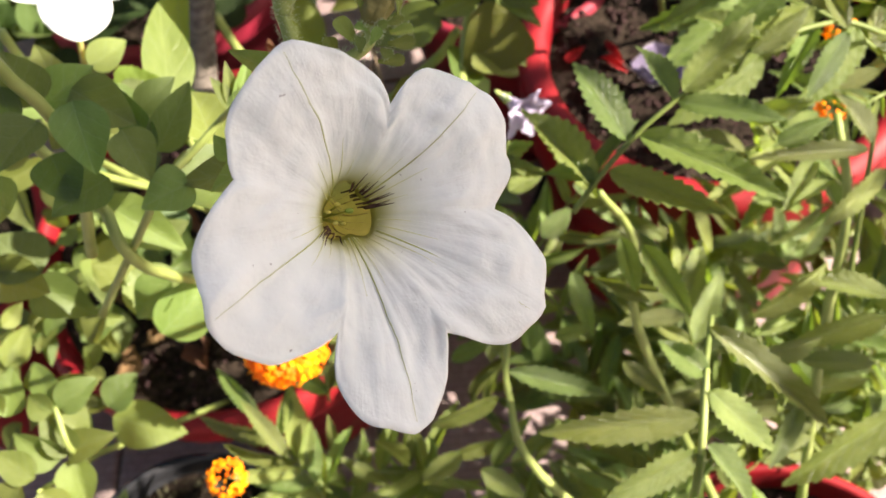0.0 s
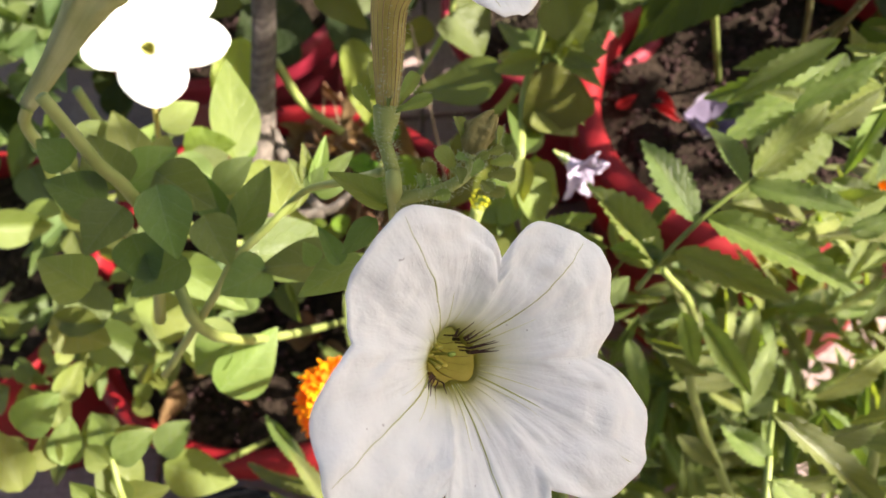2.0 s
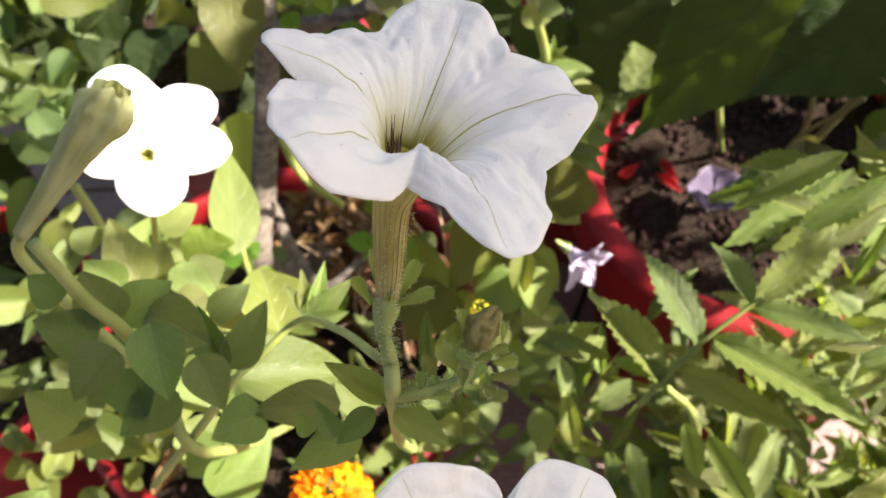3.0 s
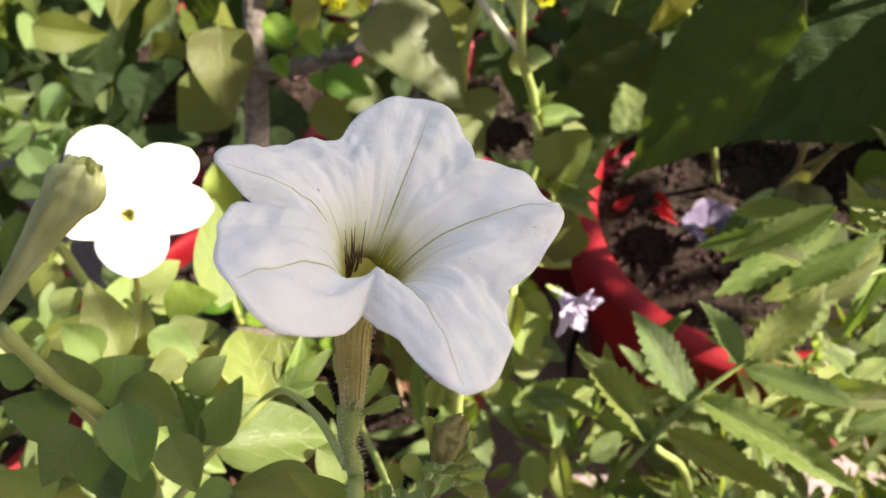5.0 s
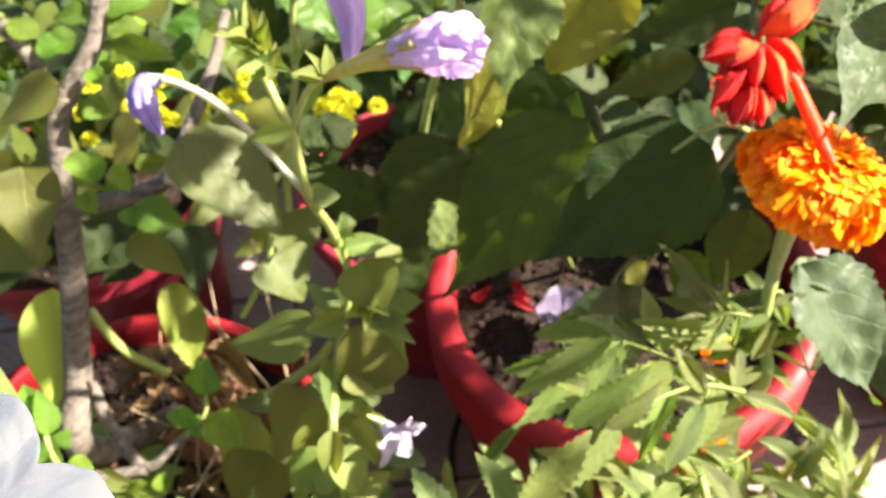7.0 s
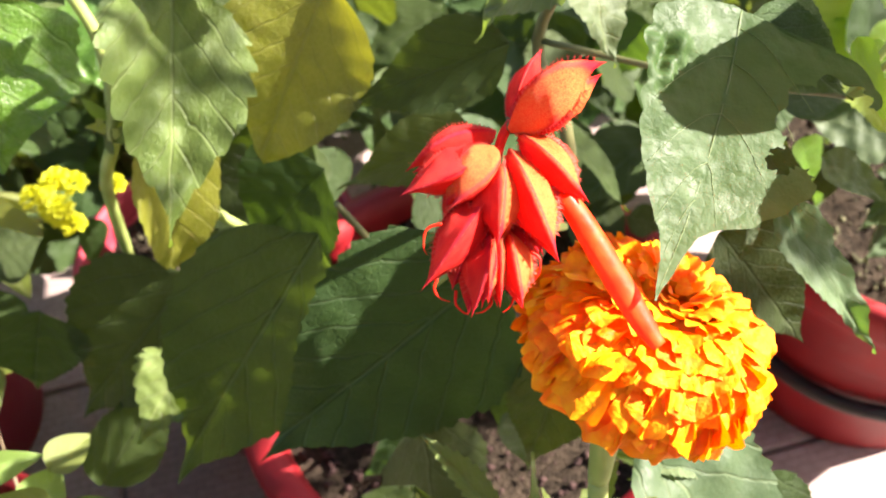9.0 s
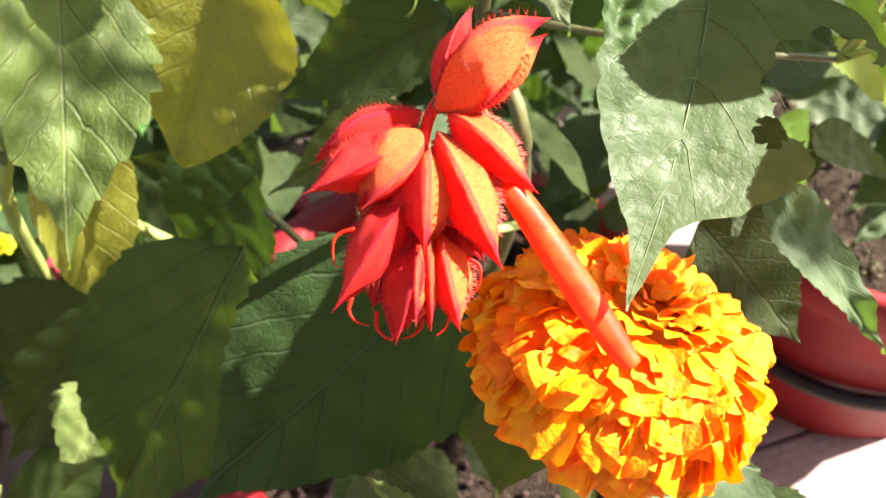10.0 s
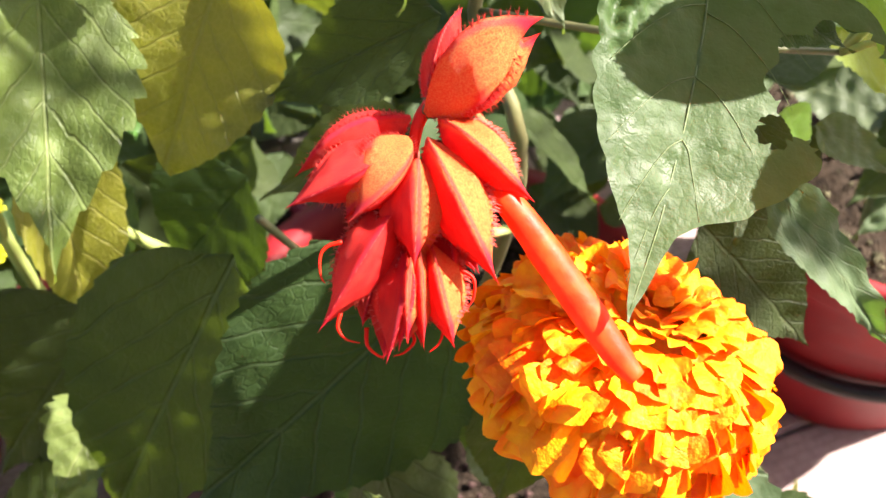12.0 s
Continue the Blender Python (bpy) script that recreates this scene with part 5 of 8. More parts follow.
def eaten_leaf_mesh(seed=3):
    """A broad salvia leaf drawn out to a long drip tip, gnawed along one side, with raised veins; unit length along y."""
    def wide(y):
        return float(np.interp(y, (0, 0.03, 0.12, 0.25, 0.33, 0.42, 0.55, 0.66, 0.74, 0.80, 0.88, 1), (0.03, 0.16, 0.28, 0.30, 0.262, 0.258, 0.222, 0.165, 0.118, 0.066, 0.032, 0.0)))

    def far(y):
        return float(np.interp(y, (0, 0.03, 0.1, 0.3, 0.45, 0.54, 0.61, 0.68, 0.72, 0.77, 0.83, 0.93, 1), (0.05, 0.36, 0.47, 0.43, 0.340, 0.305, 0.245, 0.18, 0.10, 0.045, 0.032, 0.018, 0.0)))

    def bend(y):
        return -0.036 * math.sin(math.pi * min(1, y * 1.05)) ** 0.8 if 0 < y < 0.95 else 0.0

    def lift(x, y):
        side = x - bend(y)
        z = (0.06 * side if side > 0 else -0.18 * side) + 0.03 * max(0.0, y - 0.6)
        z += 0.011 * noise.noise(Vector((x * 10 + seed, y * 11, 0.4))) + 0.0025 * noise.noise(Vector((x * 27, y * 27, seed)))
        crumple = max(0.0, 1 - math.hypot(x - 0.20, y - 0.28) / 0.14)
        return z + 0.06 * crumple * noise.noise(Vector((x * 22, y * 22, 7)))

    bites = ((-0.380, 0.285, 0.175), (-0.248, 0.440, 0.046), (-0.29, 0.36, 0.045))
    rows, cols = 96, 30
    verts, faces = [], []
    for i in range(rows + 1):
        y = i / rows
        scallop = 1 + 0.06 * abs(math.sin(y * 34)) * (1 if y < 0.78 else 0)
        for j in range(-cols, cols + 1):
            u = j / cols
            x = bend(y) + u * max(0.003, wide(y) if u > 0 else far(y)) * (scallop if abs(u) > 0.9 else 1)
            q = y
            for bx, by, br in bites:
                d = math.hypot(x - bx, q - by)
                edge = br * (1 + 0.08 * math.sin(9 * math.atan2(q - by, x - bx)))
                if 0.001 < d < edge and d > edge - 0.018:
                    x, q = bx + (x - bx) * edge / d, by + (q - by) * edge / d
            verts.append((x, q, lift(x, q)))
    w = 2 * cols + 1
    for i in range(rows):
        for j in range(w - 1):
            a = i * w + j
            ring = (a, a + 1, a + w + 1, a + w)
            mx, my = (sum(verts[n][c] for n in ring) / 4 for c in (0, 1))
            if all(math.hypot(mx - bx, my - by) > br * (1 + 0.08 * math.sin(9 * math.atan2(my - by, mx - bx))) - 0.004 for bx, by, br in bites):
                faces.append(ring)
    blade = len(faces)
    lines = [([(bend(y), y) for y in (0.0, 0.12, 0.25, 0.38, 0.5, 0.62, 0.74, 0.86, 0.97)], 0.0036)]
    for y0, side in ((0.16, 1), (0.36, 1), (0.53, 1), (0.66, 1), (0.06, -1), (0.18, -1), (0.36, -1), (0.53, -1)):
        reach = (wide if side > 0 else far)(min(0.8, y0 + 0.18)) * (0.82 if side > 0 else 0.66)
        lines.append(([(bend(y0) + side * reach * v ** 0.85, y0 + (0.25 if side > 0 else 0.19) * v ** 1.3) for v in (0.0, 0.2, 0.4, 0.6, 0.8, 1.0)], 0.0020))
    for line, r in lines:
        v, f = tube_data([Vector((x, y, lift(x, y) + 0.001)) for x, y in line], [r * (1 - 0.6 * n / (len(line) - 1)) for n in range(len(line))], 6, 5, 0.6)
        o = len(verts)
        verts += [tuple(p) for p in v]
        faces += [tuple(n + o for n in ring) for ring in f]
    me = mesh_of("leaf", verts, faces, M_EATEN)
    me.materials.append(M_LEAFVEIN)
    for n in range(blade, len(me.polygons)):
        me.polygons[n].material_index = 1
    return me


place("leaf", eaten_leaf_mesh(), salvia_plant, leaf_pose((0.3836, 0.4631, 0.7763), (0.3387, 0.4033, 0.7517), 0.0787, 0), "grey-green leaf gnawed along one edge")
# Two leaves added out of view, to cast shade on the gnawed leaf.
leaf(salvia_plant, L_SALVIA, (0.4371, 0.4290, 0.8113), (0.4397, 0.4589, 0.8113), 0.050, 0, stalk=(0.441, 0.481, 0.711), pick=0)
leaf(salvia_plant, L_SALVIA, (0.4366, 0.4033, 0.7958), (0.4393, 0.4332, 0.7958), 0.022, 0, stalk=(0.441, 0.481, 0.711), pick=0)
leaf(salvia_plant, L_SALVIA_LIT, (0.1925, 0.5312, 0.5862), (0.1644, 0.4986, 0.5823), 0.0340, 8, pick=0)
leaf(salvia_plant, L_SALVIA, (0.3903, 0.4714, 0.7631), (0.4172, 0.4501, 0.7469), 0.0257, 10)
leaf(salvia_plant, L_SALVIA, (0.3889, 0.4496, 0.7412), (0.3928, 0.4279, 0.7346), 0.0110, 14)
leaf(salvia_plant, L_LIME, (0.4216, 0.4640, 0.7555), (0.4246, 0.4436, 0.7401), 0.0071, 14)
leaf(salvia_plant, L_SALVIA, (0.396, 0.473, 0.763), (0.423, 0.458, 0.743), 0.0264, 3)
leaf(salvia_plant, L_SALVIA_PALE, (0.397, 0.444, 0.717), (0.426, 0.409, 0.670), 0.0176, 10)
leaf(salvia_plant, L_SALVIA_PALE, (0.428, 0.468, 0.701), (0.447, 0.449, 0.690), 0.0138, 9)
leaf(salvia_plant, L_SALVIA, (0.386, 0.452, 0.697), (0.411, 0.420, 0.664), 0.0376, 17)
leaf(salvia_plant, L_SALVIA_PALE, (0.393, 0.448, 0.707), (0.388, 0.438, 0.699), 0.0056, -15)
leaf(salvia_plant, L_SALVIA_PALE, (0.410, 0.461, 0.682), (0.411, 0.443, 0.669), 0.0080, -9)
leaf(salvia_plant, L_SALVIA, (0.442, 0.515, 0.675), (0.479, 0.518, 0.669), 0.0206, -18)
leaf(salvia_plant, L_LIME, (0.460, 0.504, 0.694), (0.468, 0.484, 0.681), 0.0189, -1)
leaf(salvia_plant, L_LIME, (0.456, 0.514, 0.652), (0.459, 0.499, 0.641), 0.0177, -7)
leaf(salvia_plant, L_LIME, (0.444, 0.486, 0.729), (0.456, 0.468, 0.705), 0.0090, 7)
leaf(salvia_plant, L_SALVIA, (0.336, 0.448, 0.654), (0.314, 0.426, 0.609), 0.0339, 12)
leaf(salvia_plant, L_SALVIA_PALE, (0.348, 0.407, 0.659), (0.387, 0.353, 0.603), 0.0561, -1)
leaf(salvia_plant, L_SALVIA, (0.397, 0.409, 0.597), (0.408, 0.367, 0.563), 0.0346, 6)
leaf(salvia_plant, L_SALVIA_PALE, (0.295, 0.520, 0.491), (0.242, 0.506, 0.452), 0.0309, -10)
leaf(salvia_plant, L_SALVIA, (0.284, 0.490, 0.544), (0.276, 0.436, 0.485), 0.0642, -18)
leaf(salvia_plant, L_SALVIA, (0.274, 0.457, 0.556), (0.241, 0.418, 0.512), 0.0451, 10)
leaf(salvia_plant, L_YELLOWING, (0.324, 0.582, 0.440), (0.325, 0.572, 0.405), 0.0270, -10)
leaf(salvia_plant, L_SALVIA_PALE, (0.1699, 0.6050, 0.4893), (0.1926, 0.6062, 0.4402), 0.0190, 12)
leaf(salvia_plant, L_SALVIA_PALE, (0.329, 0.479, 0.560), (0.325, 0.458, 0.531), 0.0246, 11)
leaf(salvia_plant, L_SALVIA_PALE, (0.346, 0.412, 0.650), (0.379, 0.396, 0.642), 0.0200, -19)
leaf(salvia_plant, L_SALVIA, (0.378, 0.565, 0.628), (0.404, 0.544, 0.591), 0.0204, -22)
leaf(salvia_plant, L_SALVIA, (0.333, 0.489, 0.567), (0.315, 0.479, 0.533), 0.0250, 18)
leaf(salvia_plant, L_SALVIA, (0.124, 0.519, 0.512), (0.182, 0.550, 0.561), 0.0359, 8)
leaf(salvia_plant, L_SALVIA, (0.218, 0.622, 0.600), (0.171, 0.619, 0.570), 0.0449, 9)
leaf(salvia_plant, L_SALVIA, (0.261, 0.581, 0.567), (0.214, 0.583, 0.541), 0.0562, -12)

# Unseen leaf added sunward of the large dark leaf to shade it.
leaf(salvia_plant, L_SALVIA, (0.478, 0.472, 0.815), (0.494, 0.400, 0.783), 0.0550, 0, stalk=(0.441, 0.481, 0.711))

# ---- red salvia flower spike ----


def calyx_material(name, side):
    """Red velvet skin; sunlight on one side is painted in as golden speckle."""
    k = Nodes(name)
    co = k.coord()
    sep = k.n("SeparateXYZ")
    k.link(co, sep.inputs[0])
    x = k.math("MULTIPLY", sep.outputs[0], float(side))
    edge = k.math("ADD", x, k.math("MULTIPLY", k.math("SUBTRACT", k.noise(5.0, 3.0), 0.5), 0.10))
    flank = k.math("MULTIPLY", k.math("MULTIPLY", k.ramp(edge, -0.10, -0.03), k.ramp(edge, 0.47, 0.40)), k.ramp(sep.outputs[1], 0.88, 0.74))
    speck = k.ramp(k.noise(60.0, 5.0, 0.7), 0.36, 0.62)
    sun_gold = k.mix(speck, (0.80, 0.085, 0.016), (0.86, 0.27, 0.07))
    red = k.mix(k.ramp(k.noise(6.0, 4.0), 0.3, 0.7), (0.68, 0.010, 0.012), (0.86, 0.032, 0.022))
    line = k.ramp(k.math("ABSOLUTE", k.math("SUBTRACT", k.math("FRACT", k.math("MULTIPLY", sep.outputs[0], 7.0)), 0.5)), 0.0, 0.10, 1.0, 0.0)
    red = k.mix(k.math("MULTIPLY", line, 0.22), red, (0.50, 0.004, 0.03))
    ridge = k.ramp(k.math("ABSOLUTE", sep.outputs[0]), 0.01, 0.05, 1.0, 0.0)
    col = k.mix(k.math("MULTIPLY", flank, 0.0 if side == 0 else 0.9), red, sun_gold)
    col = k.mix(k.math("MULTIPLY", ridge, 0.6), col, (0.60, 0.006, 0.05))
    k.link(col, k.b.inputs["Base Color"])
    k.b.inputs["Roughness"].default_value = 0.6
    k.b.inputs["Specular IOR Level"].default_value = 0.3
    k.bump(k.math("MULTIPLY_ADD", k.noise(75.0, 5.0, 0.7), 0.8, k.math("MULTIPLY", line, -0.12)), 0.7, 0.0012)
    k.translucent(k.mix(0.5, col, (0.95, 0.05, 0.006)), 0.34)
    return k.m


def calyx_mesh(name, material, seed=0):
    """A keeled two-lipped bell, unit long along y, drawn out to sharp hooked tips."""
    verts, faces = [], []
    sides, rows = 32, 22
    for i in range(rows + 1):
        v = i / rows
        r = 0.5 * float(np.interp(v, (0, 0.05, 0.16, 0.32, 0.5, 0.68, 0.82, 0.91, 0.96, 1), (0.10, 0.24, 0.54, 0.86, 1.0, 0.92, 0.66, 0.34, 0.14, 0.012)))
        for k in range(sides):
            a = 2 * math.pi * k / sides
            c, q = math.cos(a), math.sin(a)
            lip = 0.80 + 0.20 * abs(q) ** 2.5 if q > 0 else 0.80 + 0.13 * abs(q) ** 2
            y = v * lip
            front = 0.50 * (1 - abs(c) ** 1.25) if q > 0 else -0.34 * abs(q)
            rib = 1 + 0.05 * math.cos(7 * a + seed)
            dent = 0.10 * noise.noise(Vector((c * 1.7 + seed, y * 3.4, q * 1.7))) + 0.04 * noise.noise(Vector((c * 5 + seed, y * 9, q * 5)))
            hook = (0.9 if q > 0 else -0.7) * max(0, v - 0.80) ** 1.4
            lean = 0.05 * math.sin(y * 3.1 + seed * 2)
            verts.append((c * r * (rib + dent) + lean, y, r * (2 * front * (rib + dent)) + 0.10 * math.sin(y * 2.8) - 0.02 + hook))
    for i in range(rows):
        for k in range(sides):
            k2 = (k + 1) % sides
            faces.append((i * sides + k, i * sides + k2, (i + 1) * sides + k2, (i + 1) * sides + k))
    faces.append(tuple(range(sides))[::-1])
    skin = len(faces)
    rng = random.Random(int(seed * 10))
    for _ in range(900):
        i = rng.randrange(1, rows - 1)
        k = rng.choice((0, 1, sides // 2 - 1, sides // 2, sides // 4, sides - 1, sides // 2 + 1))
        x, y, z = verts[i * sides + k]
        a = 2 * math.pi * k / sides
        out = Vector((math.cos(a), rng.uniform(-0.1, 0.5), math.sin(a) + rng.uniform(-0.2, 0.2))) * rng.uniform(0.05, 0.13)
        b, o = Vector((x, y, z)) - out * 0.1, len(verts)
        verts += [b + Vector((0.007, 0.003, 0)), b - Vector((0.007, 0.003, 0)), b + Vector((0, 0, 0.007)), b + out]
        faces += [(o, o + 1, o + 3), (o + 1, o + 2, o + 3), (o + 2, o, o + 3)]
    me = mesh_of(name, verts, faces, material)
    me.materials.append(M_CALYX_HAIR)
    for n in range(skin, len(me.polygons)):
        me.polygons[n].material_index = 1
    return me


M_CALYX_HAIR = plain_material("calyx_hair", (0.80, 0.06, 0.05), (0.90, 0.20, 0.16), 60.0, 0.5, 0.5, (0.95, 0.20, 0.16))
M_CAL = [calyx_material("red_calyx", 0), calyx_material("sunlit_flank_calyx", 1), calyx_material("sunlit_flank_red_calyx", -1)]
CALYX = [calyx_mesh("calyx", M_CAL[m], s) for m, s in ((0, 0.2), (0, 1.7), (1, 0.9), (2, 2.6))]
spike = thing("salvia_flower", (0.318, 0.444, 0.775), "drooping bright red salvia flower spike with one long tube", "flower")
stem(spike, [(0.3187, 0.4468, 0.7739), (0.3157, 0.4439, 0.7734), (0.3126, 0.4395, 0.7701), (0.3091, 0.4341, 0.7650), (0.3042, 0.4265, 0.7598)], 0.0014, 0.0008, M_RED_SALVIA, "rachis", 10)
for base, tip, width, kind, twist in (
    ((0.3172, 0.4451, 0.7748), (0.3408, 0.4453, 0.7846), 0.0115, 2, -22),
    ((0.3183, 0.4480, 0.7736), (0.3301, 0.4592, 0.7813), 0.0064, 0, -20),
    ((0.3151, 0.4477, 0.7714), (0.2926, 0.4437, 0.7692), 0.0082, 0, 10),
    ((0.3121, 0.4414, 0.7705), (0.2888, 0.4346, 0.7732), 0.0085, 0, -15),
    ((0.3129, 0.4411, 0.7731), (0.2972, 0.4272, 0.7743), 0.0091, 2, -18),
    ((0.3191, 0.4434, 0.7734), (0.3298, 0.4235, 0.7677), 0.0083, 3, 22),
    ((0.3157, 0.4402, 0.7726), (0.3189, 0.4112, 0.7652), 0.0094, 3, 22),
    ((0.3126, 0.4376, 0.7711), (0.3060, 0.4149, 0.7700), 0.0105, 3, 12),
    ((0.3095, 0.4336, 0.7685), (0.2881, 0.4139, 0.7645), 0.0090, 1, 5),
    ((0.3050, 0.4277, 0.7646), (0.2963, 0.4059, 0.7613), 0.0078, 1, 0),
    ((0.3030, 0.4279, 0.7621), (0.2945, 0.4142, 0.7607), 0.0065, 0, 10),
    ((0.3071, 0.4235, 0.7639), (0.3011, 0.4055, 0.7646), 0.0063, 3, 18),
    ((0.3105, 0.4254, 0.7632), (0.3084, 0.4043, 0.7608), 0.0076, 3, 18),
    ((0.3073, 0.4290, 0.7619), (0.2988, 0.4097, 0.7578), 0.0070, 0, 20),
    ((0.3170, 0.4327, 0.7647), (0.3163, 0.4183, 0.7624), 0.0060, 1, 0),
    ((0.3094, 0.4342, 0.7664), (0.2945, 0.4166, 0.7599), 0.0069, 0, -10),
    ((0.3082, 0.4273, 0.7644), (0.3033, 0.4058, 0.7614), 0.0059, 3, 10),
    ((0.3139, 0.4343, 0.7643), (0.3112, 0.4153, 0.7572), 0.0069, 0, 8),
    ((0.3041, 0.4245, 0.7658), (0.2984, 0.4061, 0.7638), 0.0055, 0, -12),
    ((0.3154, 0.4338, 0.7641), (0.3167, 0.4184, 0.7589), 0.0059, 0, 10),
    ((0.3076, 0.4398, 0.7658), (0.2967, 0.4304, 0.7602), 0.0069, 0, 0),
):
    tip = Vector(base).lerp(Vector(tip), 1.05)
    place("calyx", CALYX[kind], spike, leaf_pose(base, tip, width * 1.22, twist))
place_tube = [(0.3228, 0.4326, 0.7670), (0.3262, 0.4264, 0.7652), (0.3302, 0.4182, 0.7576), (0.3343, 0.4090, 0.7491), (0.3371, 0.4019, 0.7437), (0.3391, 0.3975, 0.7409)]
v, f = tube_data([Vector(p) - wloc(spike) for p in place_tube], (0.0022, 0.0026, 0.0032, 0.0033, 0.0028, 0.0018), 18, 6, 0.8)
tube = new("corolla_tube", mesh_of("corolla_tube", v, f, M_RED_ORANGE))
tube.parent = spike
tagged(tube, "long orange-red tubular petal")
stem(spike, [(0.3282, 0.4246, 0.7653), (0.3326, 0.4166, 0.7581), (0.3364, 0.4077, 0.7499), (0.3387, 0.4006, 0.7444)], 0.00030, 0.00022, M_SEAM, "seam", 6, "pale cream seam along the tube")
for pts in (
    [(0.2959, 0.4250, 0.7712), (0.2932, 0.4250, 0.7712), (0.2916, 0.4239, 0.7705), (0.2907, 0.4215, 0.7686), (0.2910, 0.4204, 0.7677)],
    [(0.2919, 0.4159, 0.7644), (0.2907, 0.4140, 0.7632), (0.2914, 0.4122, 0.7619), (0.2934, 0.4111, 0.7611)],
    [(0.2953, 0.4129, 0.7622), (0.2945, 0.4104, 0.7606), (0.2960, 0.4083, 0.7593), (0.2974, 0.4086, 0.7594)],
    [(0.3020, 0.4112, 0.7611), (0.3023, 0.4090, 0.7597), (0.3001, 0.4078, 0.7590), (0.2981, 0.4078, 0.7590)],
    [(0.3064, 0.4122, 0.7620), (0.3076, 0.4096, 0.7604), (0.3062, 0.4074, 0.7590), (0.3040, 0.4066, 0.7584)],
    [(0.3133, 0.4161, 0.7654), (0.3151, 0.4141, 0.7642), (0.3140, 0.4115, 0.7623), (0.3116, 0.4103, 0.7612)],
):
    stem(spike, pts, 0.00042, 0.00010, M_RED_SALVIA, "style", 6)


# ---- marigold flower ----
def petal_mesh(name, material, seed):
    """A broad, ruffled, notched petal of unit length."""
    rng = random.Random(seed)
    rows, cols = 7, 9
    verts, faces = [], []
    ph, ph2 = rng.uniform(0, 6), rng.uniform(0, 6)
    for i in range(rows + 1):
        v = i / rows
        half = 0.5 * (0.22 + 0.78 * math.sin(math.pi * 0.5 * min(1.0, v * 1.25)))
        for j in range(-cols, cols + 1):
            u = j / cols
            y = v * (1 - 0.20 * abs(u) ** 2.4) + (0.04 * math.sin(u * 6 + ph) + 0.02 * math.sin(u * 11 + ph2)) * v ** 4
            ruff = 0.11 * v ** 2 * math.sin(u * 4.2 + ph) + 0.035 * v ** 3 * math.sin(u * 9 + ph2)
            z = ruff + (0.26 if seed % 2 else 0.08) * u * u * v + 0.10 * v - 0.60 * max(0, v - 0.60) ** 1.5
            verts.append((u * half, y, z))
    w = 2 * cols + 1
    for i in range(rows):
        for j in range(w - 1):
            a = i * w + j
            faces.append((a, a + 1, a + w + 1, a + w))
    return mesh_of(name, verts, faces, material)


PETALS = [petal_mesh("petal", M_MARI, s) for s in range(6)]
BUD_PETALS = [petal_mesh("petal", M_YELLOW, s) for s in range(6)]


def marigold(plant, centre, normal, radius, count, seed, name="flower", label="", dome=0.55, petals=PETALS):
    rng = random.Random(seed)
    x, y, z = basis(normal)
    centre = Vector(centre)
    fl = new(name)
    fl.parent = plant
    fl.location = centre - wloc(plant)
    tagged(fl, label)
    for k in range(count):
        f = (k + 0.5) / count
        a = k * 2.39996 + rng.uniform(-0.15, 0.15)
        rad = x * math.cos(a) + y * math.sin(a)
        el = math.pi / 2 * (1 - f ** 0.52) - 0.22 * f ** 3
        out = rad * math.cos(el) + z * math.sin(el)
        down = rad * math.sin(el) - z * math.cos(el)
        base = centre + rad * radius * (0.66 * math.cos(el) + rng.uniform(-0.05, 0.05)) + z * radius * dome * (math.sin(el) - 0.15 + rng.uniform(-0.06, 0.06))
        q = 0.34 + 0.55 * math.sin(max(0, el)) ** 3 + rng.uniform(-0.22, 0.24)
        d = down * math.cos(q) + out * math.sin(q)
        up = out * math.cos(q) - down * math.sin(q)
        ln = radius * (0.13 + 0.27 * f ** 0.7) * rng.uniform(0.85, 1.15)
        m = leaf_pose(base, base + d.normalized() * ln, ln * rng.uniform(1.0, 1.45), rng.uniform(-20, 20), up)
        ob = new("petal", petals[rng.randrange(6)])
        ob.parent = fl
        ob.matrix_basis = Matrix.Translation(-centre) @ m
    return fl


orange_marigold = thing("marigold_plant", (0.30, 0.55, 0.27), "marigold plant with a large ruffled orange bloom", "marigold")
marigold(orange_marigold, (0.3487, 0.4166, 0.7139), (0.420, 0.170, 0.891), 0.0382, 400, 4, label="large ruffled orange marigold bloom, lit yellow on top", dome=0.42)
stem(orange_marigold, [(0.330, 0.398, 0.713), (0.329, 0.398, 0.696), (0.327, 0.395, 0.675)], 0.0052, 0.0032, M_STEM, "flower_stalk", 10, "swollen pale green stalk")
stem(orange_marigold, [(0.327, 0.395, 0.675), (0.325, 0.386, 0.641), (0.324, 0.371, 0.602), (0.31, 0.45, 0.42), (0.30, 0.55, 0.27)], 0.0032, 0.0035)
stem(orange_marigold, [(0.318, 0.356, 0.616), (0.303, 0.359, 0.631), (0.279, 0.371, 0.644), (0.253, 0.386, 0.646)], 0.0016, 0.0008, M_RACHIS, "rachis", 6)
stem(orange_marigold, [(0.326, 0.392, 0.652), (0.333, 0.392, 0.659), (0.315, 0.394, 0.660), (0.298, 0.393, 0.646)], 0.0014, 0.0008, M_RACHIS, "rachis", 6)
leaf(orange_marigold, L_MARI, (0.256, 0.383, 0.650), (0.196, 0.379, 0.634), 0.0197, -18, name="leaflet")
leaf(orange_marigold, L_MARI, (0.257, 0.381, 0.649), (0.200, 0.356, 0.629), 0.0221, -2, name="leaflet")
leaf(orange_marigold, L_MARI, (0.275, 0.367, 0.650), (0.222, 0.347, 0.635), 0.0256, -18, name="leaflet")
leaf(orange_marigold, L_MARI, (0.252, 0.389, 0.642), (0.213, 0.407, 0.631), 0.0158, -2, name="leaflet")
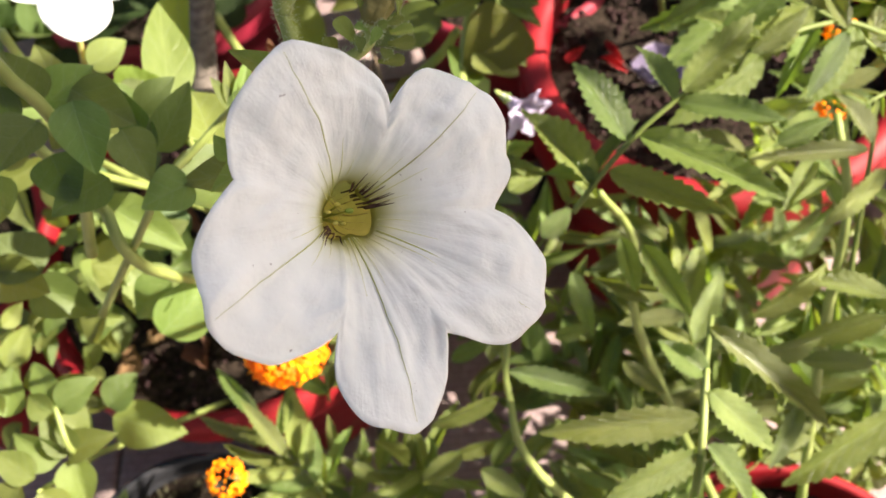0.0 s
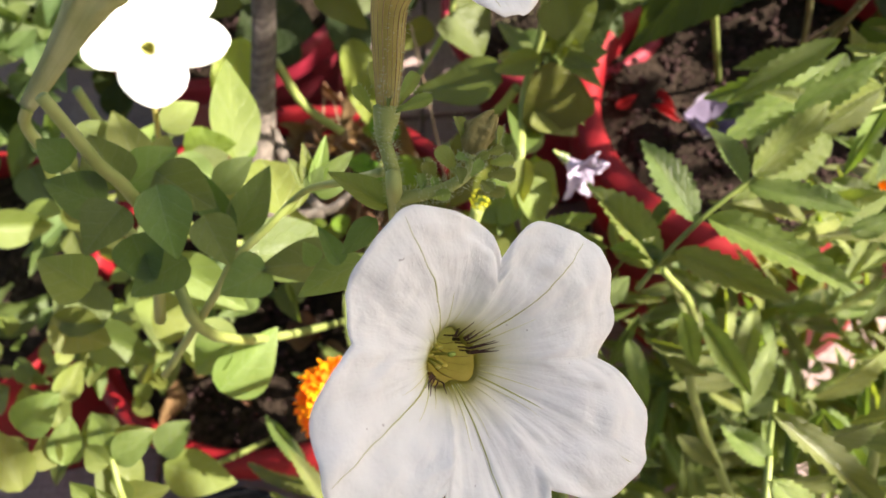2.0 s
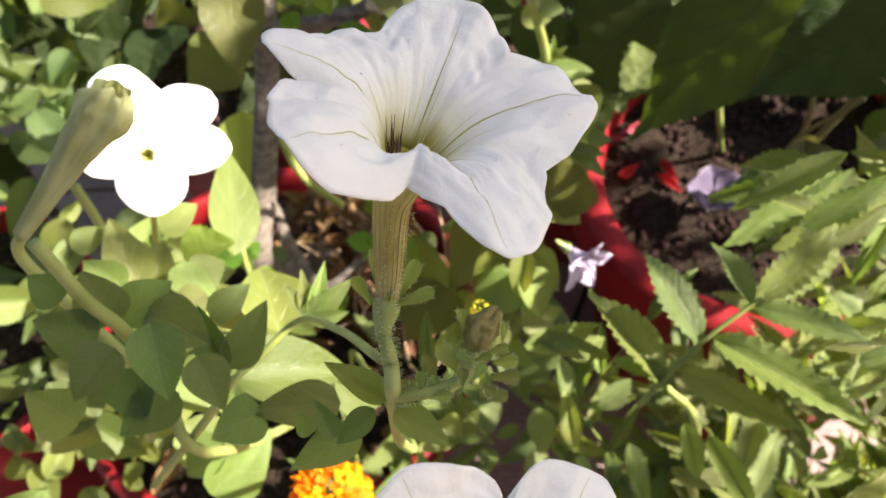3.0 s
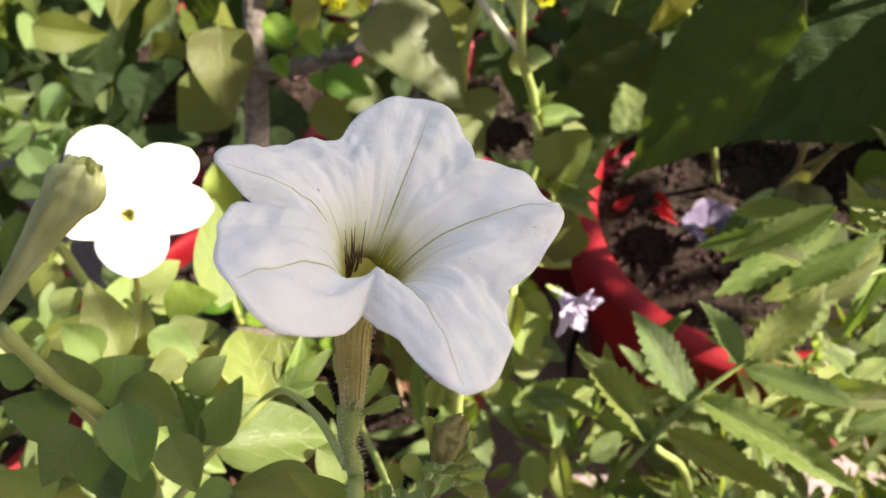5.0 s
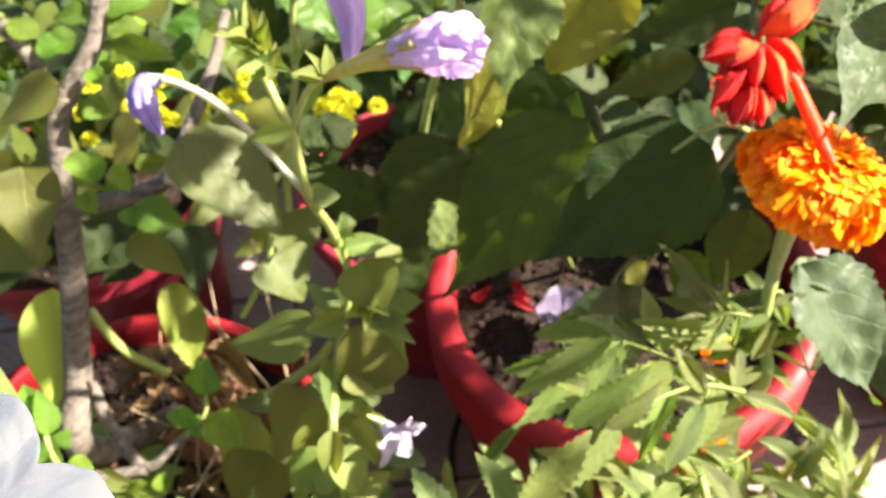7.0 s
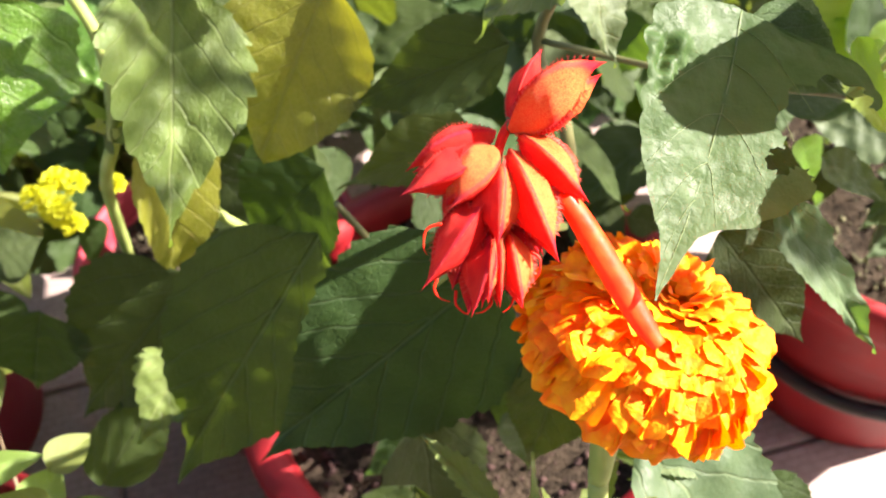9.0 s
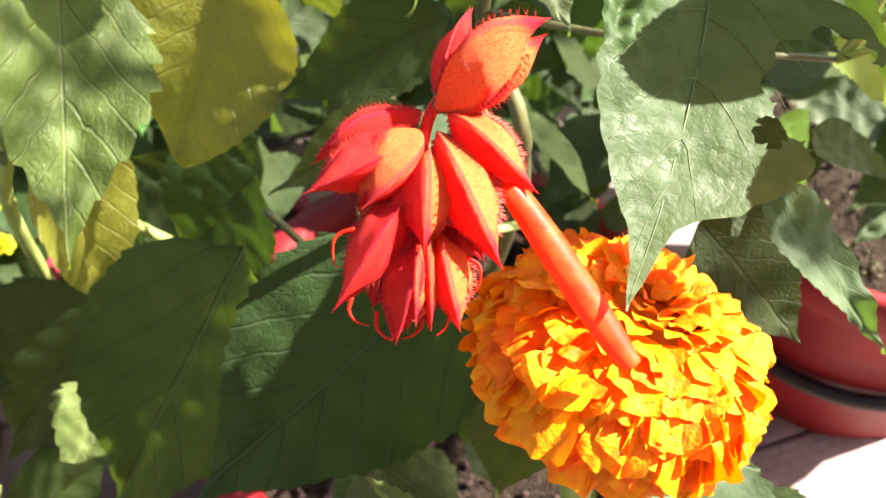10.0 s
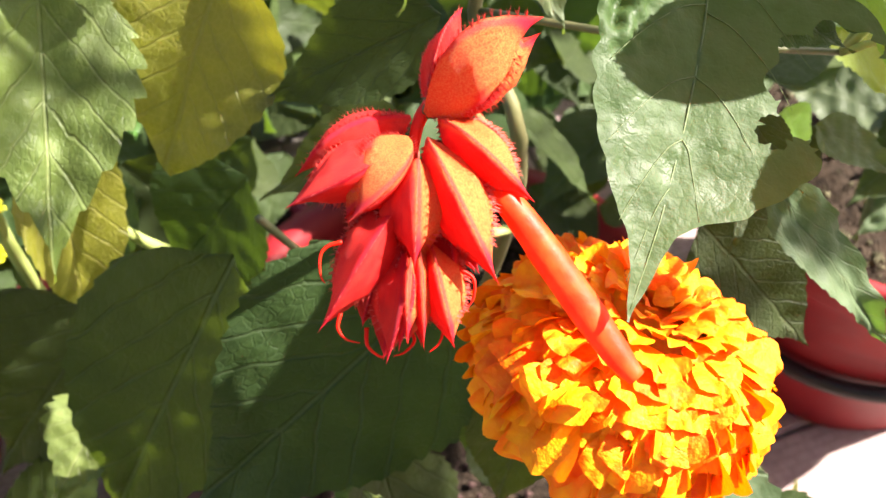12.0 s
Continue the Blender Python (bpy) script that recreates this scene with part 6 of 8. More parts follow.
leaf(orange_marigold, L_MARI, (0.267, 0.386, 0.640), (0.278, 0.420, 0.641), 0.0158, 11, name="leaflet")
leaf(orange_marigold, L_MARI, (0.273, 0.376, 0.645), (0.277, 0.403, 0.640), 0.0177, -20, name="leaflet")
leaf(orange_marigold, L_MARI, (0.279, 0.372, 0.642), (0.299, 0.400, 0.638), 0.0185, -15, name="leaflet")
leaf(orange_marigold, L_MARI, (0.294, 0.359, 0.644), (0.265, 0.322, 0.628), 0.0214, -20, name="leaflet")
leaf(orange_marigold, L_MARI, (0.243, 0.339, 0.654), (0.201, 0.310, 0.644), 0.0224, -20, name="leaflet")
leaf(orange_marigold, L_MARI, (0.300, 0.359, 0.631), (0.281, 0.366, 0.624), 0.0104, -6, name="leaflet")
leaf(orange_marigold, L_MARI, (0.308, 0.357, 0.629), (0.336, 0.346, 0.621), 0.0103, -5, name="leaflet")
leaf(orange_marigold, L_MARI, (0.305, 0.359, 0.631), (0.314, 0.383, 0.637), 0.0090, -17, name="leaflet")
leaf(orange_marigold, L_MARI, (0.315, 0.369, 0.639), (0.331, 0.384, 0.651), 0.0084, -15, name="leaflet")
leaf(orange_marigold, L_MARI, (0.310, 0.335, 0.625), (0.344, 0.317, 0.610), 0.0116, -11, name="leaflet")
leaf(orange_marigold, L_MARI, (0.309, 0.348, 0.622), (0.269, 0.339, 0.615), 0.0119, 6, name="leaflet")
leaf(orange_marigold, L_MARI, (0.310, 0.352, 0.626), (0.296, 0.376, 0.632), 0.0090, 2, name="leaflet")
leaf(orange_marigold, L_MARI, (0.286, 0.335, 0.625), (0.304, 0.314, 0.609), 0.0185, -10, name="leaflet")
leaf(orange_marigold, L_MARI, (0.247, 0.328, 0.632), (0.275, 0.313, 0.620), 0.0165, 20, name="leaflet")
leaf(orange_marigold, L_MARI, (0.330, 0.346, 0.621), (0.354, 0.326, 0.605), 0.0089, 7, name="leaflet")
leaf(orange_marigold, L_MARI, (0.323, 0.319, 0.612), (0.344, 0.335, 0.625), 0.0100, -2, name="leaflet")
leaf(orange_marigold, L_MARI, (0.330, 0.391, 0.658), (0.298, 0.393, 0.646), 0.0117, 12, name="leaflet")
leaf(orange_marigold, L_MARI, (0.326, 0.393, 0.660), (0.306, 0.394, 0.647), 0.0097, -5, name="leaflet")
leaf(orange_marigold, L_MARI, (0.327, 0.382, 0.637), (0.297, 0.376, 0.632), 0.0113, -6, name="leaflet")
leaf(orange_marigold, L_MARI, (0.323, 0.378, 0.634), (0.345, 0.383, 0.639), 0.0080, -15, name="leaflet")
leaf(orange_marigold, L_MARI, (0.322, 0.371, 0.628), (0.305, 0.365, 0.623), 0.0098, -12, name="leaflet")
leaf(orange_marigold, L_MARI, (0.323, 0.372, 0.629), (0.338, 0.360, 0.620), 0.0085, -16, name="leaflet")
leaf(orange_marigold, L_MARI, (0.326, 0.384, 0.652), (0.310, 0.382, 0.650), 0.0070, -5, name="leaflet")
leaf(orange_marigold, L_MARI, (0.328, 0.389, 0.656), (0.345, 0.390, 0.658), 0.0065, 12, name="leaflet")

pinnate(orange_marigold, (0.314, 0.380, 0.661), (0.294, 0.382, 0.662), 5, 0.014, 0.0034, 10, 0.004, 52, 0.1, seed=1810)
pinnate(orange_marigold, (0.303, 0.327, 0.631), (0.281, 0.319, 0.625), 5, 0.014, 0.0034, 10, 0.004, 52, 0.1, seed=2100)
pinnate(orange_marigold, (0.312, 0.376, 0.632), (0.299, 0.398, 0.650), 3, 0.034, 0.0105, 0, 0.006, 50, 0.15, seed=1830)

# ---- front marigold plant ----
marigold_plant = thing("marigold_plant", (0.30, 0.14, 0.22), "leafy marigold plant with feathered toothed leaves", "marigold")
stem(marigold_plant, [(0.188, 0.155, 0.576), (0.185, 0.161, 0.636), (0.192, 0.192, 0.644)], 0.0020, 0.0012)
stem(marigold_plant, [(0.30, 0.14, 0.22), (0.188, 0.242, 0.535), (0.178, 0.271, 0.610), (0.159, 0.264, 0.666)], 0.003, 0.0015)
stem(marigold_plant, [(0.30, 0.14, 0.22), (0.282, 0.245, 0.506), (0.282, 0.282, 0.598), (0.278, 0.318, 0.631)], 0.0035, 0.002)
stem(marigold_plant, [(0.30, 0.14, 0.22), (0.139, 0.194, 0.463), (0.113, 0.238, 0.514), (0.120, 0.280, 0.539)], 0.003, 0.0016)
stem(marigold_plant, [(0.080, 0.280, 0.643), (0.080, 0.286, 0.666), (0.084, 0.292, 0.680)], 0.0013, 0.0028)
marigold(marigold_plant, (0.085, 0.293, 0.684), (0.05, -0.1, 0.98), 0.0048, 26, 6, "bud", "small yellow marigold bud", 1.5, BUD_PETALS)
marigold(marigold_plant, (0.008, 0.244, 0.590), (0.25, -0.5, 0.8), 0.0245, 150, 5, label="orange marigold bloom half hidden behind leaves")
marigold(marigold_plant, (-0.044, 0.206, 0.507), (0.0, -0.4, 0.9), 0.013, 50, 7, label="small orange marigold bloom")
marigold(marigold_plant, (0.303, 0.364, 0.575), (0.0, -0.5, 0.86), 0.011, 40, 8, label="small orange marigold bloom")
marigold(orange_marigold, (0.322, 0.417, 0.575), (0.0, -0.4, 0.9), 0.012, 40, 9, label="small orange marigold bloom low in the pot")
stem(marigold_plant, [(0.199, 0.216, 0.640), (0.191, 0.190, 0.643), (0.185, 0.161, 0.636), (0.181, 0.145, 0.617)], 0.0011, 0.0018, M_RACHIS, "rachis", 6)
stem(marigold_plant, [(0.230, 0.330, 0.653), (0.238, 0.333, 0.666), (0.278, 0.348, 0.660), (0.304, 0.349, 0.647)], 0.0010, 0.0014, M_RACHIS, "rachis", 6)
stem(marigold_plant, [(0.286, 0.259, 0.560), (0.288, 0.288, 0.613), (0.291, 0.305, 0.634)], 0.0016, 0.0010, M_RACHIS, "rachis", 6)
leaf(marigold_plant, L_MARI, (0.171, 0.268, 0.621), (0.177, 0.246, 0.607), 0.0129, 12, name="leaflet")
leaf(marigold_plant, L_MARI, (0.235, 0.331, 0.665), (0.261, 0.339, 0.680), 0.0124, 15, name="leaflet")
leaf(marigold_plant, L_MARI, (0.243, 0.343, 0.660), (0.213, 0.364, 0.663), 0.0117, 11, name="leaflet")
leaf(marigold_plant, L_MARI, (0.279, 0.337, 0.665), (0.258, 0.313, 0.652), 0.0126, 13, name="leaflet")
leaf(marigold_plant, L_MARI, (0.283, 0.345, 0.658), (0.274, 0.363, 0.670), 0.0116, -19, name="leaflet")
leaf(marigold_plant, L_MARI, (0.286, 0.278, 0.641), (0.254, 0.253, 0.641), 0.0136, -17, name="leaflet")
leaf(marigold_plant, L_MARI, (0.287, 0.297, 0.630), (0.235, 0.297, 0.633), 0.0108, -3, name="leaflet")
leaf(marigold_plant, L_MARI, (0.289, 0.299, 0.631), (0.278, 0.321, 0.644), 0.0134, 5, name="leaflet")
leaf(marigold_plant, L_MARI, (0.252, 0.303, 0.636), (0.239, 0.318, 0.646), 0.0103, 11, name="leaflet")
leaf(marigold_plant, L_MARI, (0.292, 0.235, 0.581), (0.250, 0.230, 0.569), 0.0155, 1, name="leaflet")
leaf(marigold_plant, L_MARI, (0.292, 0.238, 0.594), (0.250, 0.256, 0.596), 0.0143, 13, name="leaflet")
leaf(marigold_plant, L_MARI, (0.285, 0.190, 0.578), (0.233, 0.163, 0.566), 0.0196, 6, name="leaflet")
leaf(marigold_plant, L_MARI, (0.186, 0.173, 0.643), (0.125, 0.169, 0.647), 0.0168, -2, name="leaflet")
leaf(marigold_plant, L_MARI, (0.183, 0.161, 0.636), (0.148, 0.145, 0.637), 0.0167, -7, name="leaflet")
leaf(marigold_plant, L_MARI, (0.191, 0.182, 0.646), (0.213, 0.160, 0.633), 0.0165, 1, name="leaflet")
leaf(marigold_plant, L_MARI, (0.187, 0.163, 0.639), (0.204, 0.142, 0.631), 0.0132, -20, name="leaflet")
leaf(marigold_plant, L_MARI, (0.196, 0.210, 0.643), (0.246, 0.172, 0.617), 0.0150, -5, name="leaflet")
leaf(marigold_plant, L_MARI, (0.192, 0.190, 0.643), (0.175, 0.202, 0.651), 0.0137, -15, name="leaflet")
leaf(marigold_plant, L_MARI, (0.165, 0.255, 0.602), (0.183, 0.246, 0.596), 0.0084, 18, name="leaflet")
leaf(marigold_plant, L_MARI, (0.179, 0.260, 0.627), (0.199, 0.230, 0.608), 0.0146, 17, name="leaflet")
leaf(marigold_plant, L_MARI, (0.185, 0.147, 0.624), (0.175, 0.131, 0.621), 0.0130, 19, name="leaflet")
leaf(marigold_plant, L_MARI, (0.114, 0.234, 0.558), (0.164, 0.221, 0.547), 0.0141, -3, name="leaflet")
leaf(marigold_plant, L_MARI, (0.108, 0.223, 0.553), (0.071, 0.213, 0.537), 0.0128, -16, name="leaflet")
leaf(marigold_plant, L_MARI, (0.127, 0.250, 0.544), (0.126, 0.266, 0.553), 0.0118, -2, name="leaflet")
leaf(marigold_plant, L_MARI, (0.139, 0.251, 0.555), (0.159, 0.255, 0.556), 0.0104, -7, name="leaflet")
leaf(marigold_plant, L_MARI, (0.084, 0.255, 0.527), (0.107, 0.265, 0.531), 0.0123, -18, name="leaflet")
leaf(marigold_plant, L_MARI, (0.088, 0.200, 0.540), (0.063, 0.189, 0.524), 0.0143, 10, name="leaflet")
leaf(marigold_plant, L_MARI, (0.096, 0.192, 0.535), (0.117, 0.179, 0.526), 0.0141, -8, name="leaflet")
leaf(marigold_plant, L_MARI, (0.227, 0.234, 0.597), (0.268, 0.252, 0.605), 0.0129, 8, name="leaflet")
leaf(marigold_plant, L_MARI, (0.254, 0.223, 0.565), (0.292, 0.221, 0.561), 0.0135, -13, name="leaflet")
leaf(marigold_plant, L_MARI, (0.212, 0.209, 0.606), (0.264, 0.223, 0.588), 0.0126, 9, name="leaflet")
leaf(marigold_plant, L_MARI, (0.170, 0.231, 0.564), (0.190, 0.216, 0.554), 0.0116, 8, name="leaflet")
leaf(marigold_plant, L_MARI, (0.151, 0.280, 0.571), (0.159, 0.250, 0.553), 0.0133, 7, name="leaflet")
leaf(marigold_plant, L_MARI, (0.137, 0.290, 0.590), (0.153, 0.302, 0.596), 0.0141, -10, name="leaflet")
leaf(marigold_plant, L_MARI, (0.123, 0.311, 0.603), (0.141, 0.320, 0.607), 0.0141, -17, name="leaflet")
leaf(marigold_plant, L_MARI, (0.124, 0.281, 0.562), (0.121, 0.307, 0.577), 0.0136, -18, name="leaflet")
leaf(marigold_plant, L_MARI, (0.271, 0.351, 0.658), (0.250, 0.324, 0.642), 0.0121, 18, name="leaflet")
leaf(marigold_plant, L_MARI, (0.265, 0.311, 0.643), (0.243, 0.299, 0.637), 0.0123, 10, name="leaflet")
leaf(marigold_plant, L_MARI, (0.160, 0.276, 0.643), (0.133, 0.306, 0.674), 0.0119, -9, name="leaflet")
stem(marigold_plant, [(0.1476, 0.2592, 0.6603), (0.1606, 0.2675, 0.6761), (0.1746, 0.2750, 0.6895), (0.1888, 0.2819, 0.6981), (0.1935, 0.2831, 0.7022)], 0.0014, 0.0009, M_RACHIS, "rachis", 6)
leaf(marigold_plant, L_MARI, (0.1708, 0.2737, 0.6860), (0.1532, 0.3084, 0.6995), 0.0178, -8, name="leaflet")
leaf(marigold_plant, L_MARI, (0.1562, 0.2631, 0.6704), (0.1324, 0.3055, 0.6810), 0.0192, 6, name="leaflet")
leaf(marigold_plant, L_MARI, (0.1888, 0.2819, 0.6981), (0.1800, 0.3099, 0.7048), 0.0136, 10, name="leaflet")
leaf(marigold_plant, L_MARI, (0.1919, 0.2833, 0.7019), (0.2204, 0.3005, 0.7226), 0.0174, -10, name="leaflet")
leaf(marigold_plant, L_MARI, (0.1901, 0.2817, 0.6983), (0.2240, 0.2593, 0.7102), 0.0137, -6, name="leaflet")
leaf(marigold_plant, L_MARI, (0.1749, 0.2731, 0.6898), (0.2196, 0.2335, 0.7016), 0.0185, -4, name="leaflet")
leaf(marigold_plant, L_MARI, (0.1623, 0.2652, 0.6786), (0.2002, 0.2362, 0.6880), 0.0157, 8, name="leaflet")
leaf(marigold_plant, L_MARI, (0.1587, 0.2669, 0.6723), (0.1367, 0.2779, 0.6673), 0.0103, 0, name="leaflet")
leaf(marigold_plant, L_MARI, (0.2172, 0.3237, 0.6894), (0.2486, 0.3268, 0.7158), 0.0160, 6, name="leaflet")
leaf(marigold_plant, L_MARI, (0.2421, 0.3565, 0.6953), (0.1966, 0.3512, 0.6648), 0.0146, 6, name="leaflet")
leaf(marigold_plant, L_MARI, (0.2408, 0.3448, 0.6993), (0.2205, 0.3237, 0.6782), 0.0151, -6, name="leaflet")
leaf(marigold_plant, L_MARI, (0.2149, 0.2715, 0.6956), (0.2347, 0.2653, 0.7112), 0.0103, 4, name="leaflet")
leaf(marigold_plant, L_MARI, (0.2216, 0.2551, 0.7018), (0.2374, 0.2547, 0.7132), 0.0101, 4, name="leaflet")
leaf(marigold_plant, L_MARI, (0.1022, 0.2901, 0.6559), (0.1349, 0.2974, 0.6599), 0.0147, 4, name="leaflet")
leaf(marigold_plant, L_MARI, (0.1072, 0.2943, 0.6578), (0.1388, 0.2844, 0.6539), 0.0123, 4, name="leaflet")

# ---- shrub ----
shrub = thing("shrub", (-0.10, 0.62, 0.28), "woody shrub with grey bark and mixed pale green leaves", "shrub")
stem(shrub, [(-0.08, 0.60, 0.27), (-0.086, 0.463, 0.460), (-0.079, 0.495, 0.511), (-0.066, 0.536, 0.569), (-0.059, 0.578, 0.620), (-0.052, 0.598, 0.649), (-0.024, 0.625, 0.677), (-0.010, 0.648, 0.708)], 0.011, 0.0055, M_BARK, "trunk", 12, "grey-brown ringed trunk")
stem(shrub, [(-0.060, 0.561, 0.601), (-0.024, 0.560, 0.606), (0.010, 0.563, 0.615), (0.024, 0.583, 0.631), (0.043, 0.623, 0.649), (0.054, 0.658, 0.665)], 0.0065, 0.0035, M_BARK, "branch", 10)
stem(shrub, [(-0.050, 0.598, 0.649), (-0.062, 0.620, 0.673), (-0.075, 0.633, 0.696)], 0.005, 0.004, M_BARK, "branch", 10)
stem(shrub, [(-0.076, 0.494, 0.497), (-0.061, 0.464, 0.485), (-0.038, 0.437, 0.477), (-0.008, 0.448, 0.492)], 0.005, 0.003, M_BARK, "branch", 10)
stem(shrub, [(-0.094, 0.431, 0.486), (-0.061, 0.435, 0.476), (-0.038, 0.436, 0.476)], 0.004, 0.004, M_BARK, "branch", 8)
stem(shrub, [(0.012, 0.559, 0.622), (0.020, 0.555, 0.621), (0.017, 0.554, 0.618)], 0.006, 0.004, M_CUT, "cut_end", 10, "sawn pale branch stub")
stem(shrub, [(0.048, 0.471, 0.491), (0.087, 0.464, 0.537), (0.102, 0.463, 0.561)], 0.0035, 0.003)
stem(shrub, [(-0.066, 0.527, 0.536), (-0.054, 0.516, 0.501), (-0.031, 0.511, 0.472)], 0.0035, 0.003)
stem(shrub, [(0.065, 0.541, 0.572), (0.057, 0.530, 0.551), (0.033, 0.520, 0.517)], 0.002, 0.002)
leaf(shrub, L_OVATE, (0.029, 0.578, 0.640), (0.076, 0.528, 0.587), 0.0635, -12)
leaf(shrub, L_OVATE, (-0.077, 0.571, 0.634), (-0.077, 0.524, 0.597), 0.0420, -1)
leaf(shrub, L_YOVATE, (-0.090, 0.542, 0.547), (-0.099, 0.478, 0.497), 0.0400, -1)
leaf(shrub, L_OVATE, (-0.044, 0.600, 0.670), (-0.091, 0.594, 0.652), 0.0277, 0)
leaf(shrub, L_OVATE, (-0.026, 0.551, 0.580), (0.001, 0.539, 0.545), 0.0262, 6)
leaf(shrub, L_OVATE, (0.093, 0.459, 0.570), (0.031, 0.481, 0.550), 0.0347, 13)
leaf(shrub, L_OVATE, (0.139, 0.438, 0.592), (0.102, 0.421, 0.566), 0.0419, -16)
leaf(shrub, L_OVATE, (0.064, 0.532, 0.565), (0.082, 0.507, 0.545), 0.0442, -13)
leaf(shrub, L_OVATE, (0.043, 0.450, 0.500), (0.007, 0.430, 0.459), 0.0449, 13)
leaf(shrub, L_OVATE, (0.083, 0.446, 0.535), (0.051, 0.417, 0.499), 0.0388, 15)
leaf(shrub, L_OVATE, (0.100, 0.431, 0.535), (0.071, 0.394, 0.494), 0.0486, -22)
leaf(shrub, L_OVATE, (0.044, 0.432, 0.486), (0.020, 0.400, 0.460), 0.0479, -3)
leaf(shrub, L_YELLOWING, (-0.014, 0.543, 0.535), (-0.002, 0.493, 0.496), 0.0329, -17)
leaf(shrub, L_OVATE, (0.114, 0.435, 0.577), (0.138, 0.420, 0.565), 0.0325, -10)
leaf(shrub, L_OVATE, (0.131, 0.462, 0.636), (0.138, 0.442, 0.608), 0.0341, 13)
leaf(shrub, L_OVATE, (0.091, 0.548, 0.552), (0.059, 0.563, 0.564), 0.0419, -2)
leaf(shrub, L_OVATE, (-0.029, 0.649, 0.581), (-0.067, 0.647, 0.554), 0.0411, 18)
leaf(shrub, L_OVATE, (-0.096, 0.575, 0.574), (-0.130, 0.555, 0.558), 0.0457, -13)
leaf(shrub, L_SALVIA, (0.104, 0.604, 0.596), (0.130, 0.615, 0.592), 0.0307, -5)
leaf(shrub, L_SALVIA, (0.129, 0.570, 0.594), (0.107, 0.550, 0.553), 0.0487, -5)
leaf(shrub, L_SHRUB, (0.005, 0.468, 0.514), (0.015, 0.483, 0.526), 0.0203, 16)
leaf(shrub, L_SHRUB, (0.013, 0.450, 0.512), (0.030, 0.432, 0.499), 0.0254, 12)
leaf(shrub, L_SHRUB, (0.006, 0.454, 0.503), (-0.006, 0.446, 0.497), 0.0184, 0)
leaf(shrub, L_SHRUB, (-0.011, 0.543, 0.612), (0.018, 0.532, 0.603), 0.0227, 13)
leaf(shrub, L_SHRUB, (-0.018, 0.544, 0.613), (-0.012, 0.535, 0.606), 0.0140, -14)
leaf(shrub, L_SHRUB, (-0.028, 0.574, 0.624), (-0.055, 0.571, 0.622), 0.0196, -13)
leaf(shrub, L_SHRUB, (-0.021, 0.566, 0.630), (-0.014, 0.552, 0.619), 0.0140, 10)
leaf(shrub, L_SHRUB, (-0.011, 0.629, 0.680), (0.008, 0.636, 0.685), 0.0245, -18)
leaf(shrub, L_SHRUB, (-0.007, 0.623, 0.675), (0.024, 0.615, 0.668), 0.0157, 18)
leaf(shrub, L_SHRUB, (-0.029, 0.595, 0.653), (-0.041, 0.593, 0.652), 0.0140, -10)
leaf(shrub, L_SHRUB, (-0.032, 0.605, 0.649), (-0.023, 0.589, 0.648), 0.0141, 8)
leaf(shrub, L_SHRUB, (-0.024, 0.619, 0.659), (-0.016, 0.624, 0.663), 0.0125, -15)
leaf(shrub, L_SHRUB, (-0.085, 0.441, 0.544), (-0.089, 0.460, 0.559), 0.0189, -1)
leaf(shrub, L_SHRUB, (-0.086, 0.438, 0.542), (-0.072, 0.418, 0.526), 0.0138, 3)
leaf(shrub, L_SHRUB, (-0.076, 0.430, 0.510), (-0.061, 0.425, 0.506), 0.0142, -21)
leaf(shrub, L_SHRUB, (-0.082, 0.439, 0.517), (-0.072, 0.445, 0.522), 0.0125, 19)
leaf(shrub, L_SHRUB, (-0.041, 0.555, 0.621), (-0.037, 0.543, 0.612), 0.0140, 14)
leaf(shrub, L_SHRUB, (-0.034, 0.423, 0.478), (-0.051, 0.421, 0.477), 0.0147, -20)
leaf(shrub, L_SHRUB, (-0.028, 0.428, 0.482), (-0.022, 0.418, 0.475), 0.0147, -11)
leaf(shrub, L_SHRUB, (-0.017, 0.584, 0.606), (0.006, 0.588, 0.609), 0.0147, -3)
leaf(shrub, L_SHRUB, (-0.054, 0.614, 0.681), (-0.035, 0.623, 0.688), 0.0206, -20)
leaf(shrub, L_SHRUB, (-0.075, 0.432, 0.543), (-0.076, 0.454, 0.561), 0.0164, 30)
leaf(shrub, L_SHRUB, (-0.078, 0.440, 0.547), (-0.095, 0.450, 0.555), 0.0157, -20)
leaf(shrub, L_SHRUB, (-0.075, 0.424, 0.537), (-0.101, 0.422, 0.536), 0.0150, 10)
leaf(shrub, L_SHRUB, (0.011, 0.462, 0.516), (0.014, 0.479, 0.530), 0.0190, 8)
leaf(shrub, L_SHRUB, (0.001, 0.453, 0.502), (-0.019, 0.458, 0.506), 0.0140, 0)
stem(shrub, [(-0.076, 0.420, 0.515), (-0.076, 0.425, 0.535), (-0.079, 0.441, 0.549)], 0.0022, 0.0014)
stem(shrub, [(-0.008, 0.448, 0.492), (0.007, 0.455, 0.504), (0.011, 0.463, 0.514)], 0.0018, 0.0012)
leaf(shrub, L_SHRUB, (-0.020, 0.634, 0.690), (-0.046, 0.638, 0.694), 0.0166, 5)
leaf(shrub, L_SHRUB, (-0.014, 0.636, 0.692), (0.014, 0.641, 0.696), 0.0215, -10)
leaf(shrub, L_SHRUB, (-0.011, 0.619, 0.683), (0.026, 0.607, 0.673), 0.0152, 15)
leaf(shrub, L_SHRUB, (-0.012, 0.623, 0.685), (0.011, 0.624, 0.686), 0.0200, 0)
leaf(shrub, L_SHRUB, (-0.055, 0.623, 0.688), (-0.072, 0.635, 0.698), 0.0179, 12)
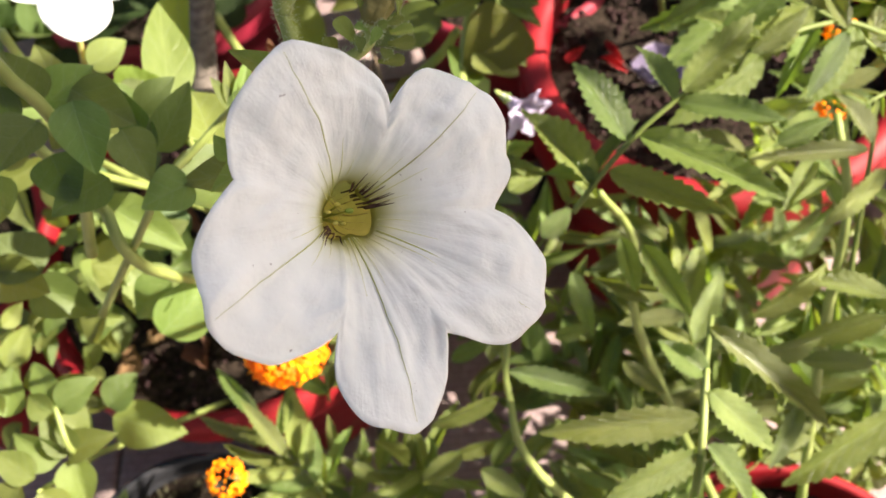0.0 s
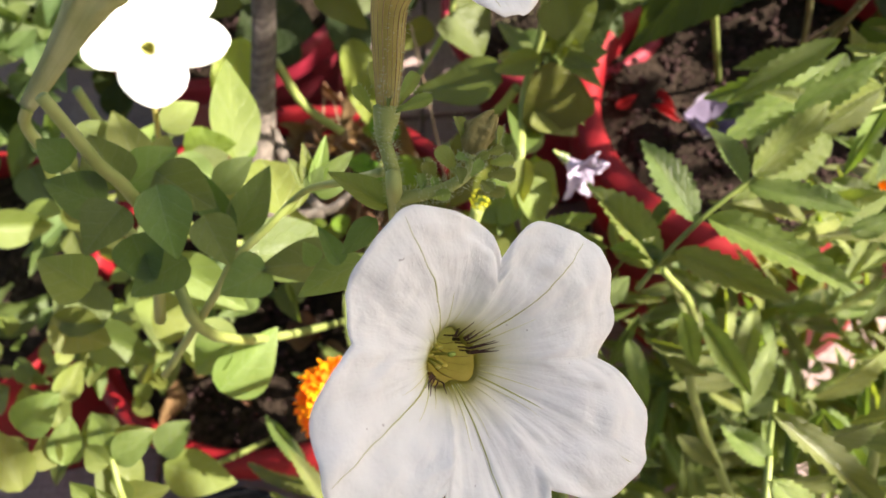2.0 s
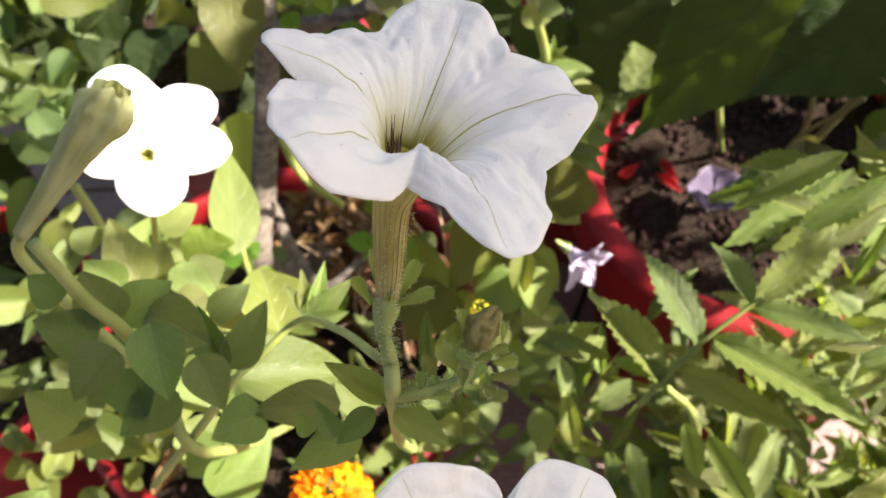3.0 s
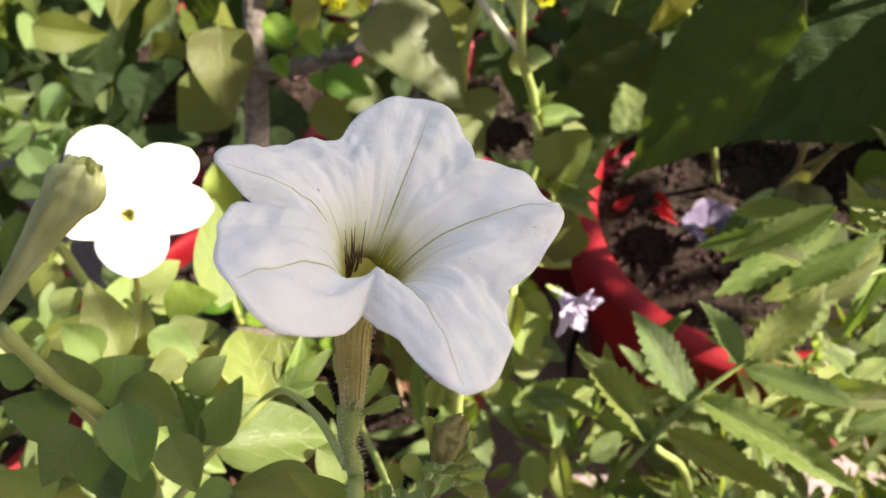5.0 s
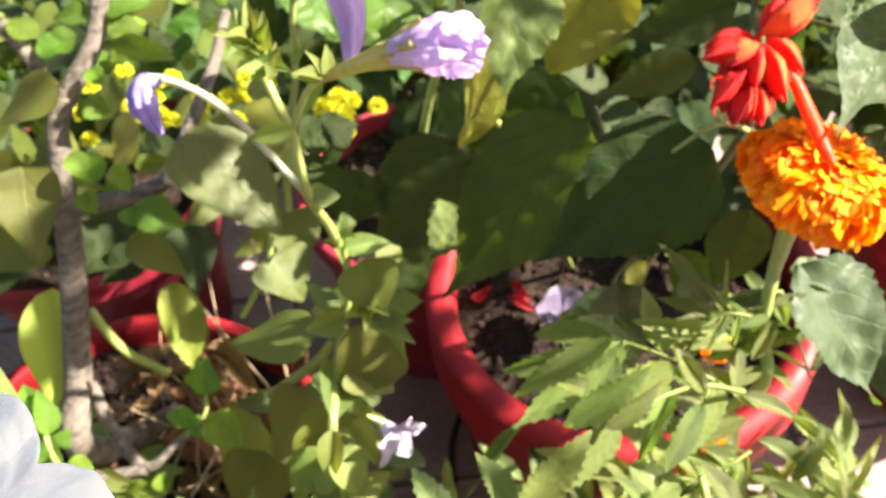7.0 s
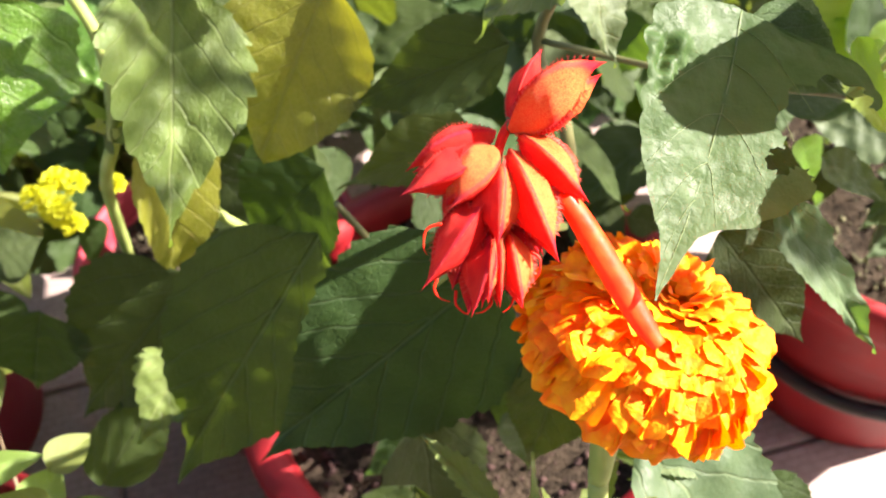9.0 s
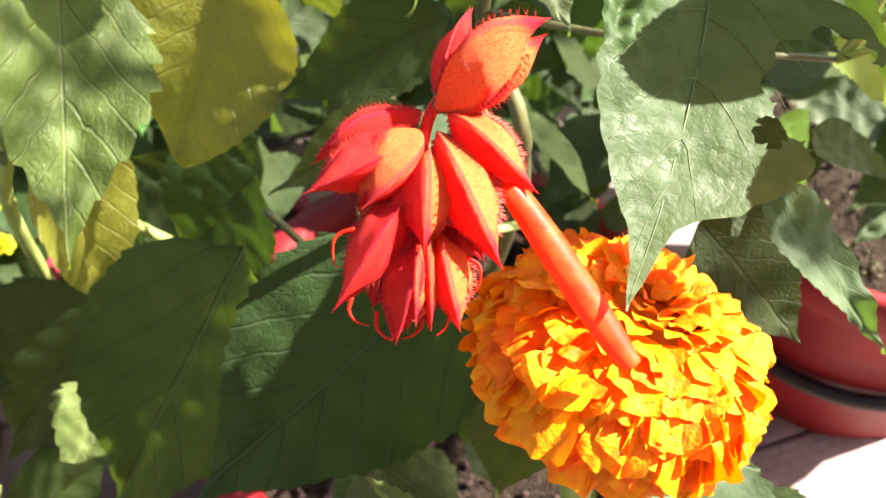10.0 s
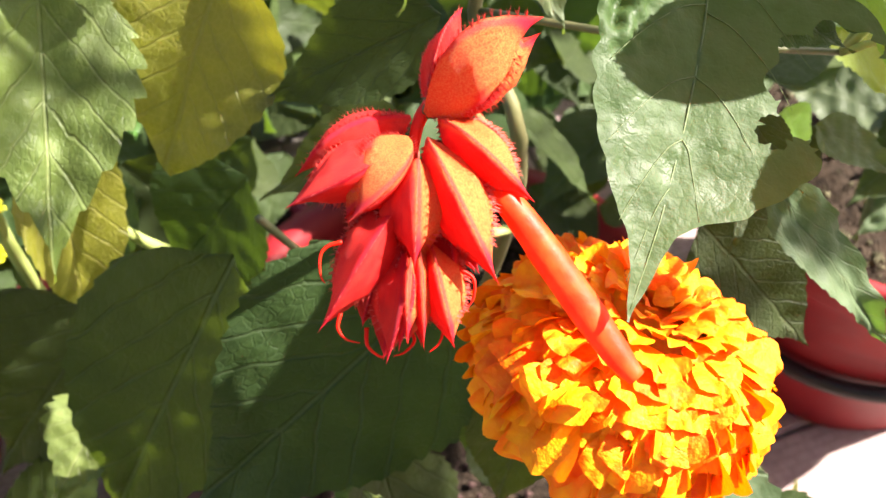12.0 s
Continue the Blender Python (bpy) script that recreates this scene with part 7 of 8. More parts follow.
leaf(shrub, L_SHRUB, (-0.031, 0.624, 0.686), (-0.051, 0.620, 0.683), 0.0172, -8)
leaf(shrub, L_SHRUB, (-0.024, 0.606, 0.674), (-0.019, 0.597, 0.668), 0.0124, 8)
leaf(shrub, L_SHRUB, (-0.029, 0.589, 0.663), (-0.015, 0.581, 0.657), 0.0171, 20)
leaf(shrub, L_SHRUB, (-0.044, 0.566, 0.643), (-0.031, 0.552, 0.632), 0.0158, -10)
leaf(shrub, L_SHRUB, (0.031, 0.607, 0.662), (0.038, 0.617, 0.671), 0.0098, 10)
leaf(shrub, L_OVATE, (-0.045, 0.649, 0.683), (-0.071, 0.643, 0.678), 0.0320, 19)
leaf(shrub, L_OVATE, (-0.015, 0.724, 0.678), (0.002, 0.699, 0.657), 0.0331, 1)
leaf(shrub, L_OVATE, (0.016, 0.678, 0.667), (-0.022, 0.670, 0.658), 0.0285, 10)
leaf(shrub, L_SHRUB, (0.026, 0.674, 0.663), (0.022, 0.689, 0.675), 0.0160, -12)
leaf(shrub, L_SHRUB, (0.044, 0.674, 0.664), (0.056, 0.678, 0.668), 0.0178, 3)
leaf(shrub, L_SHRUB, (0.031, 0.678, 0.640), (0.054, 0.660, 0.626), 0.0331, 15)
leaf(shrub, L_SHRUB, (0.004, 0.560, 0.594), (-0.016, 0.558, 0.591), 0.0241, 4)
leaf(shrub, L_SHRUB, (-0.030, 0.578, 0.608), (-0.024, 0.567, 0.598), 0.0206, 2)
leaf(shrub, L_SHRUB, (0.001, 0.478, 0.499), (0.007, 0.488, 0.508), 0.0249, 10)
leaf(shrub, L_SHRUB, (-0.011, 0.657, 0.648), (-0.030, 0.652, 0.643), 0.0214, 9)
leaf(shrub, L_OVATE, (0.053, 0.684, 0.711), (0.028, 0.677, 0.705), 0.0236, 4)
leaf(shrub, L_SALVIA, (0.047, 0.705, 0.638), (0.026, 0.682, 0.617), 0.0343, -15)
leaf(shrub, L_SALVIA, (0.084, 0.626, 0.573), (0.119, 0.630, 0.577), 0.0304, -1)
leaf(shrub, L_SALVIA, (0.101, 0.602, 0.579), (0.088, 0.578, 0.559), 0.0331, 9)

# ---- violet petunia ----
violet_petunia = thing("petunia_plant", (0.10, 0.60, 0.29), "tall violet petunia plant with hairy pale stems", "petunia")
stem(violet_petunia, [(0.107, 0.465, 0.776), (0.113, 0.453, 0.760), (0.115, 0.453, 0.742), (0.114, 0.455, 0.700), (0.119, 0.464, 0.659), (0.120, 0.467, 0.611), (0.106, 0.452, 0.565), (0.099, 0.401, 0.550), (0.08, 0.58, 0.30)], 0.0020, 0.0030)
stem(violet_petunia, [(0.118, 0.448, 0.753), (0.128, 0.445, 0.774), (0.140, 0.433, 0.792)], 0.0016, 0.0015)
stem(violet_petunia, [(0.114, 0.455, 0.700), (0.097, 0.470, 0.720), (0.087, 0.478, 0.733), (0.076, 0.477, 0.752), (0.063, 0.480, 0.760), (0.054, 0.479, 0.764)], 0.0017, 0.0020, M_PALESTEM, "stem", 10)
hairs(violet_petunia, [(0.115, 0.453, 0.742), (0.114, 0.455, 0.700), (0.097, 0.470, 0.720), (0.087, 0.478, 0.733), (0.063, 0.480, 0.760)], 0.002, 300, 0.0016, 7)
hairs(violet_petunia, [(0.113, 0.453, 0.760), (0.115, 0.453, 0.742), (0.114, 0.455, 0.700), (0.119, 0.464, 0.659), (0.120, 0.467, 0.611)], 0.0022, 300, 0.0016, 8)


def drooping(plant, pts, radii, material, label, folds=7, seed=1, name="flower"):
    """A closed or withered flower: a pleated, twisted sleeve along a line."""
    o = wloc(plant)
    v, f = tube_data([Vector(p) - o for p in pts], radii, 44, 12)
    line = smooth_line([Vector(p) - o for p in pts], 12)
    for i, p in enumerate(v):
        ring, k = divmod(i, 44)
        u = ring / (len(line) - 1)
        c = line[ring]
        s = 1 + 0.26 * u * math.sin(folds * 2 * math.pi * k / 44 + 2.5 * u + seed) + 0.34 * u * noise.noise(Vector((k * 0.42, u * 7, seed))) + 0.08 * math.sin(k * 2.9 + seed)
        v[i] = c + (p - c) * s
        if ring >= len(line) - 2:
            v[i] = v[i] + (line[-1] - line[-3]) * (0.5 * math.sin(folds * 2 * math.pi * k / 44 + seed))
    ob = new(name, mesh_of(name, v, f[:-1], material))
    ob.parent = plant
    return tagged(ob, label)
M_BUD_BROWN = plain_material("brown_bud_skin", (0.19, 0.17, 0.05), (0.32, 0.28, 0.10), 300.0, 0.6, 0.3, (0.3, 0.26, 0.06), 0.6, 0.0008)
M_BUD = plain_material("bud_skin", (0.29, 0.32, 0.13), (0.50, 0.52, 0.28), 110.0, 0.6, 0.35, (0.46, 0.48, 0.16), 0.6, 0.0008)
drooping(white_petunia, [(-0.0423, 0.2549, 0.8032), (-0.0310, 0.2639, 0.8124), (-0.0193, 0.2729, 0.8223), (-0.0107, 0.2781, 0.8295), (-0.0057, 0.2811, 0.8347)], (0.0024, 0.0036, 0.0056, 0.0070, 0.0036), M_BUD, "closed grey-green petunia bud with folded tip", 5, 9, "bud")
drooping(white_petunia, [(0.0946, 0.1833, 0.8568), (0.0957, 0.1850, 0.8575), (0.0974, 0.1877, 0.8587), (0.1001, 0.1906, 0.8600)], (0.0012, 0.0025, 0.0028, 0.0010), M_BUD_BROWN, "small brownish closed petunia bud", 5, 4, "bud")


drooping(violet_petunia, [(0.135, 0.436, 0.787), (0.154, 0.427, 0.800), (0.167, 0.418, 0.810), (0.180, 0.413, 0.816)], (0.0018, 0.0032, 0.0052, 0.0085), M_TUBE, "pale flower tube", 5, 2, "tube")
drooping(violet_petunia, [(0.167, 0.417, 0.811), (0.179, 0.412, 0.816), (0.188, 0.409, 0.818), (0.196, 0.403, 0.818)], (0.0050, 0.0088, 0.0102, 0.0075), M_VIOLET, "half-open pale violet petunia flower", 6, 3)
drooping(violet_petunia, [(0.060, 0.481, 0.761), (0.052, 0.478, 0.761), (0.050, 0.472, 0.755), (0.052, 0.471, 0.738)], (0.0020, 0.0048, 0.0060, 0.0018), M_VIOLET_DEEP, "withered drooping violet petunia flower", 7, 4)
drooping(violet_petunia, [(0.136, 0.571, 0.750), (0.138, 0.563, 0.744), (0.142, 0.552, 0.727), (0.138, 0.536, 0.708)], (0.0095, 0.0085, 0.0072, 0.0022), M_VIOLET, "wilted hanging violet petunia flower", 5, 5)
drooping(violet_petunia, [(0.119, 0.589, 0.738), (0.126, 0.589, 0.751), (0.133, 0.587, 0.763), (0.138, 0.588, 0.771)], (0.0022, 0.0040, 0.0100, 0.0240), M_VIOLET, "open violet petunia flower seen from its side", 5, 6)
drooping(violet_petunia, [(0.221, 0.576, 0.744), (0.238, 0.575, 0.750), (0.255, 0.569, 0.752), (0.270, 0.566, 0.750)], (0.0018, 0.0045, 0.0070, 0.0050), M_VIOLET, "closed violet petunia flower bud", 6, 7)
petunia(violet_petunia, (0.138, 0.389, 0.564), (0.582, -0.810, 0.063), [(a, 0.5, 0.0115, 0.0122, 0.0138, 0.0165, r, 0.0165, 0.0138, 0.0122) for a, r in ((100, 0.020), (172, 0.019), (244, 0.021), (316, 0.018), (28, 0.019))], 0.012, 0.003, (0.124, 0.402, 0.569), 0.006, 9, material=M_WITHER, veins=False, label="small pale lilac petunia flower", tube_mat=M_WITHER)
spoons(violet_petunia, (0.108, 0.465, 0.783), 12, 0.016, 21, L_PET, (-0.2, -0.2, 0.95), 0.7)
spoons(violet_petunia, (0.113, 0.461, 0.773), 8, 0.014, 22, L_PET, (0, -0.3, 0.95), 0.9)
spoons(violet_petunia, (0.129, 0.455, 0.602), 10, 0.018, 23, L_PET, (0.095, -0.433, 0.892), 1.1)
spoons(violet_petunia, (0.121, 0.468, 0.647), 6, 0.014, 24, L_PET)
spoons(violet_petunia, (0.138, 0.433, 0.789), 6, 0.012, 25, L_PET, (-0.568, 0.315, 0.557), 0.9)
spoons(violet_petunia, (0.198, 0.597, 0.735), 8, 0.016, 26, L_PET, (-0.3, 0.1, 0.9), 0.8)
spoons(violet_petunia, (0.111, 0.596, 0.731), 7, 0.016, 27, L_PET, (0, 0.1, 0.9), 0.8)
spoons(violet_petunia, (0.197, 0.573, 0.688), 6, 0.014, 28, L_PET)
stem(violet_petunia, [(0.118, 0.593, 0.735), (0.108, 0.588, 0.711), (0.099, 0.589, 0.660), (0.078, 0.584, 0.589), (0.066, 0.580, 0.508)], 0.0018, 0.0025)
stem(violet_petunia, [(0.198, 0.597, 0.741), (0.203, 0.588, 0.714), (0.197, 0.571, 0.687), (0.182, 0.577, 0.653), (0.167, 0.595, 0.576)], 0.0024, 0.0028)
stem(violet_petunia, [(0.203, 0.589, 0.717), (0.221, 0.580, 0.741)], 0.0016, 0.0014, steps=3)
leaf(violet_petunia, L_PET, (0.115, 0.455, 0.700), (0.129, 0.456, 0.695), 0.0112, 5)
leaf(violet_petunia, L_PET, (0.118, 0.445, 0.754), (0.097, 0.444, 0.753), 0.0091, -22)
leaf(violet_petunia, L_PET, (0.120, 0.471, 0.636), (0.147, 0.472, 0.637), 0.0141, 0)
leaf(violet_petunia, L_PET, (0.121, 0.474, 0.639), (0.124, 0.485, 0.647), 0.0099, -3)
leaf(violet_petunia, L_PET, (0.117, 0.461, 0.712), (0.123, 0.462, 0.713), 0.0049, -22)
leaf(violet_petunia, L_PET_DEEP, (0.121, 0.471, 0.593), (0.098, 0.467, 0.590), 0.0180, -21)
leaf(violet_petunia, L_PET, (0.124, 0.471, 0.593), (0.139, 0.489, 0.595), 0.0213, 7)
leaf(violet_petunia, L_PET, (0.124, 0.457, 0.597), (0.154, 0.439, 0.582), 0.0133, -7)
leaf(violet_petunia, L_PET, (0.128, 0.453, 0.595), (0.153, 0.449, 0.590), 0.0118, 11)
leaf(violet_petunia, L_PET, (0.118, 0.455, 0.595), (0.089, 0.450, 0.591), 0.0162, -15)
leaf(violet_petunia, L_PET, (0.111, 0.456, 0.596), (0.093, 0.481, 0.602), 0.0134, 3)
leaf(violet_petunia, L_PET, (0.120, 0.453, 0.566), (0.145, 0.440, 0.556), 0.0307, 16)
leaf(violet_petunia, L_PET, (0.106, 0.447, 0.560), (0.103, 0.401, 0.576), 0.0279, -11)
leaf(violet_petunia, L_PET, (0.104, 0.392, 0.581), (0.097, 0.368, 0.562), 0.0153, 13)
leaf(violet_petunia, L_PET, (0.104, 0.389, 0.566), (0.113, 0.366, 0.548), 0.0250, -12)
leaf(violet_petunia, L_PET, (0.099, 0.391, 0.555), (0.071, 0.376, 0.544), 0.0319, -8)
leaf(violet_petunia, L_PET, (0.136, 0.485, 0.601), (0.152, 0.499, 0.599), 0.0171, -10)
leaf(violet_petunia, L_PET, (0.130, 0.472, 0.576), (0.159, 0.472, 0.577), 0.0202, -3)
leaf(violet_petunia, L_PET, (0.121, 0.463, 0.568), (0.145, 0.440, 0.549), 0.0317, -20)
leaf(violet_petunia, L_PET, (0.113, 0.469, 0.574), (0.092, 0.478, 0.579), 0.0202, -1)
leaf(violet_petunia, L_PET, (0.098, 0.478, 0.723), (0.086, 0.475, 0.721), 0.0102, 17)
leaf(violet_petunia, L_PET, (0.107, 0.483, 0.670), (0.123, 0.480, 0.668), 0.0151, 10)
leaf(violet_petunia, L_PET, (0.104, 0.485, 0.673), (0.102, 0.503, 0.687), 0.0101, -9)
leaf(violet_petunia, L_PET, (0.123, 0.495, 0.623), (0.122, 0.503, 0.631), 0.0083, 20)
leaf(violet_petunia, L_PET, (0.092, 0.492, 0.735), (0.104, 0.496, 0.739), 0.0114, -6)
leaf(violet_petunia, L_PET, (0.117, 0.474, 0.734), (0.139, 0.480, 0.767), 0.0065, 22)
leaf(violet_petunia, L_PET, (0.115, 0.501, 0.743), (0.123, 0.499, 0.755), 0.0057, -8)
leaf(violet_petunia, L_PET_DEEP, (0.196, 0.568, 0.685), (0.214, 0.578, 0.693), 0.0107, 20)
leaf(violet_petunia, L_PET_DEEP, (0.196, 0.568, 0.685), (0.192, 0.568, 0.684), 0.0092, -5)
leaf(violet_petunia, L_PET_DEEP, (0.197, 0.592, 0.731), (0.183, 0.599, 0.736), 0.0088, 13)
leaf(violet_petunia, L_PET_DEEP, (0.200, 0.594, 0.732), (0.211, 0.602, 0.739), 0.0074, -10)
leaf(violet_petunia, L_PET_DEEP, (0.105, 0.599, 0.733), (0.097, 0.602, 0.736), 0.0088, -18)
leaf(violet_petunia, L_PET_DEEP, (0.120, 0.599, 0.734), (0.133, 0.604, 0.738), 0.0074, 8)
leaf(violet_petunia, L_PET_DEEP, (0.106, 0.589, 0.725), (0.122, 0.594, 0.730), 0.0103, -5)
leaf(violet_petunia, L_PET_DEEP, (0.107, 0.600, 0.708), (0.082, 0.616, 0.721), 0.0138, 1)
leaf(violet_petunia, L_PET_DEEP, (0.124, 0.607, 0.715), (0.140, 0.596, 0.706), 0.0123, -3)


# ---- under-storey foliage ----
def undergrowth(plant, meshes, lo, hi, count, size, seed, aspect=0.6):
    """Leaves filling a plant's inner volume, drooping outward at many angles."""
    rng = random.Random(seed)
    for k in range(count):
        p = Vector([rng.uniform(a, c) for a, c in zip(lo, hi)])
        d = Vector((rng.gauss(0, 1), rng.gauss(-0.3, 1), rng.gauss(-0.35, 0.45))).normalized()
        s = size * rng.uniform(0.6, 1.25)
        leaf(plant, meshes, p, p + d * s, s * aspect * rng.uniform(0.8, 1.2), rng.uniform(-45, 45))


undergrowth(shrub, L_OVATE, (-0.34, 0.74, 0.34), (0.06, 0.96, 0.52), 30, 0.065, 1)
undergrowth(shrub, L_SALVIA, (-0.40, 0.70, 0.30), (0.10, 1.10, 0.46), 50, 0.08, 2)
undergrowth(salvia_plant, L_SALVIA, (0.15, 0.72, 0.34), (0.55, 1.00, 0.52), 60, 0.085, 3)
undergrowth(salvia_plant, L_SALVIA_PALE, (0.50, 0.58, 0.40), (0.75, 0.80, 0.56), 14, 0.07, 4, 0.5)
undergrowth(white_petunia, L_PET, (-0.28, 0.36, 0.40), (-0.06, 0.48, 0.56), 36, 0.035, 5)
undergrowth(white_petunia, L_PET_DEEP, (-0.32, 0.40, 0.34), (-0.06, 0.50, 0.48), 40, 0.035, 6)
back_bush = thing("bush", (0.15, 1.25, 0.0), "dark green leafy bush behind the pots", "bush")
stem(back_bush, [(0.15, 1.25, 0.0), (0.14, 1.23, 0.2), (0.10, 1.18, 0.42)], 0.008, 0.004, M_BARK, "trunk")
stem(back_bush, [(0.15, 1.25, 0.05), (0.35, 1.22, 0.25), (0.55, 1.15, 0.40)], 0.006, 0.003, M_BARK, "branch")
undergrowth(back_bush, L_SALVIA, (-0.35, 1.00, 0.12), (0.95, 1.50, 0.42), 170, 0.10, 7)
undergrowth(back_bush, L_SALVIA, (0.35, 1.00, 0.15), (1.30, 1.60, 0.45), 110, 0.10, 57)
undergrowth(back_bush, L_SALVIA, (0.05, 0.92, 0.08), (0.95, 1.30, 0.30), 90, 0.10, 58)
undergrowth(back_bush, L_GLOSS, (-0.20, 0.98, 0.25), (0.60, 1.25, 0.48), 40, 0.08, 8)
left_bush = thing("bush", (-0.55, 0.85, 0.0), "leafy green bush at the edge of the pots", "bush")
stem(left_bush, [(-0.55, 0.85, 0.0), (-0.53, 0.83, 0.25), (-0.50, 0.80, 0.45)], 0.008, 0.004, M_BARK, "trunk")
undergrowth(left_bush, L_PET_DEEP, (-0.80, 0.40, 0.25), (-0.34, 1.05, 0.50), 150, 0.055, 17)
undergrowth(left_bush, L_OVATE, (-0.75, 0.70, 0.35), (-0.30, 1.20, 0.52), 60, 0.07, 18)
undergrowth(left_bush, L_SALVIA, (-0.80, 0.90, 0.15), (-0.30, 1.45, 0.42), 80, 0.09, 19)
for k in range(95):
    rng = random.Random(k)
    p = Vector((rng.uniform(-0.04, 0.48), rng.uniform(-0.02, 0.36), rng.uniform(0.22, 0.45)))
    q = p + Vector((rng.uniform(-0.06, 0.06), rng.uniform(-0.02, 0.06), rng.uniform(0.0, 0.05)))
    pinnate(marigold_plant, p, q, 3, 0.040, 0.012, rng.uniform(-30, 30), seed=40 + k)
for k in range(80):
    rng = random.Random(700 + k)
    y = rng.uniform(0.26, 0.48)
    p = Vector((rng.uniform(0.14 + 0.5 * (y - 0.26), 0.52), y, rng.uniform(0.08, 0.30)))
    q = p + Vector((rng.uniform(-0.06, 0.06), rng.uniform(-0.02, 0.06), rng.uniform(0.0, 0.05)))
    pinnate(marigold_plant, p, q, 3, 0.046, 0.014, rng.uniform(-30, 30), seed=900 + k)
for k in range(8):
    rng = random.Random(1700 + k)
    p = Vector((rng.uniform(0.22, 0.46), rng.uniform(0.32, 0.44), rng.uniform(0.36, 0.52)))
    q = p + Vector((rng.uniform(-0.07, 0.05), rng.uniform(-0.03, 0.06), rng.uniform(0.0, 0.05)))
    pinnate(marigold_plant, p, q, 3, 0.042, 0.0125, rng.uniform(-30, 30), seed=1900 + k)
undergrowth(violet_petunia, L_PET, (0.05, 0.34, 0.34), (0.125, 0.46, 0.54), 42, 0.032, 51)
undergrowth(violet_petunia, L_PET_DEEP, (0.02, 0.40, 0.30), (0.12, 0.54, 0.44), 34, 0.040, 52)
undergrowth(salvia_plant, L_SALVIA, (0.56, 0.58, 0.36), (0.84, 0.86, 0.50), 34, 0.075, 53)
undergrowth(salvia_plant, L_LIME, (0.56, 0.62, 0.44), (0.74, 0.86, 0.54), 8, 0.06, 54)
undergrowth(salvia_plant, L_SALVIA, (0.46, 0.70, 0.30), (0.64, 0.95, 0.46), 30, 0.08, 31)
undergrowth(low_shoot, L_PET_DEEP, (-0.36, 0.16, 0.20), (-0.14, 0.26, 0.34), 30, 0.04, 32)

undergrowth(left_bush, L_PET_DEEP, (-0.48, 0.60, 0.34), (-0.28, 0.82, 0.50), 70, 0.05, 71)
undergrowth(left_bush, L_SALVIA, (-0.60, 0.75, 0.22), (-0.30, 1.05, 0.42), 60, 0.085, 72)
undergrowth(low_shoot, L_PET, (-0.34, 0.30, 0.34), (-0.15, 0.42, 0.46), 50, 0.032, 73)

# ---- tree added out of view over the pots, whose leaves dapple the light ----
tree = thing("tree", (1.966, -0.403, 0.0), "unseen small tree, its leafy branch added to dapple the pots", "tree")
stem(tree, [(1.966, -0.403, 0.0), (1.946, -0.373, 0.6), (1.876, -0.303, 1.15), (1.816, -0.273, 1.75)], 0.035, 0.018, M_BARK, "trunk", 12)
limbs = ([(1.896, -0.313, 1.10), (1.566, -0.073, 1.30), (1.216, 0.147, 1.33), (0.836, 0.267, 1.30)], [(1.896, -0.313, 1.10), (1.616, 0.147, 1.34), (1.336, 0.427, 1.36), (1.066, 0.667, 1.32)], [(1.416, 0.027, 1.32), (1.216, 0.007, 1.30), (1.016, 0.007, 1.26)], [(1.336, 0.427, 1.36), (1.116, 0.467, 1.33), (0.876, 0.507, 1.28)])
for pts in limbs:
    stem(tree, pts, 0.011, 0.003, M_BARK, "branch", 8)
L_TREE = family("leaf", M_SHRUB_DEEP, 3, shape="ovate", rows=12, cols=3, curl=0.2, cup=0.15, wave=0.04)
LIT = [((0.118, 0.450, 0.608), 0.045), ((0.357, 0.414, 0.726), 0.030), ((0.312, 0.435, 0.768), 0.028), ((0.361, 0.433, 0.759), 0.038), ((-0.040, 0.326, 0.748), 0.040), ((0.250, 0.357, 0.643), 0.03), ((0.221, 0.322, 0.653), 0.025), ((0.227, 0.413, 0.804), 0.02), ((0.226, 0.555, 0.722), 0.028), ((0.268, 0.562, 0.699), 0.042), ((0.272, 0.481, 0.686), 0.024), ((0.70, 0.62, 0.0), 0.12), ((0.365, 0.381, 0.631), 0.045), ((0.150, 0.170, 0.645), 0.03), ((0.1673, 0.5062, 0.5854), 0.03), ((0.190, 0.280, 0.690), 0.04), ((-0.030, 0.300, 0.660), 0.05)]
rng = random.Random(77)
CLUMPS = (((1.416, 0.347, 1.31), (0.10, 0.12, 0.035), 95), ((1.056, 0.607, 1.31), (0.08, 0.09, 0.03), 60), ((1.196, 0.167, 1.31), (0.14, 0.07, 0.035), 60), ((0.976, 0.347, 1.29), (0.10, 0.10, 0.03), 50), ((1.466, 0.007, 1.31), (0.12, 0.08, 0.04), 45), ((0.871, 0.432, 1.30), (0.045, 0.035, 0.02), 15), ((1.012, 0.459, 1.31), (0.018, 0.02, 0.015), 14), ((1.036, 0.467, 1.31), (0.06, 0.035, 0.02), 44), ((0.574, 0.223, 1.288), (0.016, 0.014, 0.012), 14), ((1.104, 0.389, 1.31), (0.05, 0.045, 0.02), 70))
twigs = [q for pts in limbs for q in smooth_line([Vector(q) for q in pts], 8)]
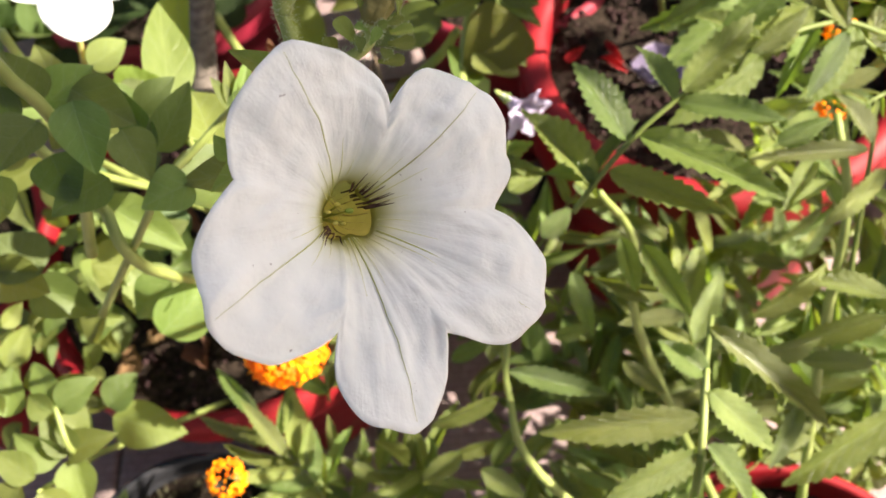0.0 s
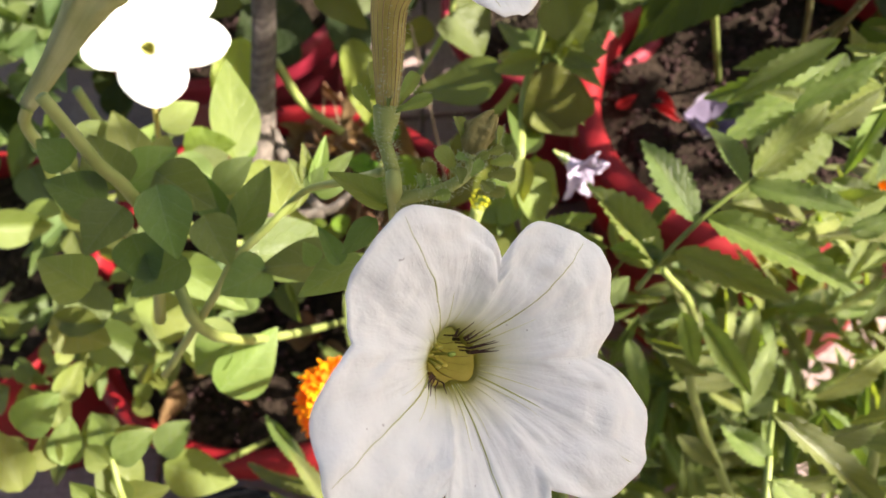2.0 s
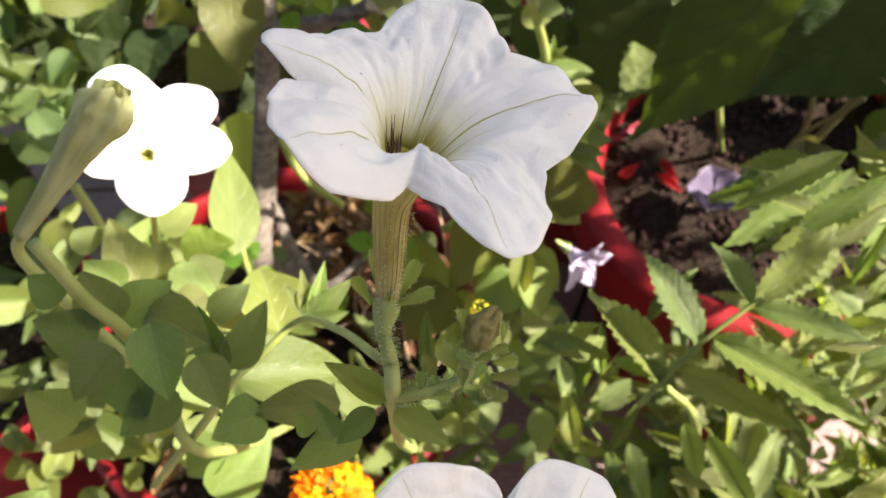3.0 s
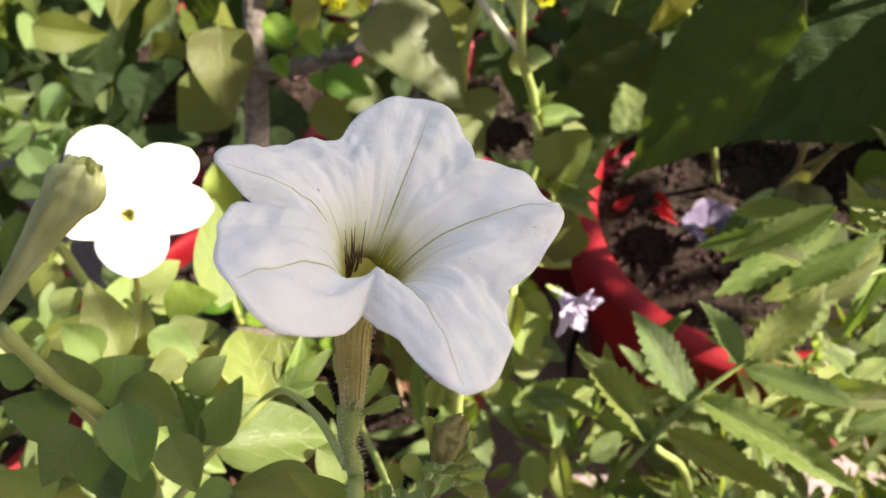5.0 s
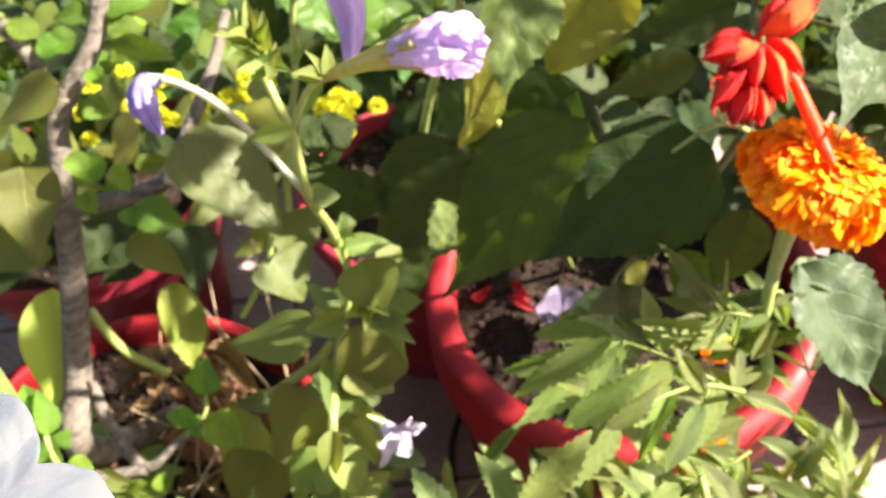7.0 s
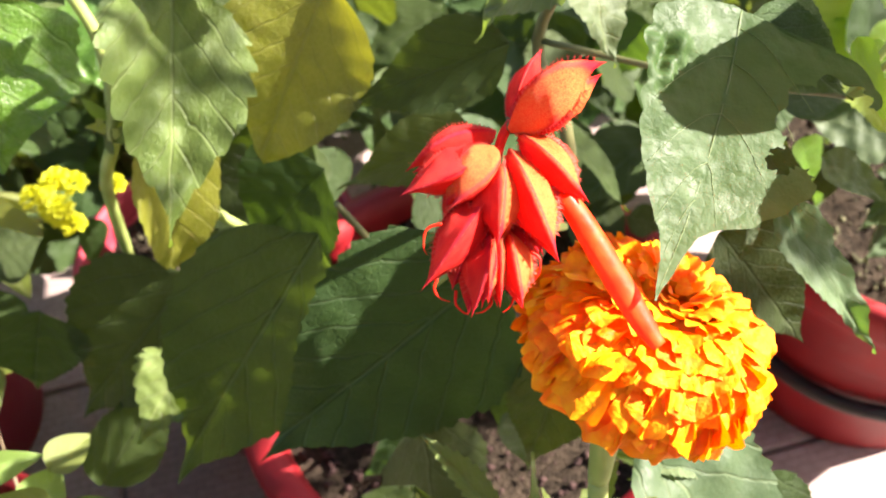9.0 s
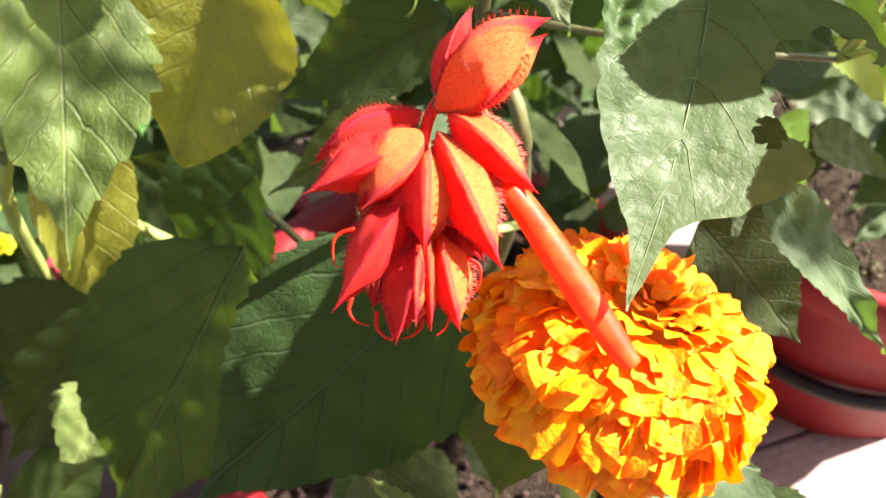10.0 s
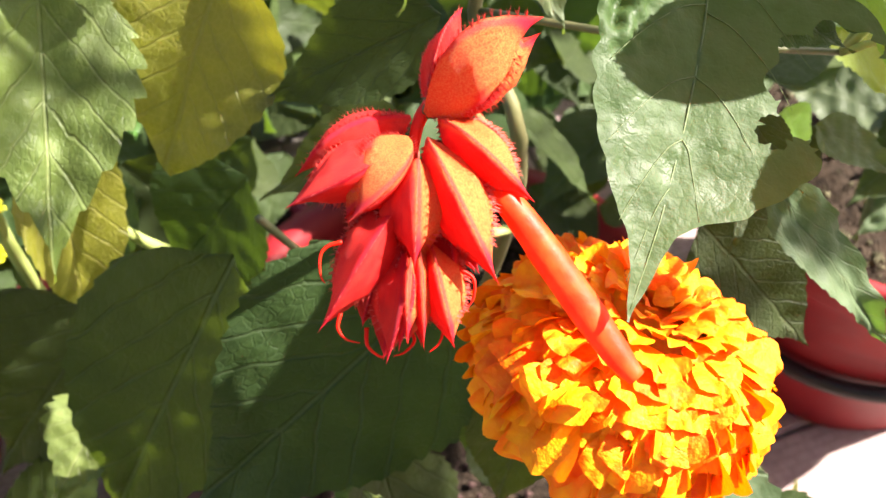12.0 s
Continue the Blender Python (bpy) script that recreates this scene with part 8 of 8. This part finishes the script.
for centre, spread, count in CLUMPS:
    for _ in range(count):
        p = Vector([rng.gauss(c, w) for c, w in zip(centre, spread)])
        near = min(twigs, key=lambda q: (q - p).length)
        d = ((p - near).normalized() + Vector((rng.gauss(0, 0.7), rng.gauss(0, 0.7), rng.gauss(-0.4, 0.3)))).normalized()
        size = rng.uniform(0.040, 0.072)
        mid = p + d * size * 0.5
        if all(((mid - Vector(q)) - SUN * (mid - Vector(q)).dot(SUN)).length > r + size * 0.4 for q, r in LIT):
            leaf(tree, L_TREE, p, p + d * size, size * rng.uniform(0.42, 0.6), rng.uniform(-50, 50))
            stem(tree, [near, near.lerp(p, 0.5) + Vector((0, 0, 0.008)), p], 0.0014, 0.0008, M_BARK, "twig", 5, steps=3)

# ---- yellow flowers ----
yellow_plant = thing("chrysanthemum_plant", (-0.16, 0.92, 0.28), "bushy plant with clusters of small bright yellow flowers", "chrysanthemum")
YP = [petal_mesh("petal", M_YELLOW, s) for s in (11, 12, 13)]


def button(plant, centre, radius, seed, count=22):
    rng = random.Random(seed)
    c = Vector(centre)
    fl = new("flower")
    fl.parent, fl.location = plant, c - wloc(plant)
    for k in range(count):
        a, e = k * 2.4, math.acos(1 - 1.3 * (k + 0.5) / count)
        d = Vector((math.sin(e) * math.cos(a), math.sin(e) * math.sin(a), math.cos(e)))
        ob = new("petal", YP[rng.randrange(3)])
        ob.parent = fl
        ob.matrix_basis = leaf_pose(d * radius * 0.3, d * radius, radius * 0.6, rng.uniform(-40, 40), Vector((0, 0, 1)) + d * 0.1)


for k in range(15):
    rng = random.Random(100 + k)
    button(yellow_plant, Vector((-0.074, 0.748, 0.506)) + Vector((rng.gauss(0, 0.03), rng.gauss(0, 0.02), rng.gauss(0, 0.02))), 0.0085, k)
for k in range(8):
    rng = random.Random(200 + k)
    button(yellow_plant, Vector((0.0206, 0.730, 0.532)) + Vector((rng.gauss(0, 0.016), rng.gauss(0, 0.016), rng.gauss(0, 0.012))), 0.0085, 50 + k)
for k in range(10):
    rng = random.Random(400 + k)
    button(yellow_plant, Vector((0.105, 0.712, 0.510)) + Vector((rng.gauss(0, 0.012), rng.gauss(0, 0.018), rng.gauss(0, 0.016))), 0.0085, 90 + k)
stem(yellow_plant, [(-0.16, 0.92, 0.28), (0.02, 0.80, 0.42), (0.105, 0.712, 0.500)], 0.003, 0.002, steps=3)
stem(yellow_plant, [(-0.16, 0.92, 0.28), Vector((-0.079, 0.764, 0.493))], 0.003, 0.002, steps=3)
stem(yellow_plant, [(-0.16, 0.92, 0.28), Vector((0.0206, 0.735, 0.520))], 0.003, 0.002, steps=3)

# ---- in the pots ----
for k in range(46):
    rng = random.Random(300 + k)
    a, r = rng.uniform(0, 6.283), 0.16 * math.sqrt(rng.random())
    p = Vector((-0.125 + r * math.cos(a), 0.505 + r * math.sin(a), 0.285 + rng.uniform(0, 0.03)))
    d = Vector((rng.gauss(0, 1), rng.gauss(0, 1), rng.gauss(0, 0.3))).normalized()
    s = rng.uniform(0.02, 0.05)
    dl = place("dry_leaf", L_DRY[k % 3], None, leaf_pose(p, p + d * s, s * 0.5, rng.uniform(-60, 60)))
    tagged(dl, "curled dry brown leaf fallen on the soil", "dry leaf", "dry leaves in the pot")
for k in range(70):
    rng = random.Random(1300 + k)
    p = Vector((rng.gauss(-0.035, 0.042), rng.gauss(0.535, 0.035), rng.uniform(0.30, 0.45)))
    d = Vector((rng.gauss(0, 0.6), rng.gauss(-0.2, 0.5), rng.gauss(-0.7, 0.4))).normalized()
    sz = rng.uniform(0.022, 0.050)
    leaf(shrub, L_DRY, p, p + d * sz, sz * rng.uniform(0.3, 0.6), rng.uniform(-80, 80), name="dry_leaf")
for k in range(16):
    rng = random.Random(1400 + k)
    p = Vector((rng.gauss(-0.03, 0.05), rng.gauss(0.54, 0.04), 0.29))
    stem(shrub, [p, p + Vector((rng.gauss(0, 0.03), rng.gauss(0, 0.03), 0.06)), p + Vector((rng.gauss(0, 0.05), rng.gauss(0, 0.05), 0.13))], 0.0016, 0.0009, M_DRYSTALK, "dry_stalk", 6, steps=4)
M_FALLEN = plain_material("fallen_red_petal", (0.22, 0.008, 0.012), (0.40, 0.020, 0.022), 160.0, 0.6, 0.25, (0.5, 0.02, 0.02))
L_REDPETAL = leaf_mesh("petal", M_FALLEN, shape="ovate", rows=10, cols=3, curl=0.5, cup=0.7, wave=0.1, seed=3)
for base, tip in (((0.196, 0.674, 0.283), (0.218, 0.680, 0.292)), ((0.237, 0.685, 0.283), (0.251, 0.664, 0.290)), ((0.245, 0.660, 0.283), (0.232, 0.671, 0.290)), ((0.237, 0.667, 0.283), (0.253, 0.651, 0.288)), ((0.354, 0.625, 0.283), (0.364, 0.614, 0.288))):
    pt = place("petal", L_REDPETAL, None, leaf_pose(base, tip, 0.011, 10))
    tagged(pt, "fallen red salvia petal lying on soil", "petal", "fallen petals")

# faded pansy on the soil
M_PANSY = plain_material("pansy_petal", (0.13, 0.10, 0.17), (0.22, 0.18, 0.27), 50.0, 0.6, 0.25, (0.25, 0.2, 0.4), 0.4, 0.001)
M_PANSY_EDGE = plain_material("pansy_edge", (0.42, 0.38, 0.36), (0.55, 0.50, 0.46), 60.0, 0.6, 0.2, (0.5, 0.45, 0.4))
pansy = thing("pansy", (0.275, 0.641, 0.285), "dusky violet pansy flower with pale edges and yellow eye", "pansy")
L_PANSY = leaf_mesh("petal", M_PANSY, shape="oval", rows=10, cols=4, curl=-0.45, cup=0.5, wave=0.05, seed=4)
L_PANSY_E = leaf_mesh("petal_edge", M_PANSY_EDGE, shape="oval", rows=10, cols=4, curl=-0.45, cup=0.5, wave=0.05, seed=4)
pc = Vector((0.279, 0.623, 0.300))
for k in range(5):
    a = radians(72 * k + 20)
    d = Vector((math.cos(a), math.sin(a), 0.25))
    place("petal", L_PANSY, pansy, leaf_pose(pc + Vector((0, 0, 0.002)), pc + d * 0.030 + Vector((0, 0, 0.002)), 0.034, 0, (0, -0.2, 1)))
    place("petal_edge", L_PANSY_E, pansy, leaf_pose(pc, pc + d * 0.0315, 0.0355, 0, (0, -0.2, 1)), "pale petal margin")
button(pansy, pc + Vector((0, 0, 0.006)), 0.006, 77, 10)

# blue plastic stake between the pots
stake = thing("plastic_pipe", (0.684, 0.808, 0.000), "short blue plastic pipe standing beside a red pot", "pipe")
stem(stake, [(0.684, 0.808, 0.000), Vector((0.684, 0.808, 0.000)) + Vector((0, 0, 0.16))], 0.012, 0.012, M_BLUE, "pipe", 14, steps=2)
